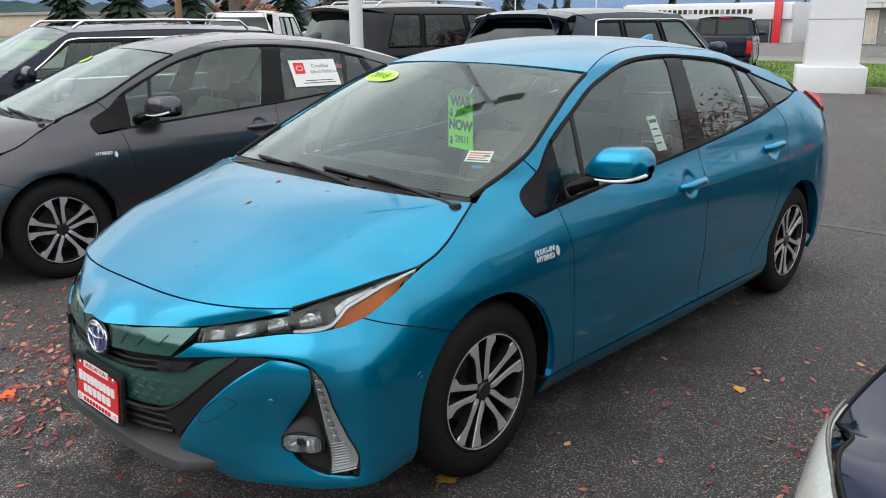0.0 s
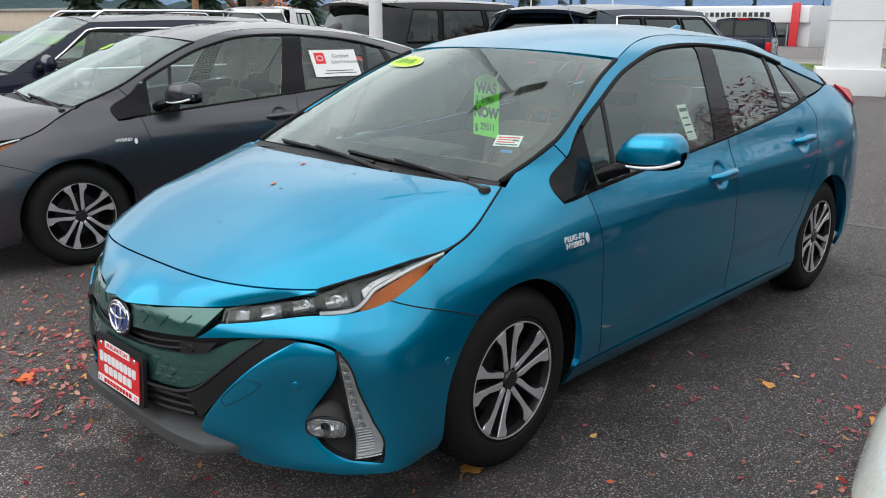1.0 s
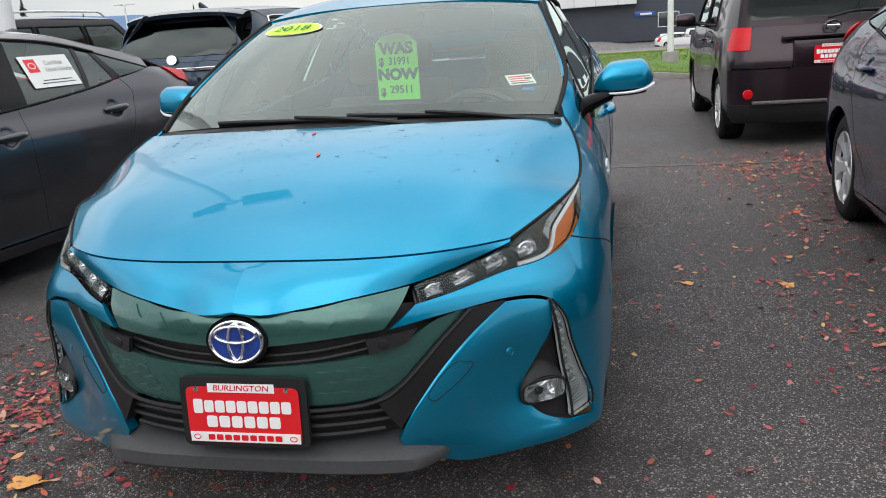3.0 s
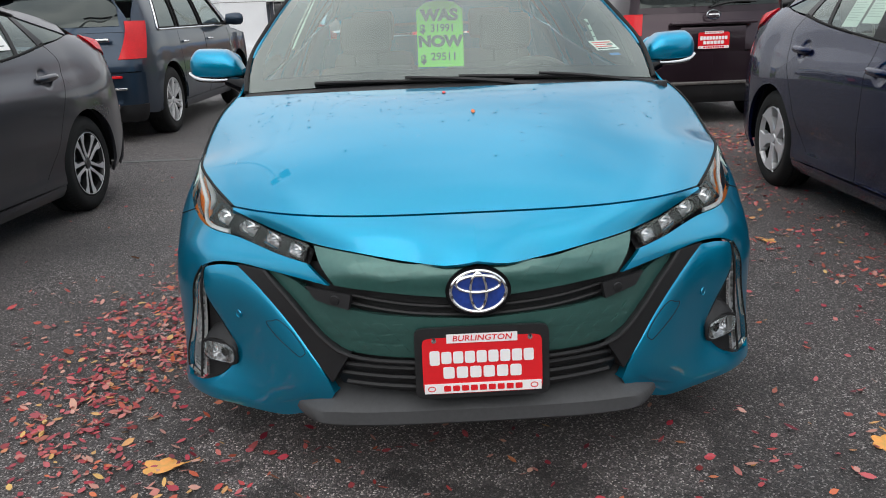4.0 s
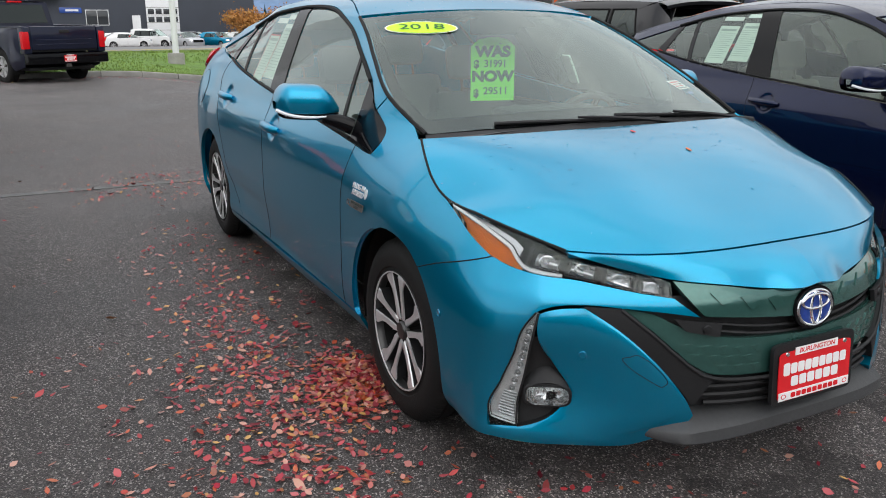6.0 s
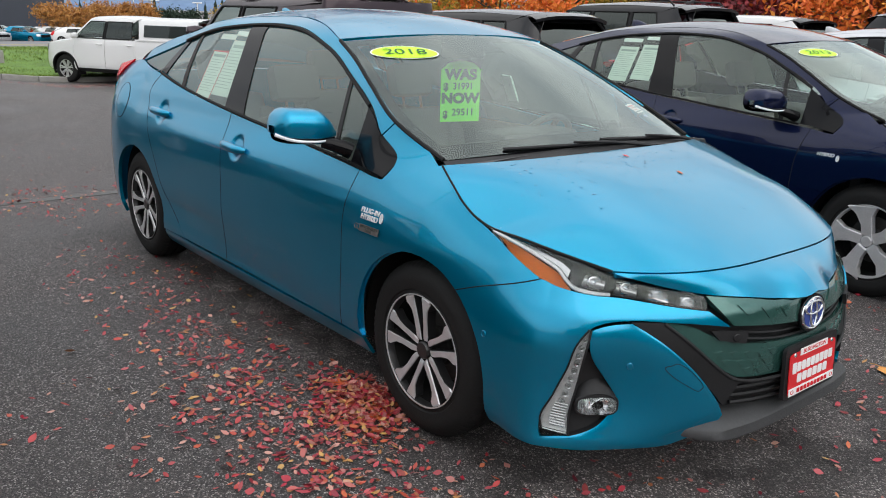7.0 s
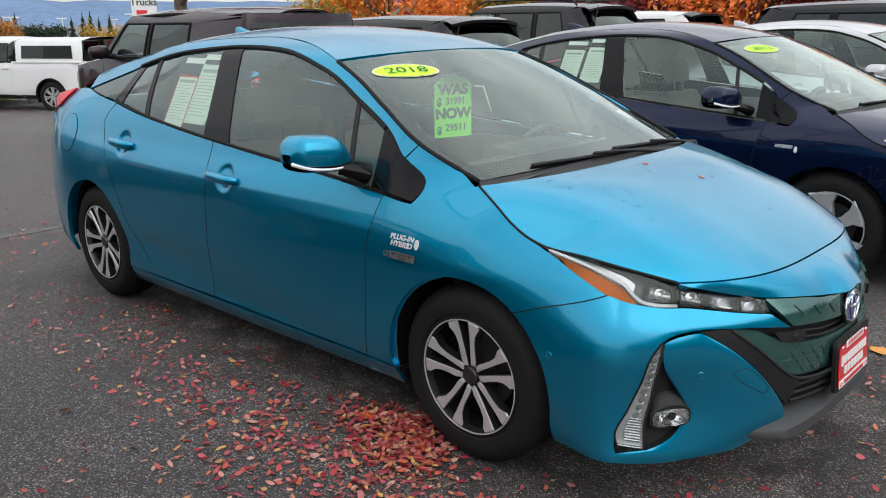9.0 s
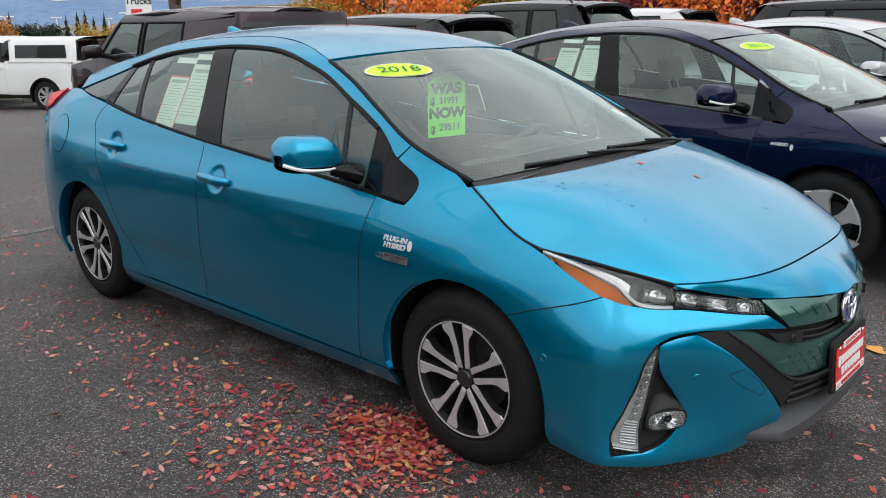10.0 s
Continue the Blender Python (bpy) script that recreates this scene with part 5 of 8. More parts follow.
    both("sensor_housing", rb, TRIM, grille)
    for side in (1, -1):
        sp = S.p(*Y((.345, .548)).T)[0] * np.array([1, side, 1])
        part("parking_sensor", Geo().lathe([(.0005, .005), (.011, .004), (.013, 0)], 16, facing(sp + np.array([.003, 0, 0]), (.95, .3 * side, 0)), "z"), TRIM, grille)
    vf = S.patch(Y((.318, .410), (.360, .432), (.412, .477), (.472, .538), (.537, .596)), Y((.366, .330), (.408, .386), (.472, .470), (.544, .542), (.613, .596)), None, None, 30, 6)
    both("grille_frame", panel(vf, lip=.03, offset=.002), TRIM, grille)
    mould = S.p(*curve(Y((0, .395), (.2, .399), (.28, .402), (.335, .413), (.37, .434), (.414, .474), (.472, .534), (.534, .593)), 30).T) + np.array([.001, 0, 0])
    part("grille_moulding", two_sides(Geo().tube(mould, .0055, 8)), TRIM, grille)
    for k in range(3):
        z0 = .372 - .024 * k
        pth = S.p(*curve(Y((0, z0), (.2, z0 + .002), (.352 - .012 * k, z0 + .006)), 20).T) - np.array([.02, 0, 0])
        part("grille_slat", two_sides(Geo().tube(pth, .007, 6)), TRIM, grille)
    # emblem
    o = facing((2.292, 0, .572), (1, 0, .10))
    em = part("emblem", Geo().slab(ellipse(.078, .061, 48), .010, o @ Matrix.Translation((0, 0, -.006))), GLOSS_BLACK, car, "round chrome and blue emblem")
    part("emblem_disc", Geo().slab(ellipse(.066, .050, 48), .006, o), EMBLEM_BLUE, em)
    ring = Geo().tube([tuple(o @ Vector((.066 * math.cos(a), .0495 * math.sin(a), .005))) for a in np.linspace(0, 2 * np.pi, 61)], .0048, 8, False)
    part("emblem_ring", ring, CHROME, em)
    bars = Geo()
    bars.tube([tuple(o @ Vector((.019 * math.cos(a), .044 * math.sin(a), .008))) for a in np.linspace(0, 2 * np.pi, 41)], .0040, 8, False)
    bars.tube([tuple(o @ Vector((.052 * math.cos(a), .018 + .020 * math.sin(a), .008))) for a in np.linspace(0, 2 * np.pi, 41)], .0040, 8, False)
    part("emblem_loop", bars, CHROME, em)
    # lip
    yy = np.linspace(-.49, .49, 57)
    lx = pchip([0, .2, .34, .40, .44, .49], [2.302, 2.297, 2.280, 2.262, 2.222, 2.140])
    lz = pchip([0, .2, .34, .42, .49], [.228, .227, .225, .226, .232])
    rows = []
    for y in yy:
        a = abs(y)
        x, z = float(lx(a)), float(lz(a))
        k = min(1.0, max(0.0, (a - .36) / .13))
        rows.append([(x - .16, y, .330 - .05 * k), (x - .085, y, z + .082 - .040 * k), (x - .030, y, z + .058 - .026 * k), (x - .008, y, z + .047 - .020 * k), (x, y, z + .040 - .018 * k), (x + .004, y, z + .008), (x - .001, y, z + .002), (x - .010, y, z), (x - .17, y, z - .006)])
    part("front_lip", loft(rows), LIP_M, car, "matt grey plastic front lip")
    # plate
    plate(car, (2.318, .004, .394), (1, 0, .07), frame=True, w=.288, h=.141)


def plate(parent, centre, normal, frame=False, w=.305, h=.155):
    """Red dealer plate with white print, in a black holder."""
    o = facing(centre, normal)
    mm = lambda x, y, z=0: o @ Matrix.Translation((x, y, z))
    pl = part("dealer_plate", Geo().slab(ellipse(w / 2, h / 2, 48, 14), .003, mm(0, 0, .0)), PLATE_RED, parent, "red dealer plate with white print in a black holder")
    if frame:
        part("plate_holder", Geo().slab(ellipse(w / 2 + .018, h / 2 + .018, 48, 14), .012, mm(0, .005, -.014)), TRIM, pl)
    part("plate_strip", Geo().slab(np.array([(-.10, -.012), (.10, -.012), (.10, .012), (-.10, .012)]) * np.array([w / .34, h / .155]), .002, mm(0, h * .485, .0032)), PLATE_WHITE, pl)
    lettering("BURLINGTON", .021 * h / .155, mm(0, h * .485, .0056), PLATE_RED, pl, "plate_lettering", .0003, .0002, 1.25 * w / .305, .15)
    part("plate_strip", Geo().slab(np.array([(-w * .49, -.012), (w * .49, -.012), (w * .49, .012), (-w * .49, .012)]), .002, mm(0, -h * .40, .0032)), PLATE_WHITE, pl)
    for k in range(9):
        part("plate_print", Geo().slab(ellipse(w * .030, .0072, 12, 6) + np.array([(-.30 + .075 * k) * w, 0]), .001, mm(0, -h * .40, .0054)), PLATE_RED, pl)
    for k in (-1, 1):
        part("plate_print", Geo().tube([tuple(mm(0, 0, .0056) @ Vector((.43 * w * k + .0085 * math.cos(a), -h * .40 + .006 * math.sin(a), 0))) for a in np.linspace(0, 2 * np.pi, 17)], .0012, 4, False), PLATE_RED, pl)
    rows_ = [(-.44 + .098 * k, -.355 + .098 * k, .15, .040 if k == 0 else .033) for k in range(9)] + [(-.33 + .112 * k, -.235 + .112 * k, -.12, .032) for k in range(6)]
    for (x0, x1, y, hh) in rows_:
        hh *= h / .155
        part("plate_print", Geo().slab(ellipse((x1 - x0) * w / 2, hh / 2, 16, 6) + np.array([(x0 + x1) / 2 * w, 0]), .0012, mm(0, y * h, .0032)), PLATE_WHITE, pl)
    if frame:
        for x in (-.115, .115):
            part("plate_screw", Geo().lathe([(.0005, .004), (.006, .003), (.007, 0)], 10, mm(x, h * .46, .003), "z"), CHROME, pl)
    return pl


def headlamps(car, S, lift=0.0):
    X, Y, st = S.X, S.Y, np.vstack
    bot = S.p(*st([X((1.606, .805), (1.682, .774), (1.758, .738), (1.834, .697), (1.871, .685), (1.931, .673)), Y((.682, .668), (.623, .662), (.560, .650), (.493, .638), (.420, .629))]).T)
    top = np.array([(1.605, .776, .812), (1.74, .751, .793), (1.84, .705, .768), (1.914, .666, .748), (1.975, .618, .727), (2.035, .545, .706), (2.10, .473, .683), (2.158, .406, .663)])
    rise = np.array([0, .5, .9, 1, 1, .8, .6, .4])[:, None] * np.array([0, .9 * lift, lift])
    b, t = curve(bot, 40), curve(top + rise, 40)
    lens = coons(b, t, curve([b[0], t[0]], 10), curve([b[-1], t[-1]], 10))
    n = normals(lens)
    if (n.reshape(-1, 3) @ np.array([1, .6, .4])).mean() < 0:
        n = -n
    u, v = np.linspace(0, 1, 40)[None, :, None], np.linspace(0, 1, 10)[:, None, None]
    lens = lens + n * (.006 * np.sin(np.pi * v))
    house = lens - n * (.012 + .034 * np.sin(np.pi * np.clip(v, .02, .98)) ** .35 * np.sin(np.pi * np.clip(.06 + u * .88, 0, 1)) ** .4)

    def sub(u0, u1, v0, v1, off):
        iu, iv = np.linspace(u0 * 39, u1 * 39, 14), np.linspace(v0 * 9, v1 * 9, 6)
        gi = np.empty((6, 14, 3))
        for a, fv in enumerate(iv):
            r0, r1 = int(min(8, math.floor(fv))), int(min(9, math.floor(fv) + 1))
            row = lens[r0] * (1 - (fv - r0)) + lens[r1] * (fv - r0)
            nr = n[r0]
            for k in range(3):
                gi[a, :, k] = np.interp(iu, np.arange(40), row[:, k] - nr[:, k] * off)
        return gi
    if lift:
        big = panel(S.patch(X((1.60, .838), (1.68, .795), (1.80, .755), (1.94, .73)), X((1.60, .840), (1.68, .848), (1.80, .842), (1.94, .815)), None, None, 24, 10), lip=.012, offset=.012)
        line = S.p(*curve(X((1.60, .840), (1.68, .848), (1.80, .842), (1.94, .815)), 24).T) + np.array([0, .006, .006])
        for side in (1, -1):
            o = part("headlamp_lens", big if side > 0 else big.mirror(), PALE_LENS, car, "tall cloudy pale headlamp lens")
            e = Geo().tube(line, .004, 6)
            part("lens_edge", e if side > 0 else e.mirror(), STEEL, o)
    for side in (1, -1):
        flip = (lambda q: q) if side > 0 else (lambda q: q.mirror())
        lamp = part("headlamp", flip(panel(house, lip=.0, out=(1, .6, .4))), HOUSING, car, "slim headlamp with four lens cells and amber side reflector")
        ln = part("lens", flip(panel(lens, lip=.012, offset=.001, out=(1, .6, .4))), LENS, lamp)
        ln.visible_shadow = False
        def at(u_, v_, off):
            fu, fv = min(38.999, u_ * 39), min(8.999, v_ * 9)
            j, i = int(fu), int(fv)
            a, b_ = fu - j, fv - i
            lerp = lambda q: (q[i, j] * (1 - a) + q[i, j + 1] * a) * (1 - b_) + (q[i + 1, j] * (1 - a) + q[i + 1, j + 1] * a) * b_
            return lerp(lens) - lerp(n) * off
        hook = pchip([.03, .10, .21, .30, .38, .43, .47, .52, .62], [.52, .62, .66, .62, .52, .28, .12, .07, .07])
        us = np.linspace(.05, .455, 24)
        amber = np.array([[at(a, .03 + (max(.05, float(hook(a)) - .07) - .03) * k, .024) for a in us] for k in np.linspace(0, 1, 6)])
        part("amber_reflector", flip(panel(amber, lip=.004, out=(1, .6, .4))), AMBER, lamp, "amber side reflector")
        part("light_guide", flip(Geo().tube(curve([at(a, float(hook(a)), .006) for a in np.linspace(.035, .615, 40)], 60), .0056, 6)), LIGHT_BAR, lamp)
        us = np.linspace(.05, .43, 20)
        strip = np.array([[at(a, float(hook(a)) + .10 + (.84 - float(hook(a))) * k * min(1, .45 + 1.2 * (.45 - a)), .014) for a in us] for k in np.linspace(0, 1, 6)])
        part("silver_strip", flip(panel(strip, lip=.004, out=(1, .6, .4))), SMOKED_SILVER, lamp)
        ends = (.47, .61, .745, .875, .985)
        for k in range(4):
            u0, u1 = ends[k] + .010, ends[k + 1] - .010
            lo_, hi_ = (.20 if k == 0 else .10), .80
            cell = np.array([[at(a, b_, .026) for a in np.linspace(u0, u1, 10)] for b_ in np.linspace(lo_, hi_, 6)])
            cy = part("lens_cell", flip(panel(cell, lip=.0, out=(1, .6, .4))), HOUSING, lamp)
            ring = [at(u0, lo_, .008), at(u1, lo_, .008), at(u1, hi_, .012), at(u0, hi_, .012), at(u0, lo_, .008)]
            part("cell_frame", flip(Geo().tube(curve(ring, 40, False), .0042, 6, False)), GLOSS_BLACK, cy)
            mu = (u0 + u1) / 2
            cc = at(mu, .50, .020)
            o = facing(cc, (.86, .46, .1))
            big = 1.0 if k < 2 else .82
            q = Geo().lathe([(.024, -.012), (.024, .002), (.020, .004), (.016, -.004), (.0005, .008)], 22, o @ Matrix.Diagonal((big, .80 * big, 1, 1)), "z")
            part("projector", flip(q), REFLECTOR, cy)
            cup = np.array([[at(a, b_, .022 + .005 * math.sin(4 * b_ * math.pi + 9 * a)) for a in np.linspace(u0 + .015, u1 - .015, 10)] for b_ in np.linspace(.18, .74, 12)])
            part("reflector_step", flip(panel(cup, lip=.0, out=(1, .6, .4))), SMOKED_SILVER if k < 2 else REFLECTOR, cy)


def side_glass(car, S, bl, dt, coat):
    X, st = S.X, np.vstack
    def pane(name, bottom, top, left, right, material, off=-.006, label="", lip=.004):
        g = panel(S.patch(X(*bottom), X(*top), X(*left) if left else None, X(*right) if right else None, 24, 16), lip=lip, offset=off)
        obs = both(name, g, material, car, label)
        for o in obs:
            if material in (SIDE_GLASS, PRIVACY):
                o.visible_shadow = False
        return obs
    # gloss black surround as one band set behind the panes
    pane("front_window", [bl(-.095), bl(.2), bl(.5), bl(.705)], [dt(-.250), dt(-.1), dt(.05), dt(.36), dt(.640, -.004)], [bl(-.095), (-.18, 1.2), dt(-.250)], [bl(.705), dt(.640, -.004)], SIDE_GLASS)
    pane("front_corner_window", [bl(.73), bl(.85)], [dt(.665, -.006), dt(.835, -.006)], None, None, SIDE_GLASS)
    pane("rear_window", [bl(-.83), bl(-.5), bl(-.30)], [dt(-.93), dt(-.6), dt(-.40)], [bl(-.83), dt(-.93)], [bl(-.30), (-.345, 1.2), dt(-.40)], SIDE_GLASS)
    pane("rear_corner_window", [bl(-1.125, .004), bl(-.87)], [dt(-1.085, -.004), dt(-.965)], None, None, SIDE_GLASS)
    pane("quarter_glass", [(-1.215, 1.10), (-1.4, 1.117), (-1.56, 1.14)], [(-1.145, 1.262), (-1.35, 1.205), (-1.56, 1.1405)], None, None, PRIVACY)
    pane("door_pillar", [bl(-.30), bl(-.095)], [dt(-.40, .004), dt(-.250, .004)], [bl(-.30), (-.345, 1.2), dt(-.40, .004)], [bl(-.095), (-.18, 1.2), dt(-.250, .004)], GLOSS_BLACK, -.002)
    pane("window_bar", [bl(.705), bl(.73)], [dt(.640), dt(.665)], None, None, TRIM, -.002)
    pane("window_bar", [bl(-.87), bl(-.83)], [dt(-.965), dt(-.93)], None, None, TRIM, -.002)
    pane("rear_pillar_trim", [bl(-1.205, .008), bl(-1.125)], [dt(-1.14, .006), dt(-1.085, .004)], None, None, GLOSS_BLACK, -.002)
    pane("mirror_patch", [bl(.85), (.93, .897), (1.062, .879)], [dt(.835), (.90, 1.066), (.972, 1.012)], [bl(.85), dt(.835)], [(1.062, .879), (1.082, .958), (.972, 1.012)], GLOSS_BLACK, -.001)
    top = X(*[dt(x, .006) for x in (-1.14, -.95, -.6, -.25, .05, .36, .66, .84)])
    bot = X(*[bl(x, -.004) for x in (-1.2, -.84, -.5, -.28, -.09, .2, .5, .84)])
    w = S.p(*curve(top, 60).T)
    both("window_seal", Geo().tube(w + np.array([0, .001, 0]), .009, 6), SEAL, car)
    w = S.p(*curve(bot, 60).T)
    both("belt_strip", Geo().tube(w + np.array([0, .002, 0]), .0065, 6), SEAL, car)


def mirrors(car, coat):
    """Door mirrors: painted cap, dark lower shell, chrome-edged signal, arm."""
    n = 26
    rows, rows2 = [], []
    crest = pchip([0, .10, .34, .78, .93, 1], [1.012, 1.052, 1.090, 1.094, 1.070, 1.030])
    keel = pchip([0, .3, .8, 1], [.982, .979, .984, 1.0])
    half = pchip([0, .15, .45, .85, .95, 1], [.050, .074, .086, .078, .058, .020])
    for k in np.linspace(0, 1, n):
        y = .812 + .222 * k
        zt, zb, hx = float(crest(k)), float(keel(k)), float(half(k))
        cx = .705 - .045 * k
        zm, hz = zb + .012, zt - zb - .012
        rows.append([(cx + hx * np.sign(math.cos(a)) * abs(math.cos(a)) ** .62 + .012 * max(0.0, math.sin(a)) * math.cos(a), y, zm + (hz if math.sin(a) > 0 else .012) * np.sign(math.sin(a)) * abs(math.sin(a)) ** .72) for a in np.linspace(-math.pi / 2, 1.5 * math.pi, 33)])
        if k < .9:
            rows2.append([(cx + .90 * hx * np.sign(math.cos(a)) * abs(math.cos(a)) ** .6, y, zm - .010 + .024 * np.sign(math.sin(a)) * abs(math.sin(a)) ** .8) for a in np.linspace(math.pi - .05, 2 * math.pi + .05, 14)])
    cap, low = loft(rows), loft(rows2)
    strip = Geo().tube(curve([(.772, .86, .975), (.768, .92, .974), (.745, .99, .981), (.690, 1.034, .998)], 18), np.linspace(.004, .0075, 18), 6)
    arm = Geo().tube(curve([(.80, .775, .935), (.785, .815, .952), (.75, .87, .968)], 10), np.linspace(.034, .022, 10), 10)
    glassg = Geo().slab(ellipse(.095, .052, 32, 3.2), .003, facing((.632, .928, 1.024), (-1, .12, 0)))
    for side in (1, -1):
        fl = (lambda q: q) if side > 0 else (lambda q: q.mirror())
        mo = part("door_mirror", fl(cap), coat, car, "body-coloured door mirror on a black arm")
        part("mirror_base", fl(low), GLOSS_BLACK, mo)
        part("turn_signal", fl(strip), LIGHT_BAR, mo)
        part("mirror_arm", fl(arm), GLOSS_BLACK, mo)
        part("mirror_glass", fl(glassg), CHROME, mo)


def underside(car, S):
    """Dark wheel housings, floor pan and inner structure."""
    part("floor_pan", Geo().box((-2.0, -.70, .17), (.95, .70, .22), .02).box((.94, -.5, .2), (2.05, .5, .24), .02), TRIM, car)
    for cx in (1.35, -1.35):
        rows = []
        for a in np.linspace(-12, 192, 30):
            c, s = math.cos(radians(a)), math.sin(radians(a))
            rows.append([(cx + .375 * c, .815, .315 + .375 * s), (cx + .385 * c, .60, .315 + .385 * s), (cx + .10 * c, .585, .315 + .10 * s)])
        both("wheel_housing", loft(rows), SEAL, car)
    eng = Geo().box((1.05, -.55, .25), (1.98, .55, .60), .05)
    part("engine_bay", eng, TRIM, car)
    part("bulkhead", Geo().box((1.12, -.66, .25), (1.18, .66, .90), .01), DASH_M, car)


def utility(name, label, coat, m, wb=2.8, front=.95, rear=.95, W=.92, sill=.30, hood=(.98, 1.06), belt=1.10, roof=1.68, tum=.17, ws=(.95, .25), top_end=-1.75,
            bel_end=-2.1, wheel_r=.36, rim=.235, panes=(), doors=(), glass_m=None, spoke="seven", chrome_line=False, rails=None, bed=None, canopy=False, lamp="tall", plate_on=True,
            spoiler=True, arch_trim=None, seat_m=None, mirror_m=None, group="", tail_coat=None, plain_front=False, fin=False, rear_glass=(None, None)):
    """A van, SUV or pickup: shell sides with arches, doors, panes, bonnet, roof, tail, wheels."""
    glass_m, seat_m = glass_m or PRIVACY, seat_m or SEAT_M
    car = thing(name, label, "pickup truck" if bed is not None else "car", group=group)
    a, xf, xr = wb / 2, wb / 2 + front, -wb / 2 - rear
    plan = [(xf, 0), (xf - .03, .45 * W), (xf - .13, .80 * W), (xf - .42, .97 * W), (a, W), (0, W * .992), (-a, W), (xr + .42, .985 * W), (xr + .13, .90 * W), (xr + .03, .5 * W), (xr, 0)]
    side = [(sill - .1, .09), (sill, .03), (sill + .12, .004), (.7, 0), (belt - .16, .012), (belt, .04), (roof - .16, tum), (roof - .05, tum + .06), (roof, tum + .20)]
    rake = max(.03, xr * -1 + top_end)
    end = [(sill - .1, .10), (sill, .02), (sill + .2, 0), (.75, .0), (.9, .03), (belt, .08), (roof - .10, max(.1, rake * .8)), (roof, max(.15, rake))]
    nosep = [(sill - .1, .12), (sill, .03), (.6, 0), (.8, .02), (hood[0] - .03, .06), (hood[0], .12), (hood[1] + .1, .3)]
    S = Shell(plan, [(0, nosep), (2, nosep), (3, side), (4, side), (5, side), (6, side), (7, side), (8, end), (10, end)])
    X = S.X
    R = wheel_r + .055

    def ar(cx, a0, a1, n=20):
        return [(cx + R * math.cos(radians(q)), wheel_r + R * math.sin(radians(q))) for q in np.linspace(a0, a1, n)]
    d0 = min((q[0] for q in doors), default=-a + R + .1)
    d1 = max((q[1] for q in doors), default=a - R - .1)
    for x0, x1 in doors:
        rear_low = max(x0, -a + R * .99) if x0 < -a + R + .25 else x0
        g = S.patch(X((rear_low, sill + .02), (x1, sill + .02)), X((x0, belt), (x1, belt)), X((rear_low, sill + .02), (max(x0, rear_low), .62), (x0, .85), (x0, belt)), None, 18, 16, gap=.003)
        for s in (1, -1):
            q = panel(g)
            d = part("door", q if s > 0 else q.mirror(), coat, car)
            hx, hz = x0 + .16, belt - .14
            pp = S.p(*X(*[(hx + k, hz) for k in (-.09, 0, .09)]).T)
            pp[:, 1] += np.array([.01, .035, .01])
            hg = Geo().tube(curve(pp, 10), .014, 8)
            part("handle", hg if s > 0 else hg.mirror(), CHROME if chrome_line else coat, d)
    g = S.patch(X((-a + R * .95, sill - .08), (a - R * .95, sill - .08)), X((-a + R * .98, sill + .015), (a - R * .98, sill + .015)), None, None, 18, 5)
    both("sill", panel(g), TRIM if arch_trim else coat, car)
    hz = pchip([ws[0], xf - .35], [hood[1], hood[0]])
    g = S.patch(X((d1, sill + .02), *ar(a, 186, -12, 26), (xf - .30, sill)), X((d1, belt), (ws[0] + .12, hood[1]), (ws[0] + .4, float(hz(ws[0] + .4))), (xf - .33, hood[0] - .02)), X((d1, sill + .02), (d1, belt)), X((xf - .30, sill), (xf - .33, hood[0] - .02)), 44, 12, gap=.003)
    both("front_wing", panel(g), coat, car)
    top_r = belt if bed is None else bed
    g = S.patch(X((xr + .22, sill), *ar(-a, 192, -6, 26), (max(d0, -a + R * 1.02), sill + .02)), X((xr + .2, top_r), (xr + .6, top_r), (d0, top_r)), X((xr + .22, sill), (xr + .2, top_r)),
                X((max(d0, -a + R * 1.02), sill + .02), (max(d0, -a + R * .97), .62), (d0, .85), (d0, top_r)), 44, 12, gap=.003)
    both("quarter_panel", panel(g), coat, car)
    if arch_trim:
        for cx in (a, -a):
            pp = S.p(*X(*ar(cx, 188, -8, 30)).T)
            both("arch_trim", Geo().tube(pp + np.array([0, .004, 0]), .024, 8), arch_trim, car)
    # nose
    s1 = float(S.solve(np.array(xf - .32), np.array(.7), 0, .0, .5))
    ng = S.p(np.linspace(0, s1, 24)[None, :], np.linspace(sill - .06, hood[0] - .02, 10)[:, None])
    front_b = part("front_bumper", two_sides(panel(ng, lip=.01)), coat, car)
    gr = S.p(np.linspace(0, s1 * .55, 16)[None, :], np.linspace(.55, hood[0] - .08, 8)[:, None])
    part("grille", two_sides(panel(gr, lip=.01, offset=.006)), GLOSS_BLACK, front_b)
    hl = S.p(np.linspace(s1 * .58, s1 * .98, 12)[None, :], np.linspace(hood[0] - .22, hood[0] - .05, 6)[:, None])
    both("headlamp", panel(hl, lip=.01, offset=.008), REFLECTOR, car, "clear headlamp")
    # bonnet, screen, roof
    he = curve(np.vstack([S.p(*X((ws[0] + .1, hood[1] + .004), (ws[0] + .4, float(hz(ws[0] + .4)) + .004), (xf - .34, hood[0] - .012)).T)]), 18)
    hm = curve([(ws[0] + .22, 0, hood[1] + .05), ((ws[0] + xf) / 2 + .1, 0, (hood[0] + hood[1]) / 2 + .06), (xf - .09, 0, hood[0] + .005)], 18)
    part("bonnet", panel(arched(he, hm, 21, 3.0), lip=.012, out=(0, 0, 1)), coat, car)
    pl = S.p(*X((ws[0] + .06, hood[1] + .02), ((ws[0] + ws[1]) / 2, (belt + roof) / 2), (ws[1], roof - .07)).T)
    we = curve(pl, 16)
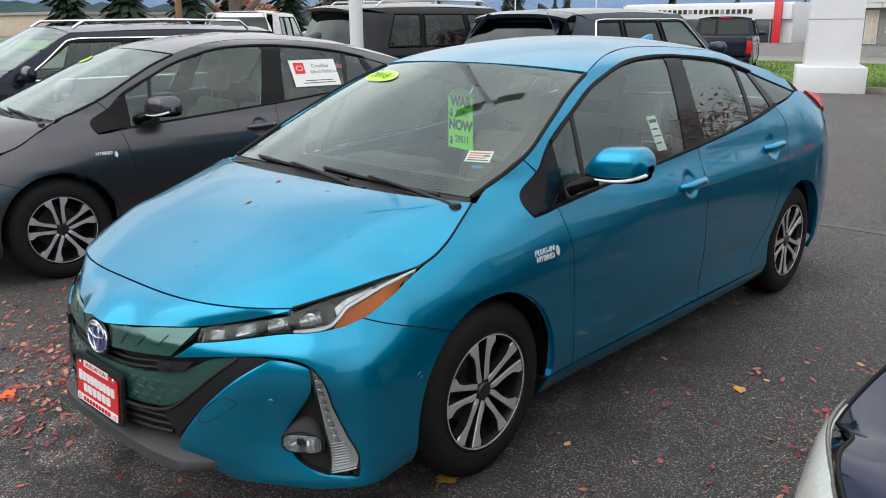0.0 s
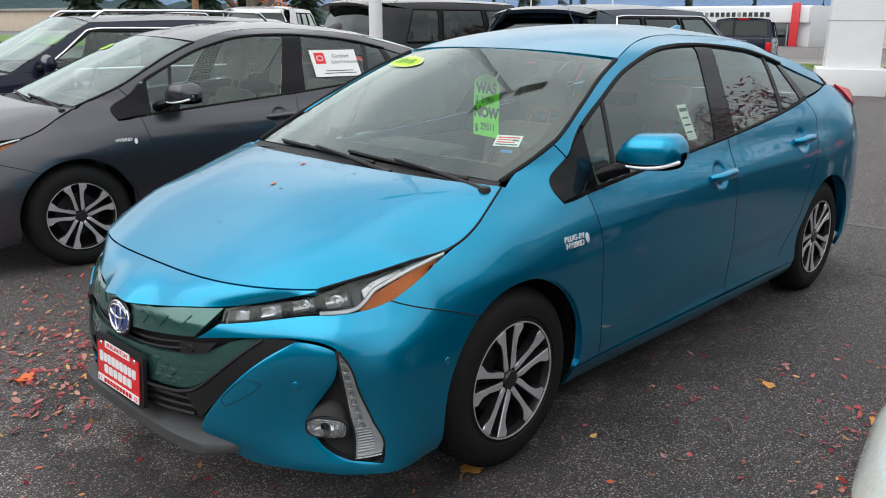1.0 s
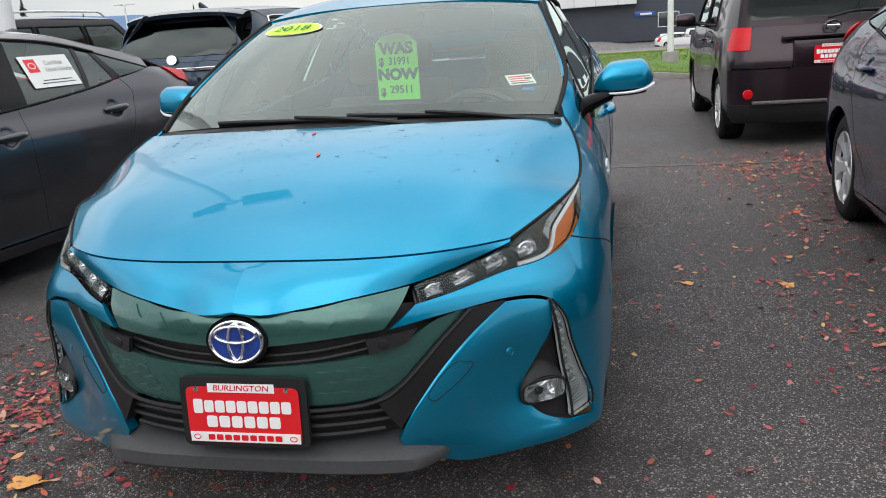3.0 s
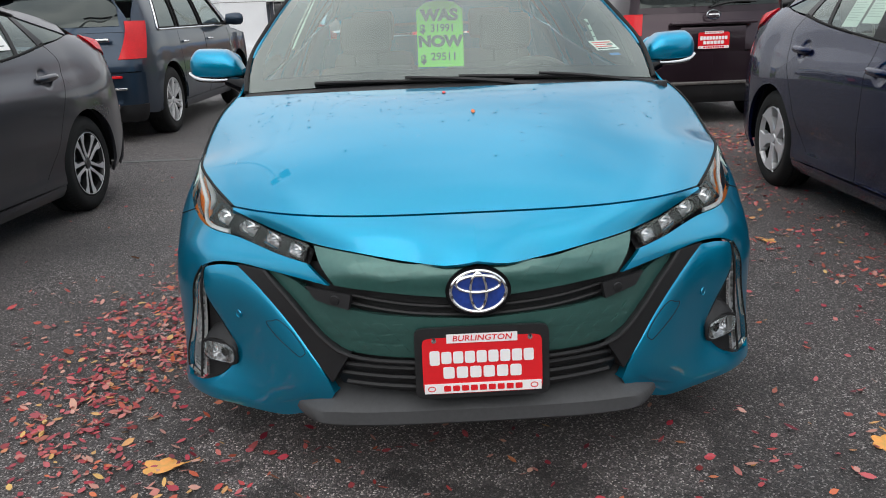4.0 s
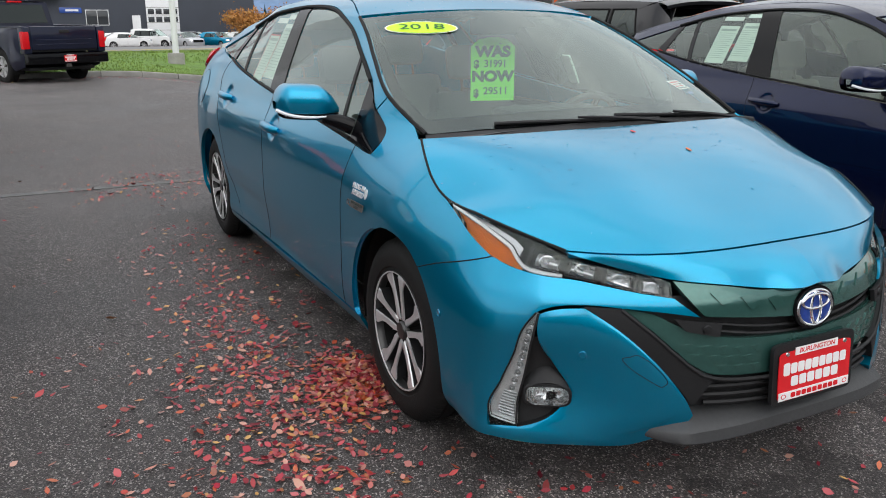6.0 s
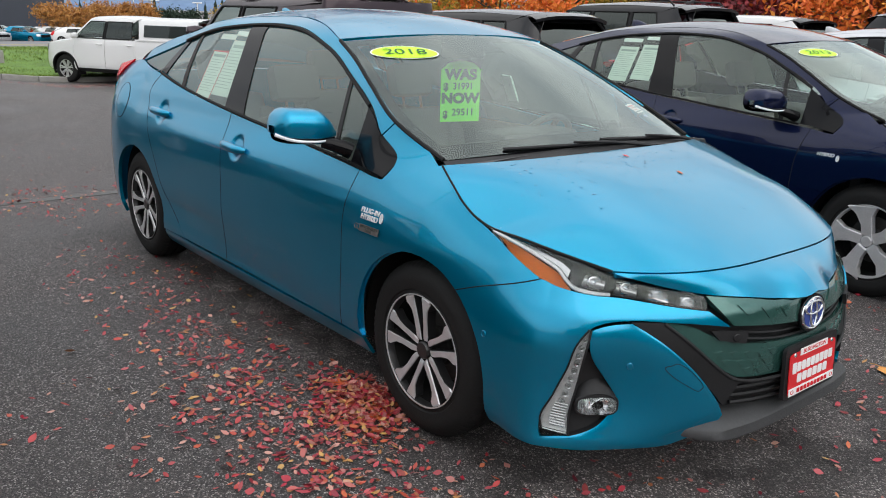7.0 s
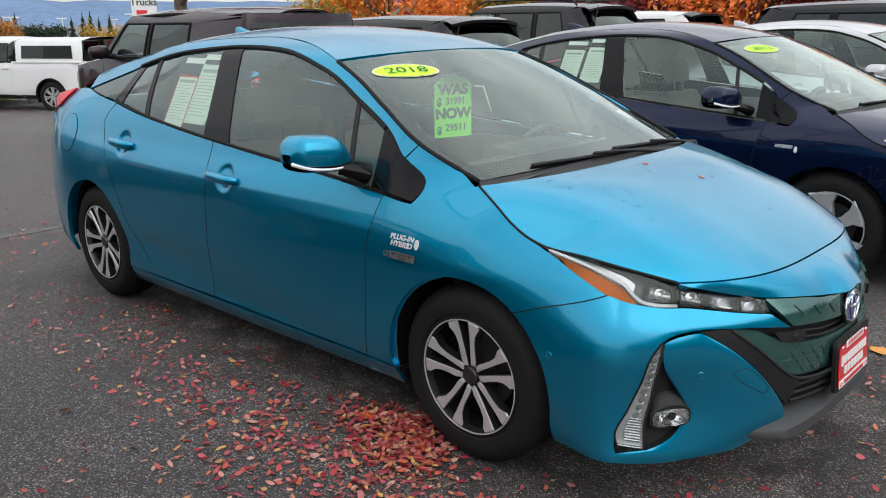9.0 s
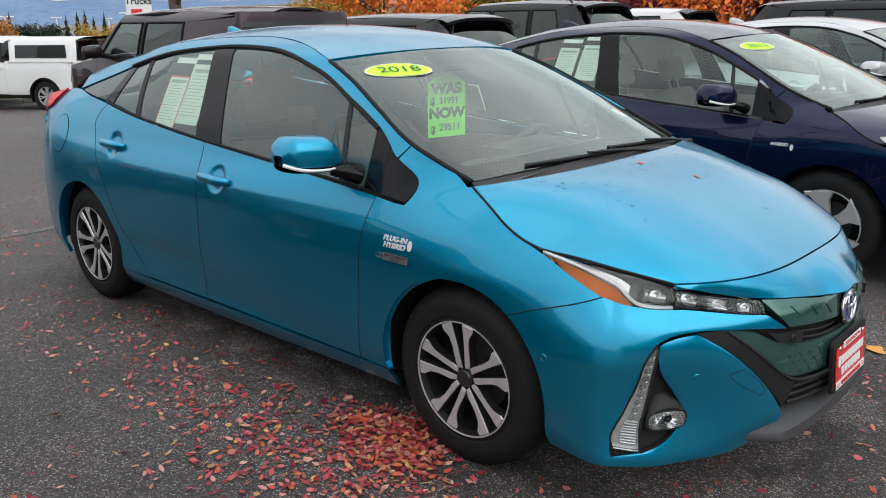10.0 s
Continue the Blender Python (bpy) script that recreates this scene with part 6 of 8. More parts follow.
    we[:, 1] -= .02
    wm = curve([(ws[0] + .20, 0, hood[1] + .06), ((ws[0] + ws[1]) / 2 + .10, 0, (hood[1] + .06 + roof) / 2), (ws[1] + .06, 0, roof - .02)], 16)
    o = part("windscreen", Geo().grid(arched(we, wm, 19, 2.6)), WIND, car)
    o.visible_shadow = False
    roof_x = [ws[1], (ws[1] + top_end) / 2, top_end]
    re_ = S.p(*X(*[(x, roof - .055) for x in roof_x]).T)
    re_[:, 2] = [roof - .07, roof - .045, roof - .075]
    rm = [(ws[1] + .05, 0, roof - .015), (roof_x[1], 0, roof + .015), (top_end - .03, 0, roof - .02)]
    rf = part("roof", panel(arched(curve(re_, 22), curve(rm, 22), 21, 3.0), lip=.02, out=(0, 0, 1)), coat, car)
    part("headlining", Geo().grid(arched(curve(re_, 8), curve(rm, 8), 9, 3.0) - np.array([0, 0, .04])), LINER, car)
    # side panes: (x0 low, x1 low, x0 top, x1 top)
    zt = roof - .155
    for (x0, x1, t0, t1) in panes:
        g = panel(S.patch(X((x0, belt + .025), (x1, belt + .025)), X((t0, zt), (t1, zt)), None, None, 14, 10), lip=.004, offset=-.006)
        gm = SIDE_GLASS if t0 > -.35 else glass_m
        for o in both("side_window", g, gm, car):
            o.visible_shadow = False
        pp = S.p(*np.vstack([curve(X((x0, belt + .025), (x1, belt + .025)), 10), curve(X((x1, belt + .025), (t1, zt)), 10), curve(X((t1, zt), (t0, zt)), 10), curve(X((t0, zt), (x0, belt + .025)), 10)]).T)
        both("window_seal", Geo().tube(pp, .012, 5), SEAL, car)
    if panes:
        x_f, x_ft = panes[0][1], panes[0][3]
        x_r, x_rt = panes[-1][0], panes[-1][2]
        # pillars between panes and above them
        for k in range(len(panes) - 1):
            b0, b1, c0, c1 = panes[k + 1][1], panes[k][0], panes[k + 1][3], panes[k][2]
            both("pillar", panel(S.patch(X((b0, belt), (b1, belt)), X((c0, zt), (c1, zt)), None, None, 4, 10), lip=.004, offset=-.002), GLOSS_BLACK, car)
        both("roof_rail_panel", panel(S.patch(X((x_rt - .06, zt), ((x_rt + x_ft) / 2, zt + .002), (x_ft + .03, zt)), X((top_end, roof - .075), (roof_x[1], roof - .05), (ws[1], roof - .068)), None, None, 24, 5), lip=.01), coat, car)
        both("front_pillar", panel(S.patch(X((x_f, belt), (x_ft + .01, zt)), X((ws[0] + .09, hood[1] + .01), (ws[1] + .01, roof - .07)), None, None, 12, 5), lip=.01), coat, car)
        if bed is None:
            both("rear_pillar", panel(S.patch(X((bel_end - .07, belt - .004), (x_r, belt)), X((top_end - .06, roof - .08), (x_rt, zt)), None, None, 8, 12), lip=.01, offset=-.002), coat, car)
        if chrome_line:
            pp = S.p(*np.vstack([curve(X((x_f + .02, belt + .012), ((x_f + x_ft) / 2 + .03, (belt + zt) / 2), (x_ft + .03, zt + .012), (x_ft - .1, zt + .028), (x_rt + .1, zt + .026), (x_rt - .03, zt + .01), (x_r - .05, belt + .03), (x_r - .02, belt + .008), (x_f, belt + .008)), 90, False)]).T)
            both("window_chrome", Geo().tube(pp + np.array([0, .004, 0]), .012, 6), CHROME, car)
    if rails:
        zr = roof + .04
        for s in (1, -1):
            y = (W - tum - .10) * s
            part("roof_bar", Geo().tube(curve([(rails[0], y, roof - .03), (rails[0] - .1, y, zr), ((rails[0] + rails[1]) / 2, y, zr + .012), (rails[1] + .1, y, zr - .005), (rails[1], y, roof - .05)], 30, False), .015, 8), CHROME if chrome_line else rails[2], car)
    if fin:
        rows = [[(top_end + .25 + k, w * math.cos(q), roof + .0 + h * math.sin(q)) for q in np.linspace(0, math.pi, 7)] for k, w, h in ((-.09, .01, .06), (-.05, .02, .065), (.03, .024, .035), (.10, .004, .005))]
        part("antenna_fin", loft(rows), coat, rf)
    tail(car, S, dict(W=W, xr=xr, belt=belt, roof=roof, sill=sill, coat=coat, bed=bed, tail_coat=tail_coat, glass_m=glass_m, spoiler=spoiler, top_end=top_end, tum=tum,
                      bel_end=bel_end, canopy=canopy, lamp=lamp, plate_on=plate_on))
    # underside, wheels, cabin
    part("floor_pan", Geo().box((xr + .25, -W * .8, sill - .10), (xf - .25, W * .8, sill - .02), .03), TRIM, car)
    for cx in (a, -a):
        rows = []
        for q in np.linspace(-20, 200, 24):
            c, s = math.cos(radians(q)), math.sin(radians(q))
            rows.append([(cx + (R + .02) * c, W - .03, wheel_r + (R + .02) * s), (cx + (R + .03) * c, W - .3, wheel_r + (R + .03) * s), (cx + .1 * c, W - .31, wheel_r + .1 * s)])
        both("wheel_housing", loft(rows), SEAL, car)
    wheel_set(car, [(a, W - .03, 1), (a, -W + .03, -1), (-a, W - .025, 1), (-a, -W + .025, -1)], wheel_r, rim, .23, spoke)
    if panes:
        cab_r = top_end if bed is None else bel_end
        part("dashboard", Geo().box((ws[0] - .25, -W + .14, .75), (ws[0] + .12, W - .14, hood[1] - .01), .05), DASH_M, car)
        for y in (-.4, .4):
            seat_parts(car, ws[1] - .25, y, seat_m, belt - .86)
            if cab_r < -.6:
                seat_parts(car, ws[1] - 1.15, y, seat_m, belt - .86)
        mz = belt + .08
        for s in (1, -1):
            q = Geo().lathe([(.0005, .13), (.07, .11), (.085, 0), (.08, -.08), (.05, -.11), (.0005, -.12)], 16, Matrix.Translation((ws[0] - .22, (W + .12) * s, mz)) @ Matrix.Diagonal((.65, 1, .95, 1)))
            mo = part("door_mirror", q, mirror_m or coat, car)
            part("mirror_arm", Geo().tube([(ws[0] - .18, (W - .06) * s, mz - .05), (ws[0] - .20, (W + .06) * s, mz - .04)], .03, 8), TRIM, mo)
    car.matrix_world = m
    return car


def tail(car, S, c):
    """Rear end of a utility: bumper, gate, lamps, glass, plate, spoiler."""
    W, xr, belt, roof, sill, coat, bed = c["W"], c["xr"], c["belt"], c["roof"], c["sill"], c["coat"], c["bed"]
    tc = c["tail_coat"] or coat
    s0 = float(S.solve(np.array(xr + .21), np.array(.7), 0, .5, 1.0))
    span = np.linspace(s0, 1.0, 26)
    gate_z0 = .72
    top = belt if bed is None else bed
    if bed is None:
        bump = S.p(span[None, :], np.linspace(sill - .05, gate_z0 - .01, 8)[:, None])
        b = part("rear_bumper", two_sides(panel(bump, lip=.01, offset=.02)), coat, car)
        part("bumper_skirt", two_sides(panel(S.p(span[None, :], np.linspace(sill - .06, sill + .10, 4)[:, None]), lip=.01, offset=.028)), TRIM, b)
        gate = S.p(span[None, :], np.linspace(gate_z0, top, 10)[:, None])
        part("tailgate", two_sides(panel(gate, lip=.01)), tc, car)
        # upper tail: body colour frame and dark glass
        up = S.p(span[None, :], np.linspace(top + .004, roof - .06, 12)[:, None])
        part("tailgate_frame", two_sides(panel(up, lip=.006)), tc, car)
        k = max(3, int(len(span) * .22))
        gl = S.p(span[k:][None, :], np.linspace(top + .06, roof - .16, 10)[:, None])
        part("rear_window", two_sides(panel(gl, lip=.004, offset=.006)), c["glass_m"] if c["glass_m"] is not SIDE_GLASS else PRIVACY, car)
        if c["spoiler"]:
            rows = []
            xe = c["top_end"]
            wy = W - c["tum"] - .06
            for w in np.linspace(-1, 1, 15):
                d = .06 * abs(w) ** 3
                rows.append([(xe + .15, wy * w, roof - .02 - .06 * abs(w) ** 3), (xe - .10, wy * w, roof - .02 - .06 * abs(w) ** 3), (xe - .27 + d, wy * w, roof - .06 - .06 * abs(w) ** 3), (xe - .26 + d, wy * w, roof - .10 - .06 * abs(w) ** 3), (xe - .08, wy * w, roof - .12 - .05 * abs(w) ** 3)])
            part("tail_spoiler", loft(rows), c["tail_coat"] or coat, car)
    else:
        gate = S.p(span[None, :], np.linspace(.78, top - .02, 8)[:, None])
        g = Geo().box((xr + .05, -W * .80, .80), (xr + .13, W * .80, top - .01), .02)
        tg = part("tailgate", g, tc, car)
        part("tailgate_handle", Geo().box((xr + .035, -.12, top - .16), (xr + .055, .12, top - .09), .008), TRIM, tg)
        for z in (.90, 1.0):
            part("tailgate_crease", Geo().box((xr + .042, -W * .7, z), (xr + .055, W * .7, z + .03), .01), tc, tg)
        b = part("rear_bumper", Geo().box((xr - .10, -W * .98, .48), (xr + .12, W * .98, .72), .04), GLOSS_BLACK if coat is not WHITE_P else CHROME, car)
        part("tow_hitch", Geo().box((xr - .02, -.06, .40), (xr + .1, .06, .5), .01), STEEL, b)
        bx = c["bel_end"]
        w = Geo()
        w.box((xr + .12, -W * .9, .75), (bx, W * .9, .80), .0)
        part("bed_floor", w, TRIM, car)
        for s in (1, -1):
            part("bed_side", Geo().box((xr + .06, s * (W - .045) - .045, top - .05), (bx + .02, s * (W - .045) + .03, top), .015), coat, car)
            part("corner_post", Geo().box((xr + .04, s * (W - .10) - .10, .72), (xr + .26, s * (W - .10) + .085, top - .02), .03), coat, car)
        # cab back
        cw = W - c["tum"] - .02
        back = Geo().box((bx - .05, -W + .06, .75), (bx, W - .06, belt + .02), .02)
        part("cab_back", back, coat, car)
        q = coons(curve([(bx - .02, -W + .08, belt), (bx - .02, W - .08, belt)], 12), curve([(bx + .02, -cw, roof - .08), (bx + .02, cw, roof - .08)], 12), curve([(bx - .02, -W + .08, belt), (bx + .02, -cw, roof - .08)], 6), curve([(bx - .02, W - .08, belt), (bx + .02, cw, roof - .08)], 6))
        part("cab_frame", panel(q, lip=.02, out=(-1, 0, 0)), coat, car)
        q2 = q.mean((0, 1)) + (q - q.mean((0, 1))) * np.array([1, .84, .74]) - np.array([.01, 0, -.02])
        part("cab_rear_window", panel(q2, lip=.005, out=(-1, 0, 0)), PRIVACY, car)
        part("brake_light", Geo().box((bx - .03, -.18, roof - .085), (bx + .03, .18, roof - .045), .01), TAIL_RED, car)
        if c["canopy"]:
            cz = roof - .02
            rows = []
            for x in np.linspace(bx - .04, xr + .14, 9):
                lean = .10 if x < xr + .3 else 0.0
                rows.append([(x, y * 1.0, z) for y, z in ((-W + .03, top), (-W + .10, cz - .16), (-W + .18, cz - .05), (-W * .5, cz), (0, cz + .01), (W * .5, cz), (W - .18, cz - .05), (W - .10, cz - .16), (W - .03, top))])
            can = part("canopy", loft(rows, flip=True), coat, car, "white fibreglass truck bed canopy")
            part("canopy_door", Geo().box((xr + .10, -W + .10, top), (xr + .16, W - .10, cz - .06), .03), PRIVACY, can)
            for s in (1, -1):
                x0, x1 = bx - .22, xr + .42
                g = coons(curve([(x1, (W - .032) * s, top + .07), (x0, (W - .032) * s, top + .07)], 16), curve([(x1 + .04, (W - .085) * s, cz - .19), (x0, (W - .085) * s, cz - .19)], 16), curve([(x1, (W - .032) * s, top + .07), (x1 + .04, (W - .085) * s, cz - .19)], 6), curve([(x0, (W - .032) * s, top + .07), (x0, (W - .085) * s, cz - .19)], 6))
                part("canopy_window", panel(g, lip=.004, offset=.006, out=(0, s, .2)), PRIVACY, can)
    # lamps
    kind = c["lamp"]
    zb, zt = {"tall": (belt - .26, belt + .10), "wide": (belt - .24, belt - .02), "pickup": (.82, top - .12), "box": (.88, belt + .0)}[kind]
    sv = np.linspace(s0 - (.012 if kind != "pickup" else .004), s0 + (.040 if kind != "wide" else .075), 10)
    lean = np.linspace(0, 1, 10)[:, None] * (.026 if kind == "tall" else 0.0)
    lg = S.p(sv[None, :] - lean, np.linspace(zb, zt, 10)[:, None])
    if kind == "pickup":
        lg2 = Geo().box((xr + .025, W - .155, zb), (xr + .17, W + .004, zt), .03)
    else:
        lg2 = panel(lg, lip=.02, offset=.016)
    for s in (1, -1):
        q = part("tail_lamp", lg2 if s > 0 else lg2.mirror(), TAIL_RED, car, "glossy red tail lamp")
    if c["plate_on"]:
        pz = .82 if bed is None else .60
        px = float(S.p(np.array(1.0), np.array(pz))[0]) - .03 if bed is None else xr - .105
        if bed is None:
            part("plate_recess", Geo().box((px + .012, -.32, pz - .13), (px + .05, .32, pz + .13), .02), coat, car)
        plate(car, (px, 0, pz), (-1, 0, .0))


def trim_bar(car, x, y0, y1, z, h=.025, d=.02, material=None, name="trim_bar"):
    """A bright strip across a tail."""
    part(name, Geo().box((x - d, y0, z - h / 2), (x + d, y1, z + h / 2), .006), material or CHROME, car)

# ---- the setting: lot, verge, road, far buildings, slopes ----
def ease(u):
    u = min(1.0, max(0.0, u))
    return u * u * (3 - 2 * u)


def fall(x, y=0.0):
    """The lot is level round the cars, falls gently beyond them, dips at one corner of the verge and again across the road."""
    dip = .35 * ease((-9 - x) / 9) * ease(y / 4) * (1 - ease((-22.5 - x) / 6)) * (1 - ease((y - 9) / 6))
    return -0.0165 * max(0.0, -7.0 - x) - dip - .55 * ease((-52 - x) / 12) * ease((y + 1) / 5)


def kerb_x(y):
    """Front of the kerb, which bends away round the dip."""
    return -18.4 - 1.9 * ease(y / 4)


def sheet(name, xs, ys, material, dz=0.0, label="", category="ground"):
    g = np.array([[(x, y, fall(x) + dz) for y in ys] for x in xs])
    n = Geo().grid(g)
    return tagged(part(name, n, material), label, category, kind="structure")


far = [-2500, -700, -300, -150, -110, -80, -64, -62, -60, -58, -56, -54, -52, -40, -37, -30, -28.5, -27, -26, -25, -24, -22.5, -20.5, -19, -18, -17, -16, -15, -14, -13, -12, -11, -10, -9, -7, 0, 8, 40, 200, 2500]
gx = np.array([[(x, y, max(-2.6, fall(x, y))) for x in far] for y in (-2500, -400, -100, -30, -10, -1, 0, .5, 1, 1.5, 2, 2.5, 3, 3.5, 4, 9, 10, 11, 12, 13, 14, 15, 30, 100, 400, 2500)])
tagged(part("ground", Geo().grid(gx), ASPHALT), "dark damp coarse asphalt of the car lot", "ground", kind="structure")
GX1 = -36.0
grass_ys = [-90, -60, -30, 0, .5, 1, 1.5, 2, 2.5, 3, 3.5, 4, 9, 10, 11, 12, 13, 14, 15, 30, 60, 90]
vg = Geo().grid(np.array([[(kerb_x(y) - .16 if x is None else x, y, fall(kerb_x(y) if x is None else x, y) + dz) for y in grass_ys] for x, dz in ((None, .10), (-22, .22), (-25, .24), (-28, .26), (GX1 + .2, .14), (GX1, -.02))]))
tagged(part("grass_verge", vg, TURF), "strip of short wet grass behind a kerb", "grass", kind="structure")
kerb = thing("kerb", "weathered concrete kerb along the grass verge", "kerb", kind="structure")
for k in range(44):
    y0 = -44 + 2.0 * k
    for y1 in (y0, y0 + 1.0) if 0 <= y0 < 4 else (y0,):
        y2 = y1 + (1.0 if 0 <= y0 < 4 else 2.0)
        stone = Geo().box((-.16, y1 + .006, -.05), (0, y2 - .006, .135), .02)
        for q in stone.v:
            u = (q[:, 1] - y1) / (y2 - y1)
            q[:, 0] += kerb_x(y1) * (1 - u) + kerb_x(y2) * u
            q[:, 2] += fall(kerb_x(y1), y1) * (1 - u) + fall(kerb_x(y2), y2) * u
        part("kerb_stone", stone, CONCRETE, kerb)
sheet("road", [GX1 - .01, -50.0], [-120, -40, 0, 40, 120], ROAD_M, .012, "pale grey road beyond the grass verge", "road")
lines = Geo()
for x in (-42.9, -43.2):
    lines.box((x - .06, -120, fall(x) + .014), (x + .06, 120, fall(x) + .02))
tagged(part("road_line", lines, mat("yellow_road_line", (.55, .42, .08), rough=.7)), "double yellow line along the road", "road marking", kind="structure")
bay = Geo().box((-3.26, -9.5, .0), (-3.16, 9.5, .0035))
tagged(part("bay_line", bay, WORN_LINE), "worn white line across the ends of the parking bays", "road marking", kind="structure")

# grass blades
def tuft_field(n, seed):
    r = np.random.default_rng(seed)
    x = -18.7 - (r.random(n) ** 1.6) * 16.5
    y = r.uniform(-16, 22, n)
    edge = np.array([kerb_x(q) for q in y]) - .3
    x = np.minimum(x, edge - .4 * r.random(n) ** 2 * (x > edge))
    zz = np.where(x > -22, .10 + .12 * (edge - x) / (edge + 22.01), np.interp(-x, [22, 28, 35.8, 36], [.22, .26, .14, -.02]))
    h, a = r.uniform(.03, .08, n), r.uniform(0, 6.28, n)
    g = Geo()
    V = np.zeros((n, 3, 3))
    base = np.stack([x, y, np.array([fall(q, w) for q, w in zip(x, y)]) + zz - .01], 1)
    d = np.stack([np.cos(a), np.sin(a), 0 * a], 1)
    V[:, 0], V[:, 1] = base - d * .016, base + d * .016
    V[:, 2] = base + np.stack([.05 * np.sin(a), -.05 * np.cos(a), h], 1)
    return g.add(V.reshape(-1, 3), [(3 * i, 3 * i + 1, 3 * i + 2) for i in range(n)])


tagged(part("grass_blades", tuft_field(70000, 3), GRASS_M), "short wet green grass on the verge", "grass", kind="stuff")


# slopes on the horizon, their distance haze painted into the base colour
def ridge(name, dist, a0, a1, base, amp, seed, material, label):
    t = np.linspace(radians(a0), radians(a1), 160)
    h = np.full(160, float(base))
    r = np.random.default_rng(seed)
    for k in range(1, 9):
        h += amp / k * np.sin(t * (2.2 * k) + r.uniform(0, 6.28))
    rows = []
    for f_, w in ((1.0, 0.0), (1.03, .35), (1.08, .7), (1.15, 1.0), (1.4, .6)):
        rows.append([(dist * f_ * math.cos(q), dist * f_ * math.sin(q), -8 + w * (hh + 8) + r.normal(0, 1.2) * (w > .1)) for q, hh in zip(t, h)])
    tagged(part(name, Geo().grid(np.array(rows), flip=True), material), label, "backdrop", kind="structure")


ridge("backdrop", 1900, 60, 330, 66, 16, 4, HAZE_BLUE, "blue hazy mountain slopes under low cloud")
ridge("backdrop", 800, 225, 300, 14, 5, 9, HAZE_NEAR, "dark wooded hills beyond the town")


# far buildings
def facade_openings(parent, x, items):
    for name, y0, y1, z0, z1, material in items:
        w = part(name, Geo().box((x, y0, z0), (x + .10, y1, z1), .02), material, parent)
        fr = Geo()
        for a, b in (((y0 - .08, z0 - .08), (y1 + .08, z0)), ((y0 - .08, z1), (y1 + .08, z1 + .08)), ((y0 - .08, z0), (y0, z1)), ((y1, z0), (y1 + .08, z1)), (((y0 + y1) / 2 - .03, z0), ((y0 + y1) / 2 + .03, z1))):
            fr.box((x, a[0], a[1]), (x + .16, b[0], b[1]), .01)
        part("frame", fr, POST_WHITE, w)


BX = -118.0
zf = fall(BX)
bld = thing("dealership_building", "long dark grey dealership building with a white upper band", "building", Matrix.Identity(4))
part("wall", Geo().box((BX - 20, -20, zf - .3), (BX, 30, 7.2), .05), DARK_WALL, bld)
part("white_band", Geo().box((BX - 20.3, -34, 2.95), (BX + 1.6, 4.5, 6.2), .05), WHITE_WALL, bld, "white metal fascia band")
part("white_wing", Geo().box((BX - 20.4, -34, zf - .3), (BX - .3, -20, 3.0), .05), GREY_WALL, bld)
part("roof", Geo().box((BX - 20.4, -20, 7.2), (BX + .3, 30.3, 7.5), .03), POST_GREY, bld)
for k in range(1, 13):
    part("band_joint", Geo().box((BX + 1.6, -34 + 3 * k - .03, 2.97), (BX + 1.63, -34 + 3 * k + .03, 6.18)), GREY_WALL, bld)
facade_openings(bld, BX, (("window", -16, -12.2, .9, 3.0 - .1, WINDOW_DK), ("window", 7.5, 10.2, -.35, 1.5, WINDOW_DK), ("door", 13.3, 14.2, zf, .8, POST_WHITE), ("window", -19.4, -17.2, .9, 2.85, WINDOW_DK), ("window", -8, -6, .9, 2.6, WINDOW_DK)))
facade_openings(bld, BX - .3, (("window", -33.2, -31.8, zf + .3, 2.6, SHOP_GLOW), ("window", -30.6, -29.2, -.2, 1.6, SHOP_GLOW), ("window", -28.6, -27.2, -.2, 1.6, WINDOW_DK)))
# flat dark panel, its colour standing in for the shade inside an opening
part("opening_shade_panel", Geo().box((BX - .35, -26, zf), (BX - .2, -20.1, 2.6), .02), DARK_WALL, bld)
part("wall_sign", Geo().box((BX, 4.3, 1.15), (BX + .15, 7.0, 1.85), .03), SIGN_BLUE, bld, "blue wall sign with pale lettering bar")
part("sign_bar", Geo().box((BX + .15, 5.0, 1.38), (BX + .18, 6.6, 1.62)), POST_WHITE, bld)
gd = part("garage_door", Geo().box((BX, 15.1, zf), (BX + .12, 19.4, 2.95), .02), WHITE_WALL, bld, "white sectional garage door with a window row")
for z in (-1.1, -.1, .9, 1.9):
    part("door_joint", Geo().box((BX + .12, 15.1, z), (BX + .14, 19.4, z + .06)), GREY_WALL, gd)
for r_ in (.0, 1.05):
    for k in range(4):
        part("pane", Geo().box((BX + .12, 15.3 + 1.03 * k, r_), (BX + .16, 16.1 + 1.03 * k, r_ + .7), .02), WINDOW_DK, gd)
sg = part("sign_plate", Geo().box((BX + 1.62, -33.2, 3.6), (BX + 1.75, -30.0, 4.9), .03), POST_WHITE, bld)
for k in range(6):
    part("sign_bar", Geo().box((BX + 1.75, -33.0 + .5 * k, 3.9), (BX + 1.8, -32.62 + .5 * k, 4.6)), SIGN_RED, sg)

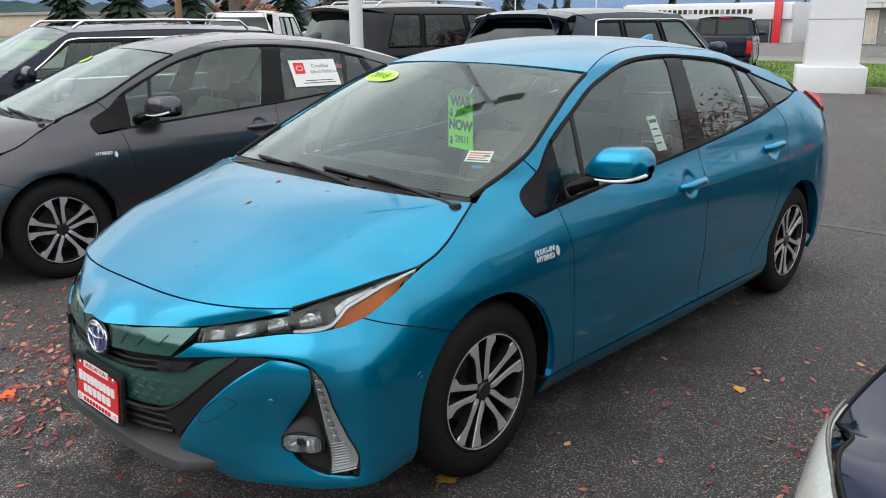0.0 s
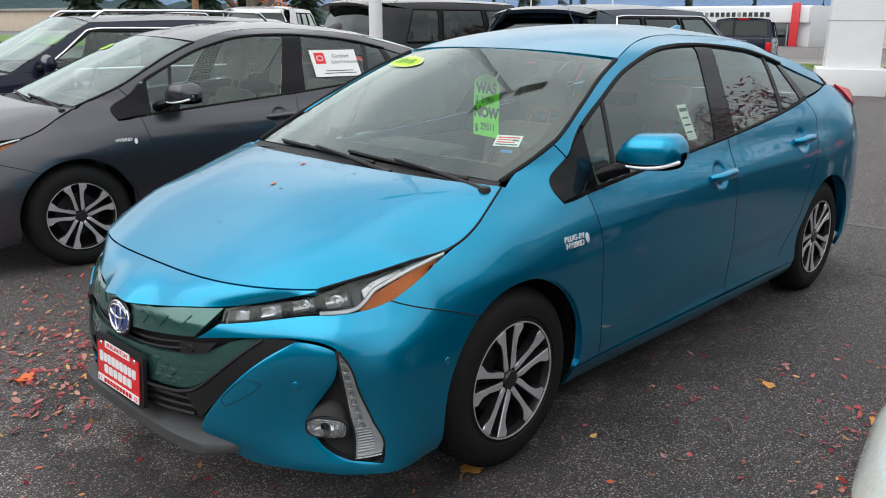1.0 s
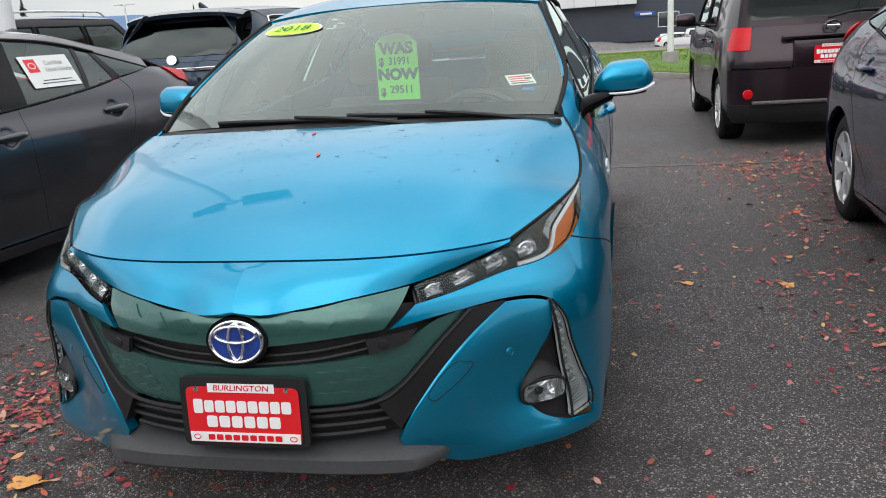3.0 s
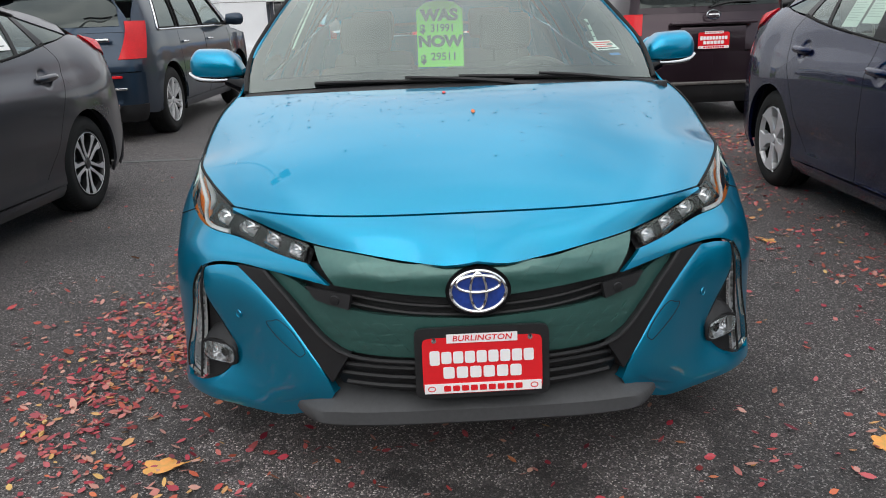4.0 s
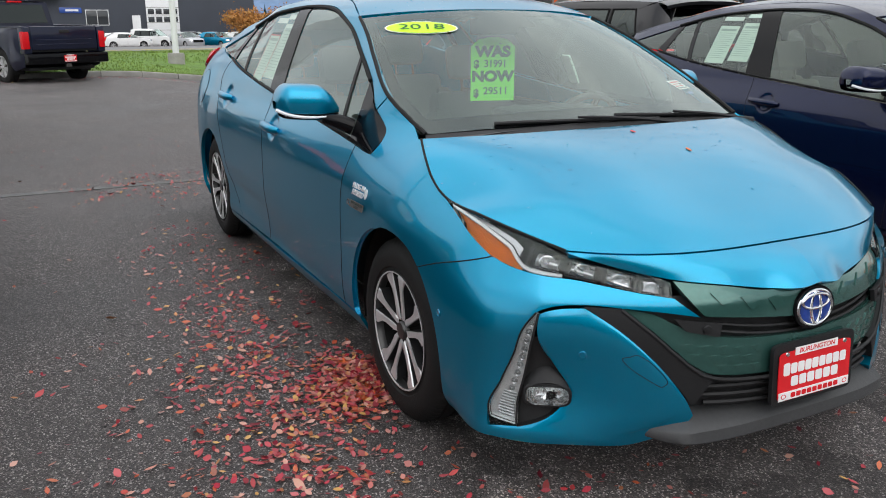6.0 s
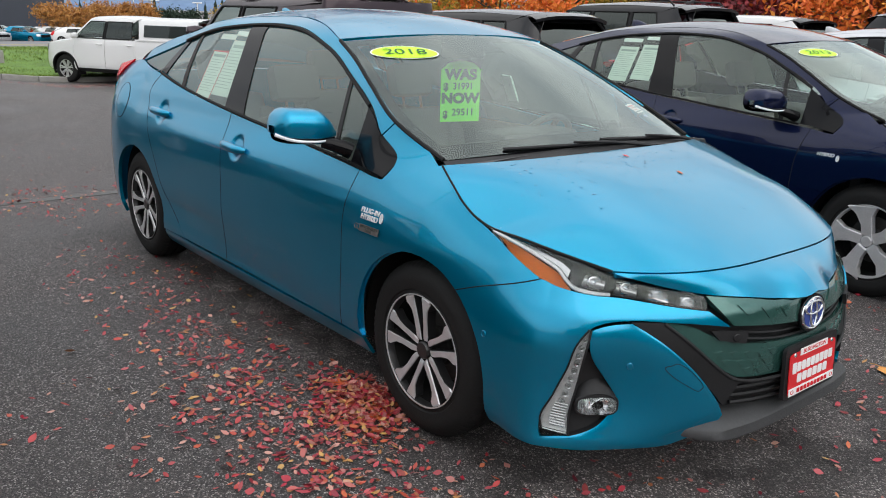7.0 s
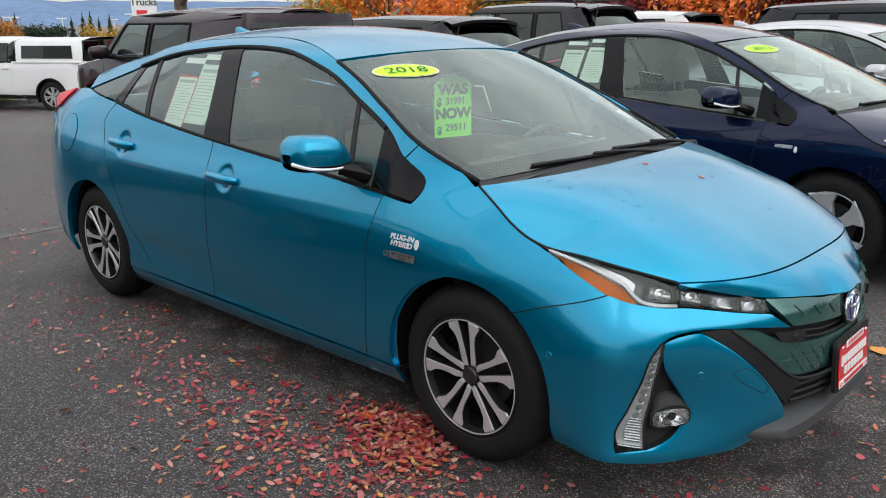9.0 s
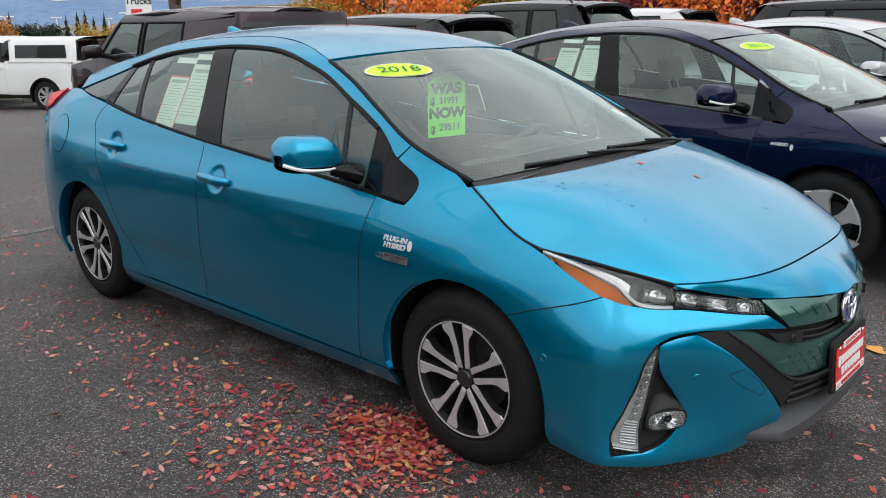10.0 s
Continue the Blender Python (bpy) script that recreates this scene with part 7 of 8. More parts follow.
b2 = thing("showroom", "low white car showroom with wide glass front", "building", Matrix.Identity(4))
part("wall", Geo().box((-150, -78, fall(-140)), (-132, -48, 4.2), .05), WHITE_WALL, b2)
part("glass_front", Geo().box((-132, -76, fall(-132)), (-131.8, -50, 1.4), .02), WINDOW_DK, b2)
part("fascia", Geo().box((-132, -78, 1.6), (-131.0, -48, 3.9), .05), WHITE_WALL, b2)
part("red_upright", Geo().box((-130.98, -50.6, fall(-131)), (-130.5, -49.4, 4.6), .03), SIGN_RED, b2)
for k in range(18):
    part("sign_bar", Geo().box((-131, -71 + .95 * k, 2.45), (-130.9, -70.4 + .95 * k, 3.15)), GREY_WALL if k in (6, 12) else INK_DK, b2)
for k in range(9):
    part("mullion", Geo().box((-131.8, -75.5 + 3 * k, fall(-132)), (-131.6, -75.3 + 3 * k, 1.4), .01), POST_GREY, b2)
b3 = thing("warehouse", "long low tan warehouse beyond the lot", "building", Matrix.Identity(4))
part("wall", Geo().box((-95, -190, -2), (-60, -150, 3.0), .05), TAN_WALL, b3)
part("roof", Geo().box((-95.5, -190.5, 3.0), (-59.5, -149.5, 3.5), .03), CONCRETE, b3)
for k in range(7):
    part("window", Geo().box((-94 + 5 * k, -150, .2), (-91.5 + 5 * k, -149.8, 1.6), .02), WINDOW_DK, b3)
b4 = thing("block_building", "low grey block building with a flat roof", "building", Matrix.Identity(4))
part("wall", Geo().box((-95, 62, -1.6), (-70, 100, 3.2), .05), GREY_WALL, b4)
part("roof", Geo().box((-95.4, 61.6, 3.2), (-69.6, 100.4, 3.5), .03), CONCRETE, b4)
for k in range(5):
    part("window", Geo().box((-69.98, 65 + 7 * k, .0), (-69.8, 68 + 7 * k, 1.8), .02), WINDOW_DK, b4)
# unseen sales building, added behind the way of the camera to darken reflections
b5 = thing("unseen_sales_office", "unseen white sales building added behind the camera, with a dark glass front", "building", Matrix.Identity(4))
part("wall", Geo().box((21, -26, 0), (33, 24, 5.4), .05), WHITE_WALL, b5)
part("glass_front", Geo().box((20.85, -24, .3), (21.0, 22, 3.4), .02), WINDOW_DK, b5)
part("canopy", Geo().box((18.5, -26, 3.6), (21.2, 24, 4.2), .04), WHITE_WALL, b5)
for k in range(12):
    part("mullion", Geo().box((20.78, -24 + 4 * k, .3), (20.88, -23.85 + 4 * k, 3.4), .01), POST_GREY, b5)


# pylon, lamp posts, signs
pyl = thing("sign_pylon", "tall square white pylon on a white plinth", "pylon", Matrix.Translation((-18.3, -4.58, fall(-18.3))) @ Matrix.Rotation(radians(22), 4, "Z"))
part("plinth", Geo().box((-.78, -.78, 0), (.78, .78, .62), .02), POST_WHITE, pyl)
rows = [[(w * sx, w * sy, z) for sx, sy in ((-1, -1), (1, -1), (1, 1), (-1, 1))] for z, w in ((.62, .60), (3.0, .57), (9.0, .54), (9.05, .3))]
part("shaft", Geo().grid(np.array(rows), wrap=True), POST_WHITE, pyl)
part("joint_band", Geo().box((-.592, -.592, 1.72), (.592, .592, 1.735)), GREY_WALL, pyl)


def lamp_post(x, y, h=7.5, r=.09, heads=2, turn=0.0, material=None, base=True):
    p = thing("lamp_post", "white steel lot lamp post with twin flat heads" if heads else "plain white steel pole", "lamp post", Matrix.Translation((x, y, fall(x, y))) @ Matrix.Rotation(radians(turn), 4, "Z"), group="lamp posts")
    part("pole", Geo().tube([(0, 0, 0), (0, 0, h * .5), (0, 0, h)], [r, r * .9, r * .75], 14), material or POST_WHITE, p)
    if base:
        part("footing", Geo().lathe([(.26, 0), (.26, .55), (.24, .6), (.0005, .6)], 18, None, "z"), CONCRETE, p)
    for k in range(heads):
        s = 1 if k == 0 else -1
        part("arm", Geo().tube([(0, 0, h - .1), (0, s * .6, h)], .035, 8), material or POST_WHITE, p)
        part("head", Geo().box((-.2, s * .55 - .38, h - .06), (.2, s * .55 + .38, h + .08), .03), material or POST_WHITE, p)
    return p


lamp_post(-2.7, -4.39, 8.0, .075, 2, 20, base=False)
lamp_post(-24.0, 2.77, 8.0, .10, 2)
for k, (x, y, h) in enumerate(((-100.2, 35.3, 4.4), (-98.2, 40.3, 4.2), (-95.8, 45.5, 4.0), (-94.9, 47.4, 4.6), (-100.7, 33.3, 5.0), (-66, -42, 6.4), (-48, -46, 6.2), (-58, -66, 6.2), (-74, -58, 6.4), (-34, 48, 6.4), (-20, 40, 7.0), (-9, 47, 7.0))):
    lamp_post(x, y, h, .09, 2, 40 * k)
lamp_post(14.5, 7.5, 7.5, .09, 2, 60)
lamp_post(15.5, -7.0, 7.5, .09, 2, 10)


def panel_sign(x, y, w, z0, z1, bars, turn, label, words=None):
    s = thing("sign_board", label, "sign", Matrix.Translation((x, y, fall(x, y))) @ Matrix.Rotation(radians(turn), 4, "Z"))
    part("board", Geo().box((-.15, -w / 2, z0), (.15, w / 2, z1), .03), POST_WHITE, s)
    for k in (-1, 1):
        part("post", Geo().tube([(0, k * w * .32, 0), (0, k * w * .32, z0)], .07, 10), POST_GREY, s)
    for (y0, y1, a, b, mm) in bars:
        part("sign_bar", Geo().box((.15, y0, a), (.17, y1, b)), mm, s)
    if words:
        o = facing((.17, 0, words[2]), (1, 0, 0))
        lettering(words[0], words[1], o, INK_DK, s, "sign_lettering", .01, .01)


panel_sign(-50.0, 25.3, 1.6, 2.7, 4.7, ((-.50, .18, 2.78, 3.06, SIGN_RED),), -28, "white sign board with red bar reading trucks", ("Trucks", .60, 3.55))
panel_sign(-44, -44, 3.6, 1.4, 3.4, ((-1.5, 1.5, 2.7, 3.1, SIGN_RED), (-1.2, 1.2, 2.1, 2.3, INK_DK), (-1.2, 1.2, 1.65, 1.85, INK_DK)), 45, "white sign board with red and black lines")
ov = thing("oval_sign", "blue oval sign on a pole", "sign", Matrix.Translation((-35.6, 29.0, fall(-35.6))) @ Matrix.Rotation(radians(-40), 4, "Z"))
part("pole", Geo().tube([(0, 0, 0), (0, 0, 2.6)], .10, 10), POST_GREY, ov)
part("oval", Geo().slab(ellipse(.78, .36, 36), .15, facing((0, 0, 2.9), (1, 0, 0))), SIGN_BLUE, ov)
part("oval_rim", Geo().tube([(.16, .74 * math.cos(a), 2.9 + .32 * math.sin(a)) for a in np.linspace(0, 2 * np.pi, 41)], .03, 6, False), POST_WHITE, ov)
part("sign_bar", Geo().box((.15, -.4, 2.84), (.19, .4, 2.96), .02), POST_WHITE, ov)


# trees
def branchy(r, origin, direction, length, radius, depth, tips, geo, bend=.35):
    n = 5
    pts, d, p = [np.array(origin)], np.array(direction, float), np.array(origin, float)
    for _ in range(n - 1):
        d = d + r.normal(0, .13, 3) + np.array([0, 0, .05])
        d /= np.linalg.norm(d)
        p = p + d * length / (n - 1)
        pts.append(p)
    geo.tube(pts, np.linspace(radius, radius * .55, n), 7 if depth > 1 else 5)
    if depth == 0:
        tips.append((pts[-1], d))
        tips.append((pts[-3], d))
        return
    for k in range(3 if depth > 1 else 4):
        side = r.normal(0, 1, 3)
        side -= side @ d * d
        side /= np.linalg.norm(side)
        at = pts[-1] if k < 2 else pts[2 + k % 2]
        branchy(r, at, d * (1 - bend) + side * (bend + .35) + np.array([0, 0, .12]), length * r.uniform(.55, .8), radius * .55, depth - 1, tips, geo, bend)


def leaf_cloud(r, tips, per, spread, size):
    c = np.array([t[0] for t in tips])
    cen = np.repeat(c, per, 0) + r.normal(0, spread, (len(c) * per, 3)) * np.array([1, 1, .75])
    n = len(cen)
    a = r.normal(0, 1, (n, 3))
    a /= np.linalg.norm(a, axis=1)[:, None]
    b = np.cross(a, r.normal(0, 1, (n, 3)))
    b /= np.linalg.norm(b, axis=1)[:, None]
    s = size * r.uniform(.6, 1.3, (n, 1))
    V = np.stack([cen - a * s, cen + b * s * .45, cen + a * s, cen - b * s * .45], 1)
    return Geo().add(V.reshape(-1, 3), [(4 * i, 4 * i + 1, 4 * i + 2, 4 * i + 3) for i in range(n)])


def tree(x, y, h, leaves, seed, label, per=14, spread=.34, size=.11, depth=3, trunk=.13, low=.17):
    r = np.random.default_rng(seed)
    t = thing("tree", label, "tree", Matrix.Translation((x, y, fall(x, y))), group="lot trees")
    g, tips = Geo(), []
    g.tube([(0, 0, -.05), (.03, 0, h * .12), (0, .02, h * (low + .13))], [trunk * 1.3, trunk, trunk * .85], 10)
    for k in range(4):
        a = 2 * math.pi * k / 4 + r.uniform(-.3, .3)
        branchy(r, (0, .02, h * (low + .035 * k)), (math.cos(a) * .75, math.sin(a) * .75, .55), h * .30, trunk * .55, depth - 1, tips, g)
    part("trunk", g, BARK, t)
    if leaves is not None:
        part("crown", leaf_cloud(r, tips, per, spread, size), leaves, t)
    return t


def fir(x, y, h, seed, z=None):
    r = np.random.default_rng(seed)
    t = thing("fir_tree", "dark green conifer on the skyline", "tree", Matrix.Translation((x, y, fall(x, y) if z is None else z)), group="far firs")
    part("trunk", Geo().tube([(0, 0, 0), (0, 0, h * .95)], [.03 * h, .004 * h], 8), BARK, t)
    n = 900
    q = r.random(n) ** .8
    a = r.uniform(0, 6.283, n)
    rad = (1 - q) * h * .19 * r.uniform(.55, 1.15, n) * (1 + .25 * np.sin(q * 40))
    base = np.stack([.25 * rad * np.cos(a), .25 * rad * np.sin(a), h * (.08 + .92 * q) + .02 * h], 1)
    tip = np.stack([rad * np.cos(a), rad * np.sin(a), h * (.08 + .92 * q) - .3 * rad], 1)
    w = np.stack([-np.sin(a), np.cos(a), 0 * a], 1) * (.025 * h * (1.1 - q))[:, None]
    V = np.stack([base - w * .6, tip - w, tip + w + np.array([0, 0, .01 * h]), base + w * .6], 1)
    part("crown", Geo().add(V.reshape(-1, 3), [(4 * i, 4 * i + 1, 4 * i + 2, 4 * i + 3) for i in range(n)]), FIR_LEAVES, t)


RED_T, ORA_T, GOL_T = "dark red leaved tree by the lot", "bright orange autumn tree by the lot", "golden autumn tree beyond the lot"
for k, (x, y, h, lv, lb) in enumerate(((-10.9, 21.8, 5.8, RED_LEAVES, RED_T), (-8.2, 22.4, 6.0, ORANGE_LEAVES, ORA_T), (-5.8, 22.6, 5.8, RED_LEAVES, RED_T), (-4.0, 24.6, 6.0, ORANGE_LEAVES, ORA_T), (-.5, 27.0, 5.8, ORANGE_LEAVES, ORA_T),
                                     (4.0, 29, 6.2, ORANGE_LEAVES, ORA_T), (-19.8, 19.4, 6.2, ORANGE_LEAVES, ORA_T), (-36, 31, 6.4, GOLD_LEAVES, GOL_T), (-23, 30, 6.0, GOLD_LEAVES, GOL_T), (-13.2, 25.5, 5.8, RED_LEAVES, RED_T))):
    tree(x, y, h, lv, 40 + k, lb, per=120, spread=.55, size=.10, low=.10)
tree(-35.4, -2.9, 9.5, RED_LEAVES, 61, "dark red leaved tree at the far edge of the verge", per=16, spread=.5, size=.15, low=.36, trunk=.2)
tree(-16.6, 8.6, 8.0, RED_LEAVES, 63, "tall dark red leaved tree behind the parked cars", per=80, spread=.45, size=.07, depth=3, trunk=.17, low=.30)
tree(-9.5, -17.0, 8.0, None, 64, "leafless tree behind the parked cars", depth=4, trunk=.17)
tree(-60, -62, 7.5, GOLD_LEAVES, 66, GOL_T, size=.22, spread=.6)
tree(-52, -80, 7.0, ORANGE_LEAVES, 67, "orange autumn tree far beyond the lot", size=.22, spread=.6)
tree(-75, -90, 8.0, GOLD_LEAVES, 68, GOL_T, size=.22, spread=.6)
tree(-69.2, 31.5, 4.0, GOLD_LEAVES, 69, GOL_T, per=40, size=.10, spread=.30, trunk=.07, low=.08)
for k, (x, y, h, lv, lb) in enumerate(((-69.6, 17.0, 4.6, ORANGE_BROWN, "russet autumn tree beyond the far lot"), (-73.1, 20.3, 4.8, ORANGE_BROWN, "russet autumn tree beyond the far lot"), (-74.6, 22.1, 4.4, ORANGE_BROWN, "russet autumn tree beyond the far lot"),
                                       (-77.5, 25.6, 4.9, ORANGE_BROWN, "russet autumn tree beyond the far lot"), (-86.0, 32.2, 4.6, FIR_LEAVES, "dark green leafy tree beyond the far lot"), (-85.0, 33.4, 4.2, FIR_LEAVES, "dark green leafy tree beyond the far lot"))):
    tree(x, y, h, lv, 80 + k, lb, per=40, size=.13, spread=.36, trunk=.09, low=.08)
tree(-57, 60, 7.0, GOLD_LEAVES, 70, GOL_T, size=.2, spread=.55)
tree(15.5, 12.5, 7.0, None, 71, "leafless tree in front of the sales building", depth=4)
# out-of-view tree, added behind the camera to darken reflections
tree(15.0, -12.0, 6.5, RED_LEAVES, 72, "unseen dark red leaved tree added before the sales building")
for k, (x, y, h) in enumerate(((-84.0, 35.2, 4.1), (-83.4, 36.1, 4.5), (-78.8, 34.8, 4.5), (-78.1, 36.4, 4.2), (-86.1, 29.2, 4.2), (-86.4, 30.6, 4.6), (-71.2, 18.7, 3.6), (-83.0, 37.6, 4.0), (-118, -92, 13), (-122, -84, 10), (-112, -96, 9), (-150, -120, 13), (-140, -132, 11), (-155, -110, 10), (-172, -75, 11),
                               (-168, -88, 13), (-175, -62, 9), (-30, -42, 8.5), (-27, -43.5, 9.5), (-24, -44, 9), (-21, -46, 9.5), (-33, -41, 8), (-18, -47, 8), (-160, 30, 9), (-150, -40, 8))):
    fir(x, y, h, 100 + k)
pole = thing("utility_pole", "brown weathered wooden utility pole", "pole", Matrix.Translation((-20.5, -39.0, fall(-20.5))))
part("shaft", Geo().tube([(0, 0, 0), (0, 0, 9)], [.19, .14], 12), POLE_WOOD, pole)
part("cross_arm", Geo().box((-.06, -1.2, 8.2), (.06, 1.2, 8.35), .01), POLE_WOOD, pole)


# leaves on the ground
def leaf_litter(seed):
    r = np.random.default_rng(seed)
    spots = []

    def cloud(n, cx, cy, sx, sy, turn=0.0):
        p = r.normal(0, 1, (n, 2)) * np.array([sx, sy])
        c, s = math.cos(radians(turn)), math.sin(radians(turn))
        p[::2] = np.repeat(p[::6], 3, 0)[:len(p[::2])] + r.normal(0, .030, p[::2].shape)
        spots.append(np.stack([cx + p[:, 0] * c - p[:, 1] * s, cy + p[:, 0] * s + p[:, 1] * c, np.zeros(n)], 1))

    def heap(n, cx, cy, sx, sy, h):
        p = r.normal(0, 1, (n, 2))
        z = h * np.exp(-(p ** 2).sum(1) / 1.6) * r.random(n)
        spots.append(np.stack([cx + p[:, 0] * sx, cy + p[:, 1] * sy, z], 1))

    heap(820, 1.04, -.86, .125, .075, .045)
    heap(330, 1.14, -.99, .13, .07, .02)
    cloud(250, 1.30, -1.22, .26, .12)
    cloud(260, 1.62, -1.27, .22, .16)
    cloud(220, .75, -1.18, .25, .16)
    cloud(280, .30, -1.10, .38, .17)
    cloud(190, -.45, -1.08, .45, .20)
    cloud(180, 1.0, -1.50, .50, .20)
    cloud(150, 1.95, -1.35, .30, .25)
    cloud(110, -1.2, -1.05, .50, .20)
    cloud(260, 2.2, -.95, .25, .36)
    cloud(170, 1.8, -1.9, .45, .30)
    cloud(600, -3.0, 2.1, .45, .36)
    cloud(200, -1.7, 2.0, .6, .3)
    cloud(330, -3.1, -1.0, .35, .40)
    cloud(420, -3.2, 2.75, .32, .28)
    cloud(200, -.9, 2.05, .80, .18)
    cloud(110, .1, 1.85, .50, .18)
    cloud(420, -17.2, -3.2, .5, 1.1)
    cloud(700, -17.9, .2, .22, 2.0)
    cloud(600, -18.7, 4.2, .30, 1.1, 12)
    cloud(160, 2.5, .7, .35, .45)
    cloud(170, 1.1, 1.95, .35, .16)
    cloud(140, -1.9, 2.4, .50, .22)
    cloud(90, .2, 1.45, .60, .25)
    n = 360
    spots.append(np.stack([r.uniform(-6, 3.4, n), r.uniform(-2.4, 2.3, n), np.zeros(n)], 1))
    n = 330
    spots.append(np.stack([r.uniform(.2, 3.6, n), r.uniform(-3.2, 2.6, n), np.zeros(n)], 1))
    P = np.concatenate(spots)
    car_body = (np.abs(P[:, 1]) < .62) & (P[:, 0] < 1.7) & (P[:, 0] > -2)
    P = P[~car_body]
    n = len(P)
    a, L = r.uniform(0, 6.283, n), r.uniform(.0095, .0185, n) * np.where(r.random(n) < .12, 1.35, 1.0)
    P[:, 2] += np.array([fall(q[0], q[1]) for q in P])
    P[:, 2] += .003
    tilt, cur = r.normal(0, .22, n), r.uniform(.15, .95, n)
    prof = np.array([(-1, 0), (-.45, .40), (.15, .46), (.6, .26), (1.05, 0), (.6, -.26), (.15, -.46), (-.45, -.40)])
    V = np.zeros((n, 8, 3))
    ca, sa = np.cos(a), np.sin(a)
    roll = r.normal(0, .35, n)
    for k, (u, v) in enumerate(prof):
        lx, ly = u * L, v * L
        z = cur * L * (u * u * .5 + abs(v) * .9) + tilt * lx + roll * ly
        V[:, k] = P + np.stack([ca * lx - sa * ly, sa * lx + ca * ly, z + L * .12], 1)
    V[:, :, 2] -= np.minimum(0, (V[:, :, 2].min(1) - P[:, 2]))[:, None]
    f = []
    for i in range(n):
        o = 8 * i
        f += [(o, o + 1, o + 7), (o + 1, o + 2, o + 6, o + 7), (o + 2, o + 3, o + 5, o + 6), (o + 3, o + 4, o + 5)]
    return Geo().add(V.reshape(-1, 3), f)


tagged(part("leaf_litter", leaf_litter(5), LITTER, None, "", 80), "scattered small red and orange fallen leaves on asphalt", "leaves", kind="stuff")


def big_leaf(x, y, size, turn, material, label, seed):
    r = np.random.default_rng(seed)
    t = np.linspace(0, 2 * np.pi, 40, endpoint=False)
    rad = size * (.62 + .26 * np.abs(np.cos(2.5 * t)) + .08 * np.cos(t) + r.normal(0, .02, 40))
    v = [(0, 0, .006)]
    for q, a in zip(t, rad):
        v.append((a * math.cos(q), .72 * a * math.sin(q), .003 + .22 * size * (a / size) ** 2 * (.5 + .5 * math.sin(q * 2 + seed))))
    g = Geo().add(v, [(0, i + 1, (i + 1) % 40 + 1) for i in range(40)])
    ob = part("maple_leaf", g, material, None, "", 60)
    tagged(ob, label, "leaf", "large fallen leaves")
    ob.matrix_world = Matrix.Translation((x, y, .001)) @ Matrix.Rotation(radians(turn), 4, "Z")
    part("stalk", Geo().tube(curve([(size * .7, 0, .006), (size * 1.1, .01, .008), (size * 1.45, .03, .006)], 6), .0018, 5), material, ob)


YL, OL = "large curled yellow maple leaf on the asphalt", "large orange maple leaf on the asphalt"
for k, (x, y, s, mm, lb) in enumerate(((1.47, .77, .075, YELLOW_LEAF, YL), (2.26, -1.08, .075, ORANGE_LEAF, OL), (2.05, -.89, .085, YELLOW_LEAF, YL), (2.13, 1.14, .075, YELLOW_LEAF, YL), (.14, 1.66, .065, YELLOW_LEAF, YL),
                                     (.10, 1.22, .05, YELLOW_LEAF, YL), (1.18, -.89, .075, ORANGE_LEAF, OL), (-1.33, 1.99, .06, ORANGE_LEAF, OL), (-3.2, 2.0, .06, YELLOW_LEAF, YL), (.85, -.86, .07, ORANGE_LEAF, OL))):
    big_leaf(x, y, s * .82, 47 * k, mm, lb, k + 1)

# ---- things: the cars ----
def stand(x, y, yaw):
    return Matrix.Translation((x, y, fall(x, y))) @ Matrix.Rotation(radians(yaw), 4, "Z")


hero, hero_shell, hero_ws = hybrid_hatchback("teal blue metallic plug-in hybrid hatchback wet with rain on asphalt", BLUE, Matrix.Identity(4), SEAT_M, badge_words=("PLUG-IN", "HYBRID"))
grey_car, _, _ = hybrid_hatchback("grey metallic hybrid hatchback with a paper sheet in its rear window", GREY_P, stand(-.07, -3.265, -5.3), SEAT_M)
navy_car, _, _ = hybrid_hatchback("navy blue hybrid hatchback with beige seats and papers in its window", NAVY_P, stand(.22, 3.00, -2.1), SEAT_TAN, PROFILES_B, spoke="five", lift=.085)
silver_car, _, _ = hybrid_hatchback("silver hatchback with a year oval on its windscreen", SILVER_P, stand(.25, 6.1, -3), SEAT_M)
SUV_P = ((-.02, .93, -.10, .42), (-.95, -.10, -.92, -.18), (-1.62, -1.03, -1.45, -1.0))
SUV_D = ((-.05, 1.0), (-1.05, -.06))
suv = utility("sport_utility", "slate grey sport utility with chrome window line and tall red lamps", SLATE_P, stand(-6.62, -3.62, 177), wb=2.86, W=.95, roof=1.68, panes=SUV_P, doors=SUV_D, chrome_line=True, ws=(1.12, .42), fin=True)
wagon = utility("box_wagon", "dark plum boxy wagon with red dealer plate at its tail", PLUM_P, stand(-6.02, 2.78, 180), wb=2.60, front=.85, rear=.80, W=.88, roof=1.64, belt=1.08, tum=.13, ws=(.95, .40), top_end=-1.95, bel_end=-2.02, wheel_r=.325, rim=.215, panes=((.0, .86, -.06, .46), (-.95, -.08, -.95, -.14)), doors=((-.05, .95), (-1.0, -.06)), lamp="box", spoiler=False)
PK = dict(sill=.42, W=1.0, wheel_r=.40, rim=.245, lamp="pickup", tum=.16)
utility("pickup_truck", "black crew cab pickup truck with red tail lamps and dealer plate", MIDNIGHT_P, stand(-19.1, -2.05, 206) @ Matrix.Scale(.94, 4), wb=3.70, front=.98, rear=1.20, hood=(1.16, 1.24), belt=1.28, roof=1.94, ws=(1.55, .90), top_end=-.80, bel_end=-.86, bed=1.33, panes=((.45, 1.42, .38, .92), (-.62, .36, -.60, .30)), doors=((.38, 1.5), (-.72, .37)), **PK)
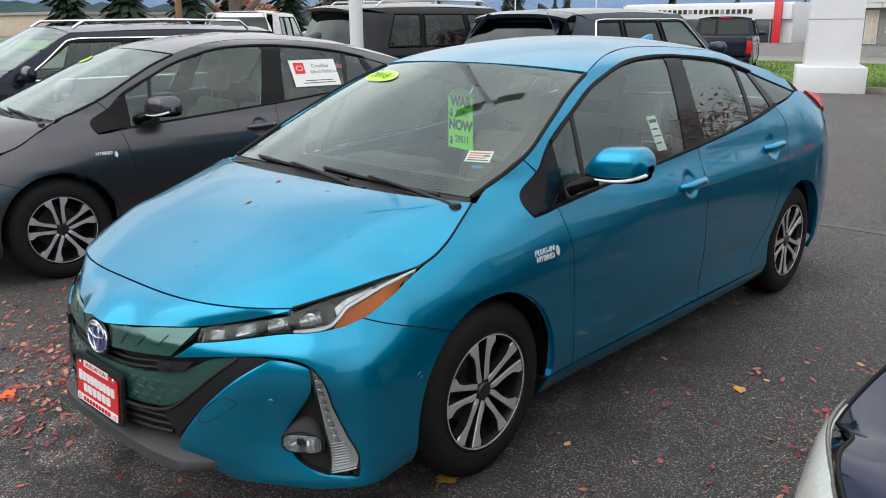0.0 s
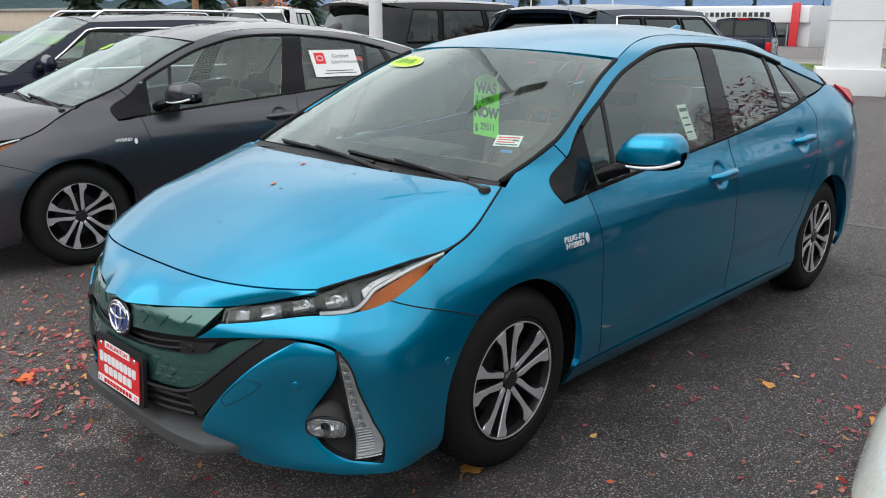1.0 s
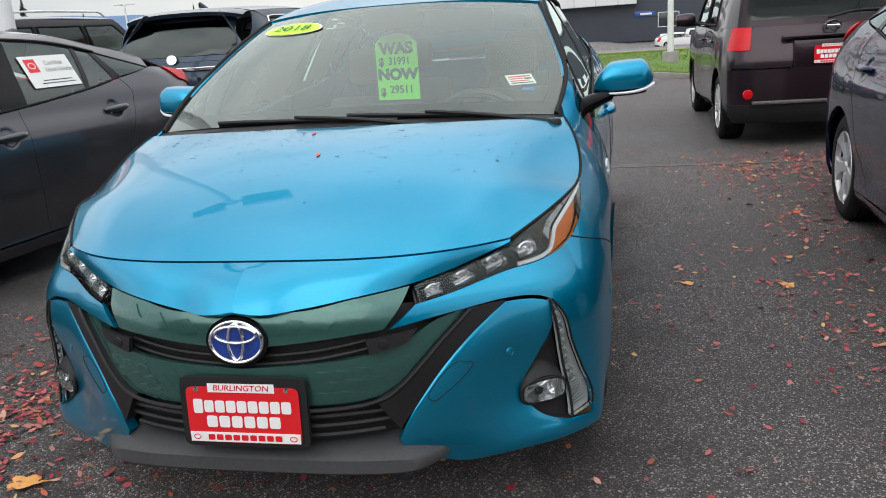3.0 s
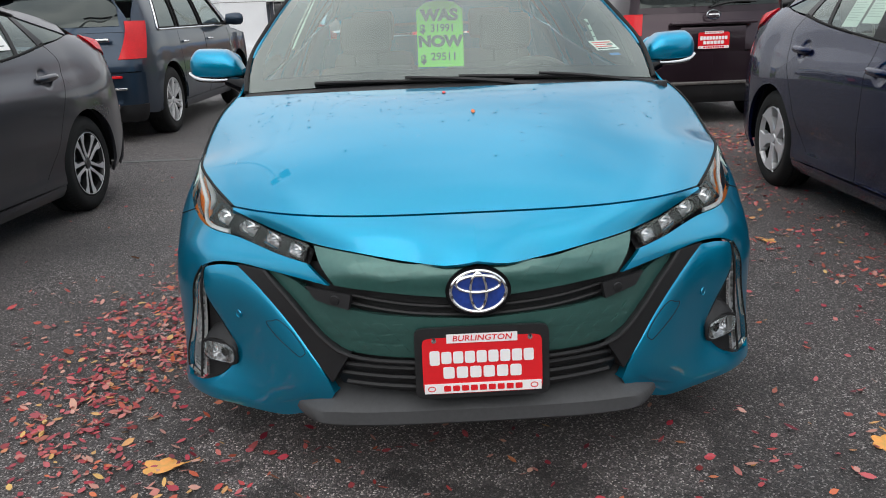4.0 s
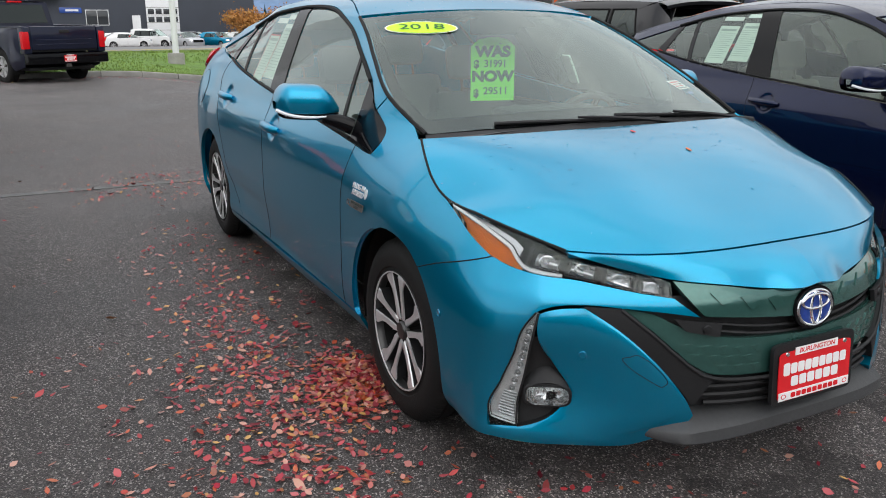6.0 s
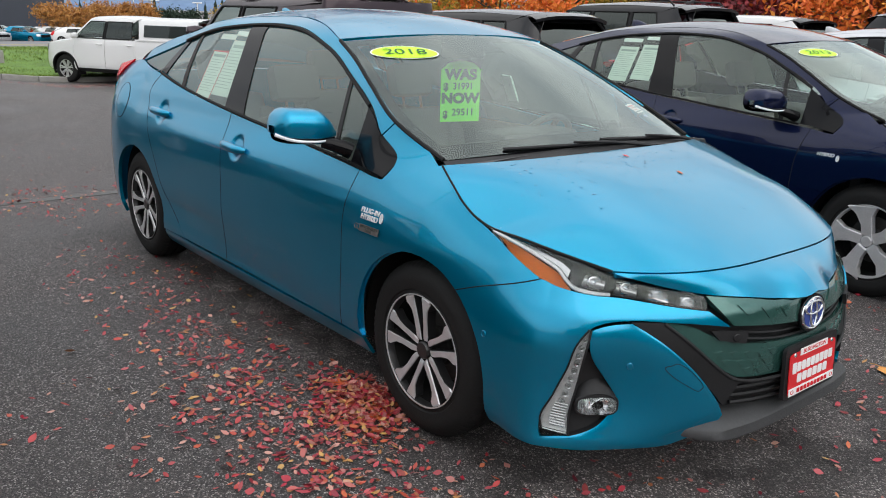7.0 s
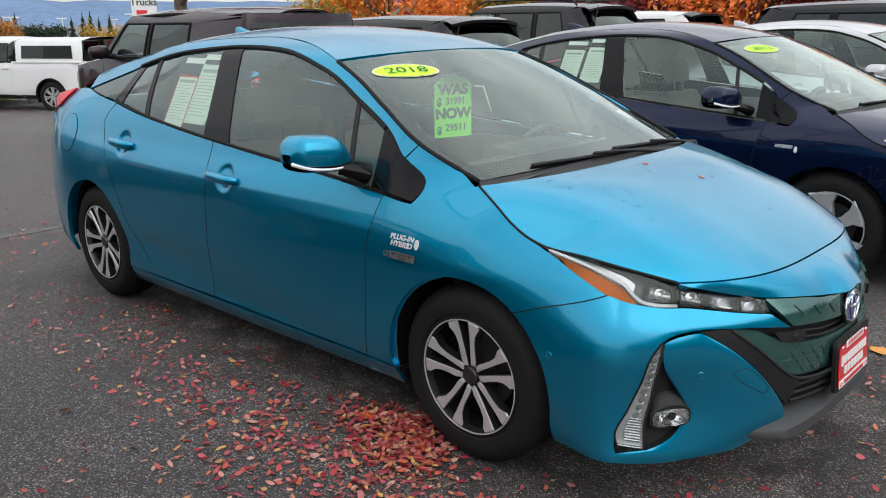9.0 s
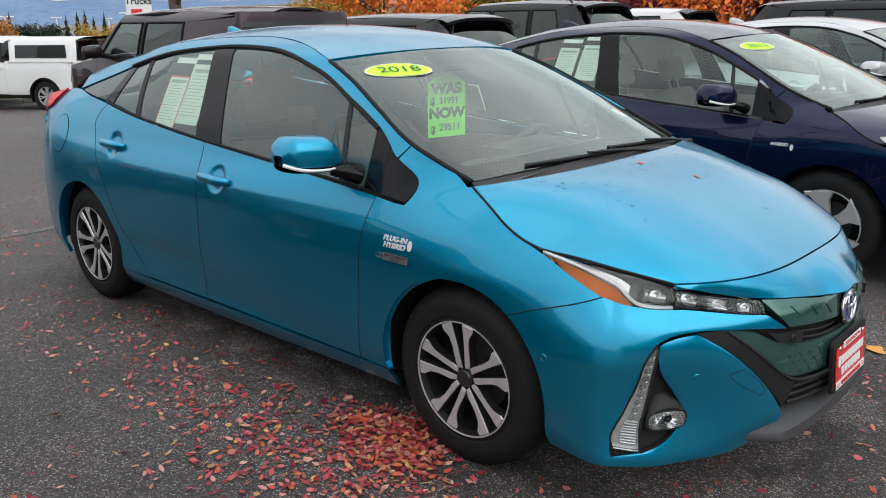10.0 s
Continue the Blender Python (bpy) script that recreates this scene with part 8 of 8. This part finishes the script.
utility("pickup_truck", "white pickup truck with white canopy over its bed", WHITE_P, stand(-19.23, 5.37, 210) @ Matrix.Scale(.92, 4), wb=3.65, front=.95, rear=1.15, hood=(1.12, 1.20), belt=1.26, roof=1.90, ws=(1.50, .85), top_end=-.75, bel_end=-.82, bed=1.30, panes=((.42, 1.38, .36, .88), (-.60, .34, -.58, .28)), doors=((.36, 1.46), (-.70, .35)), canopy=True, arch_trim=SEAL, plate_on=False, **PK)
utility("pickup_truck", "dark blue pickup truck seen from its tailgate", MIDNIGHT_P, stand(-24.0, -9.9, 200), wb=3.70, front=.98, rear=1.20, hood=(1.16, 1.24), belt=1.28, roof=1.94, ws=(1.55, .90), top_end=-.80, bel_end=-.86, bed=1.33, panes=((.45, 1.42, .38, .92), (-.62, .36, -.60, .30)), doors=((.38, 1.5), (-.72, .37)), plate_on=False, **PK)
utility("sport_utility", "dark navy sport utility with chrome window frame", MIDNIGHT_P, stand(-.75, -6.62, -5), wb=2.85, W=.95, roof=1.52, belt=1.0, hood=(.90, .98), panes=SUV_P, doors=SUV_D, chrome_line=True, ws=(1.15, .40), rails=(.35, -1.6), plate_on=False)
utility("sport_utility", "black square sport utility with silver roof bars", BLACK_P, stand(-6.95, -7.1, 169), wb=2.79, W=.95, sill=.40, belt=1.16, roof=1.80, tum=.13, panes=SUV_P, doors=SUV_D, ws=(1.02, .48), rails=(.4, -1.7, POST_WHITE), top_end=-1.95, bel_end=-2.12, wheel_r=.385, lamp="wide")
utility("sport_utility", "white sport utility with dark rear glass", WHITE_P, stand(-9.8, -16.35, 222), wb=2.9, W=.98, sill=.40, belt=1.18, roof=1.86, tum=.14, panes=SUV_P, doors=SUV_D, ws=(1.05, .5), top_end=-1.9, bel_end=-2.1, wheel_r=.39, spoiler=False)
utility("sport_utility", "black low crossover with a roof spoiler", BLACK_P, stand(-6.2, 5.95, 180), wb=2.7, W=.92, roof=1.56, belt=1.02, hood=(.9, .98), panes=SUV_P, doors=SUV_D, ws=(1.05, .40), wheel_r=.34)
utility("sport_utility", "black sport utility with dark roof bars", BLACK_P, stand(-6.3, 9.3, 180), wb=2.8, W=.95, roof=1.76, belt=1.12, panes=SUV_P, doors=SUV_D, rails=(.35, -1.7, TRIM), wheel_r=.37, fin=True)
utility("sport_utility", "white crossover with a black roof spoiler", WHITE_P, stand(-6.3, 12.7, 180), wb=2.7, W=.92, roof=1.64, belt=1.06, hood=(.94, 1.02), panes=SUV_P, doors=SUV_D, ws=(1.05, .40), wheel_r=.35, tail_coat=GLOSS_BLACK)
utility("sport_utility", "black sport utility parked in the front row", BLACK_P, stand(.3, 9.4, -2), wb=2.8, W=.95, roof=1.70, belt=1.10, panes=SUV_P, doors=SUV_D, wheel_r=.37)

# cars across the road
LOW = dict(belt=.98, roof=1.45, hood=(.86, .94), tum=.20, ws=(1.05, .25), top_end=-1.2, bel_end=-2.0, wheel_r=.32, panes=((-.02, .93, -.10, .35), (-.95, -.10, -.80, -.18)), doors=SUV_D, plate_on=False, spoiler=False)
utility("sedan", "white sedan parked across the road", WHITE_P, stand(-70.8, 6.7, 98) @ Matrix.Scale(.9, 4), wb=2.7, W=.88, group="cars across the road", **LOW)
utility("sport_utility", "white sport utility parked across the road", WHITE_P, stand(-72.5, 9.2, 60) @ Matrix.Scale(.9, 4), wb=2.7, W=.90, roof=1.74, panes=SUV_P, doors=SUV_D, plate_on=False, group="cars across the road")
utility("sedan", "silver sedan parked across the road", SILVER_P, stand(-70.1, 11.4, 20) @ Matrix.Scale(.9, 4), wb=2.7, W=.88, group="cars across the road", **LOW)
utility("sedan", "bright blue compact car parked across the road", BLUE, stand(-69.6, 14.0, 30) @ Matrix.Scale(.9, 4), wb=2.6, W=.86, group="cars across the road", **LOW)
utility("sedan", "black sedan parked across the road", BLACK_P, stand(-76, 13.4, 60) @ Matrix.Scale(.9, 4), wb=2.7, W=.88, group="cars across the road", **LOW)
for x, y, yaw, coat, lb in ((-69.5, 16.3, 70, WHITE_P, "white sedan in the row across the road"), (-66.5, 17.2, 60, WHITE_P, "white sedan in the row across the road"), (-72.0, 19.6, 75, SILVER_P, "silver sedan in the row across the road")):
    utility("sedan", lb, coat, stand(x, y, yaw) @ Matrix.Scale(.9, 4), wb=2.7, W=.88, group="cars across the road", **LOW)

# tail trim of the slate sport utility and the plum wagon
trim_bar(suv, -2.335, -.66, .66, 1.03, .035)
trim_bar(suv, -2.40, -.80, .80, .56, .022)
part("round_mark", Geo().slab(ellipse(.06, .05, 24), .02, facing((-2.30, 0, 1.13), (-1, 0, .2))), CHROME, suv)
for s_ in (-1, 1):
    part("exhaust_tip", Geo().box((-2.44, s_ * .62 - .09, .36), (-2.30, s_ * .62 + .09, .42), .02), CHROME, suv)
    part("bumper_reflector", Geo().box((-2.425, s_ * .66 - .10, .665), (-2.38, s_ * .66 + .10, .69), .008), TAIL_RED, suv)
    q = Geo().lathe([(.0005, .02), (.04, .016), (.045, 0)], 24, facing((-2.135, s_ * .70, .50), (-1, 0, 0)), "z")
    part("round_reflector", q, TAIL_RED, wagon)
trim_bar(wagon, -2.125, -.66, .66, .42, .03, .015, STEEL)
part("round_mark", Geo().tube([(-2.085, .062 * math.cos(a), 1.06 + .040 * math.sin(a)) for a in np.linspace(0, 2 * np.pi, 33)], .008, 6, False).tube([(-2.085, -.05, 1.06), (-2.085, .05, 1.06)], .008, 6), CHROME, wagon)
part("rear_wiper", Geo().tube(curve([(-2.05, .02, 1.13), (-2.05, -.1, 1.16), (-2.04, -.42, 1.17)], 10), .012, 6), TRIM, wagon)
part("gate_ledge", Geo().box((-2.13, -.42, .97), (-2.05, .42, .995), .01), PLUM_P, wagon)


# ---- stickers, tags and papers in and on the cars ----
def windscreen_place(g, y, z):
    """Place and outward direction on a windscreen grid, in the car's frame."""
    p = g.reshape(-1, 3)
    i = int(np.argmin((p[:, 1] - y) ** 2 + (p[:, 2] - z) ** 2))
    n = normals(g).reshape(-1, 3)[i]
    n = n * np.sign(n[2])
    return p[i], n


def year_oval(g, car, y, z, year):
    """Oval sticker that follows the curve of the glass."""
    c, n = windscreen_place(g, y, z)
    o = facing(c, n)
    inv = o.inverted()
    loc = g.reshape(-1, 3) @ np.array(inv.to_3x3()).T + np.array(inv.translation)
    loc = loc[(np.abs(loc[:, 0]) < .32) & (np.abs(loc[:, 1]) < .22)]
    A = lambda q: np.stack([np.ones(len(q)), q[:, 0], q[:, 1], q[:, 0] ** 2, q[:, 0] * q[:, 1], q[:, 1] ** 2], 1)
    fit = np.linalg.lstsq(A(loc), loc[:, 2], rcond=None)[0]
    ov = thing("year_sticker", "fluorescent yellow-green oval year sticker on a windscreen", "sticker", car.matrix_world @ o, group="year stickers")
    th = np.linspace(0, 2 * np.pi, 49)

    def disc(a, b, rings, up):
        rows = []
        for k in rings:
            q = np.stack([a * k * np.cos(th), b * k * np.sin(th)], 1)
            rows.append(np.c_[q, A(q) @ fit + up])
        return np.array(rows)
    part("oval", Geo().grid(disc(.142, .053, (1, .8, .6, .4, .2, .01), .0045), flip=True), TAG_YEL, ov)
    part("oval_edge", Geo().grid(disc(.148, .059, (1.0, .955), .0042), flip=True), PAPER, ov)
    slope = Matrix.Rotation(math.atan(fit[2]), 4, "X") @ Matrix.Rotation(-math.atan(fit[1]), 4, "Y")
    lettering(year, .068, Matrix.Translation((0, -.002, fit[0] + .0075)) @ slope, INK, ov, "year_lettering", .0002, .0, 1.4)


def price_tag(m, was, now):
    t = thing("price_tag", "fluorescent green hanging card with was and now prices", "price tag", m)
    o = np.array([(-.10, -.15), (.10, -.15), (.10, .085), (.065, .115), (.02, .125), (-.02, .125), (-.065, .115), (-.10, .085)])
    part("card", Geo().slab(o, .001), TAG_GREEN, t)
    for text, size, x, y, st, mt, bold in (("WAS", .060, 0, .062, 1.2, INK, .0035), ("NOW", .060, 0, -.045, 1.2, INK, .0035), ("$", .045, -.075, .008, 1.0, INK, .002), ("$", .045, -.075, -.118, 1.0, INK, .002),
                                       (was, .042, .012, .010, 1.0, INK, .0004), (now, .044, .015, -.108, 1.05, INK, .0006)):
        lettering(text, size, Matrix.Translation((x, y, .0016)), mt, t, "tag_lettering", .0002, bold, st)


def flat_sheet(name, label, category, m, w, h, material, lines, group=""):
    """A sheet of paper or a sticker with printed lines."""
    s = thing(name, label, category, m, group=group)
    part("sheet", Geo().slab(np.array([(-w / 2, -h / 2), (w / 2, -h / 2), (w / 2, h / 2), (-w / 2, h / 2)]), .0008), material, s)
    for x0, x1, y0, y1, mt in lines:
        part("printed_line", Geo().slab(np.array([(x0 * w, y0 * h), (x1 * w, y0 * h), (x1 * w, y1 * h), (x0 * w, y1 * h)]), .0003, Matrix.Translation((0, 0, .001))), mt, s)
    return s


def shell_spot(S, x, z, side, car, inward=.012):
    """A pose lying on a side window, facing out, in the world."""
    a = S.p(*S.X((x, z), (x + .02, z), (x, z + .02)).T)
    o, ux, uz = Vector(a[0]), Vector(a[1] - a[0]), Vector(a[2] - a[0])
    n = uz.cross(ux)
    n = n if n.y > 0 else -n
    n.normalize()
    o -= n * inward
    if side < 0:
        o.y, n.y = -o.y, -n.y
    return car.matrix_world @ facing(o, n)


year_oval(hero_ws, hero, -.415, 1.296, "2018")
price_tag(hero.matrix_world @ facing((.535, -.008, 1.125), (.96, -.25, .0)), "31991", "29511")
c, n = windscreen_place(hero_ws, .58, 1.07)
WIN_TXT = [(-.42, .42, .22, .34, RED_PRINT), (-.42, .1, .02, .12, RED_PRINT), (.15, .42, -.02, .12, INK_DK), (-.42, .3, -.2, -.1, RED_PRINT), (-.42, .42, -.4, -.3, INK_DK)]
flat_sheet("stock_label", "small white and red stock label on the windscreen", "sticker", facing(c - n * .006, n), .095, .07, PAPER, WIN_TXT)
flat_sheet("blue_sticker", "small blue sticker under the stock label", "sticker", facing(np.array(c) - np.array(n) * .006 + np.array([.045, .03, -.03]), n), .042, .016, BLUE_STICK, [])
FORM = [(-.4, .4, .36, .42, GREY_PRINT)] + [(-.42, .42 - .1 * (k % 3), .30 - .055 * k, .310 - .055 * k, GREY_PRINT) for k in range(13)]
flat_sheet("window_form", "pale green printed form in the rear side window", "paper", shell_spot(hero_shell, -.60, 1.13, -1, hero), .17, .26, PAPER_GN, FORM + [(-.5, .5, .47, .5, RED_PRINT), (-.5, -.47, -.5, .5, RED_PRINT), (.47, .5, -.5, .5, RED_PRINT)], "window papers")
flat_sheet("window_form", "white printed window form taped in the rear side window", "paper", shell_spot(hero_shell, -.43, 1.17, -1, hero, .016), .19, .30, PAPER_GN, FORM, "window papers")
for x, z in ((-.60, 1.315), (-.44, 1.335)):
    flat_sheet("paper_strip", "white paper strip at the top of the side window", "paper", shell_spot(hero_shell, x, z, -1, hero), .17, .03, PAPER, [], "window papers")
flat_sheet("door_sticker", "small pale green sticker in the door window", "sticker", shell_spot(hero_shell, .08, 1.07, 1, hero), .075, .16, PAPER_GN, [(-.4, .4, .3, .4, INK_DK), (-.4, .3, .1, .14, INK_DK), (-.4, .4, -.1, -.06, INK_DK), (-.4, .2, -.3, -.26, INK_DK)])
# grey car
m = shell_spot(hero_shell, -.62, 1.17, 1, grey_car, -.002)
cert = flat_sheet("window_notice", "white notice about certified used vehicles on the rear window", "notice", m, .40, .215, PAPER, [(-.42, -.20, -.02, .40, RED_PRINT), (-.25, .35, -.30, -.27, INK_DK), (-.3, .4, -.39, -.36, INK_DK)])
lettering("Certified", .042, Matrix.Translation((.06, .055, .0012)), INK_DK, cert, "notice_lettering", .0002)
lettering("Used Vehicles", .042, Matrix.Translation((.085, .008, .0012)), INK_DK, cert, "notice_lettering", .0002)
ring = Geo().tube([(-.124 + .026 * math.cos(a), .041 + .019 * math.sin(a), .0016) for a in np.linspace(0, 2 * np.pi, 33)], .003, 5, False)
part("round_mark", ring, PAPER, cert)
c, n = windscreen_place(hero_ws, -.40, 1.30)
year_oval(hero_ws, grey_car, -.38, 1.28, "2020")
# navy and silver cars
year_oval(hero_ws, navy_car, -.38, 1.30, "2013")
year_oval(hero_ws, silver_car, -.38, 1.30, "2015")
for x, z in ((-.62, 1.16), (-.42, 1.18)):
    flat_sheet("window_form", "printed window form in the rear side window", "paper", shell_spot(hero_shell, x, z, -1, navy_car), .17, .27, PAPER_GN, FORM, "window papers")
for x, z in ((-.62, 1.325), (-.42, 1.345)):
    flat_sheet("paper_strip", "white paper strip at the top of the side window", "paper", shell_spot(hero_shell, x, z, -1, navy_car), .17, .03, PAPER, [], "window papers")


# ---- rain drops on the body ----
def drops(g, n, seed, lo=.0012, hi=.0034, band=None):
    r = np.random.default_rng(seed)
    nr = normals(g)
    nr *= np.sign(nr[..., 2:3])
    M, N = g.shape[:2]
    geo = Geo()
    ring = np.linspace(0, 2 * np.pi, 7, endpoint=False)
    for _ in range(n):
        i = r.random() if band is None else min(.999, max(0, r.normal(*band)))
        a, b = i * (M - 1), r.random() * (N - 1)
        i0, j0 = int(a), int(b)
        fa, fb = a - i0, b - j0
        i1, j1 = min(i0 + 1, M - 1), min(j0 + 1, N - 1)
        p = (g[i0, j0] * (1 - fa) * (1 - fb) + g[i1, j0] * fa * (1 - fb) + g[i0, j1] * (1 - fa) * fb + g[i1, j1] * fa * fb)
        q = nr[i0, j0]
        s = r.uniform(lo, hi) * (1.6 if r.random() < .08 else 1)
        u = np.cross(q, (1, 0, 0))
        u /= np.linalg.norm(u) + 1e-9
        v = np.cross(q, u)
        st = r.uniform(.8, 1.5)
        vs = [p + s * (math.cos(k) * u * st + math.sin(k) * v) for k in ring] + [p + s * .7 * (math.cos(k) * u * st + math.sin(k) * v) + q * s * .26 for k in ring] + [p + q * s * .36]
        fs = [(k, (k + 1) % 7, 7 + (k + 1) % 7, 7 + k) for k in range(7)] + [(7 + k, 7 + (k + 1) % 7, 14) for k in range(7)]
        geo.add(vs, fs)
    return geo


tagged(part("rain_drops", drops(hero_grids["bonnet"], 620, 1, band=(.15, .26)), WATER_M), "small clear rain drops on the blue bonnet", "water drops", kind="stuff")
tagged(part("rain_drops", drops(hero_grids["roof"], 420, 2), WATER_M), "small clear rain drops on the blue roof", "water drops", kind="stuff")
tagged(part("rain_drops", drops(hero_ws, 160, 3, .001, .0028), WATER_M), "tiny rain drops on the windscreen", "water drops", kind="stuff")
# two small leaves lying on the bonnet
for k, (y, row) in enumerate(((-.02, .12), (.03, .38))):
    g = hero_grids["bonnet"]
    i = int(row * (g.shape[0] - 1))
    j = int(np.argmin(np.abs(g[i, :, 1] - y)))
    o = facing(g[i, j] + np.array([0, 0, .002]), normals(g)[i, j] * np.sign(normals(g)[i, j][2]), (0, 1, 0))
    lf = part("small_leaf", Geo().slab(np.array([(-.014, 0), (-.005, .006), (.005, .006), (.015, 0), (.004, -.005), (-.006, -.005)]), .001, o), ORANGE_LEAF if k else RED_PRINT)
    tagged(lf, "small red leaf lying on the blue bonnet", "leaf", "leaves on the bonnet")
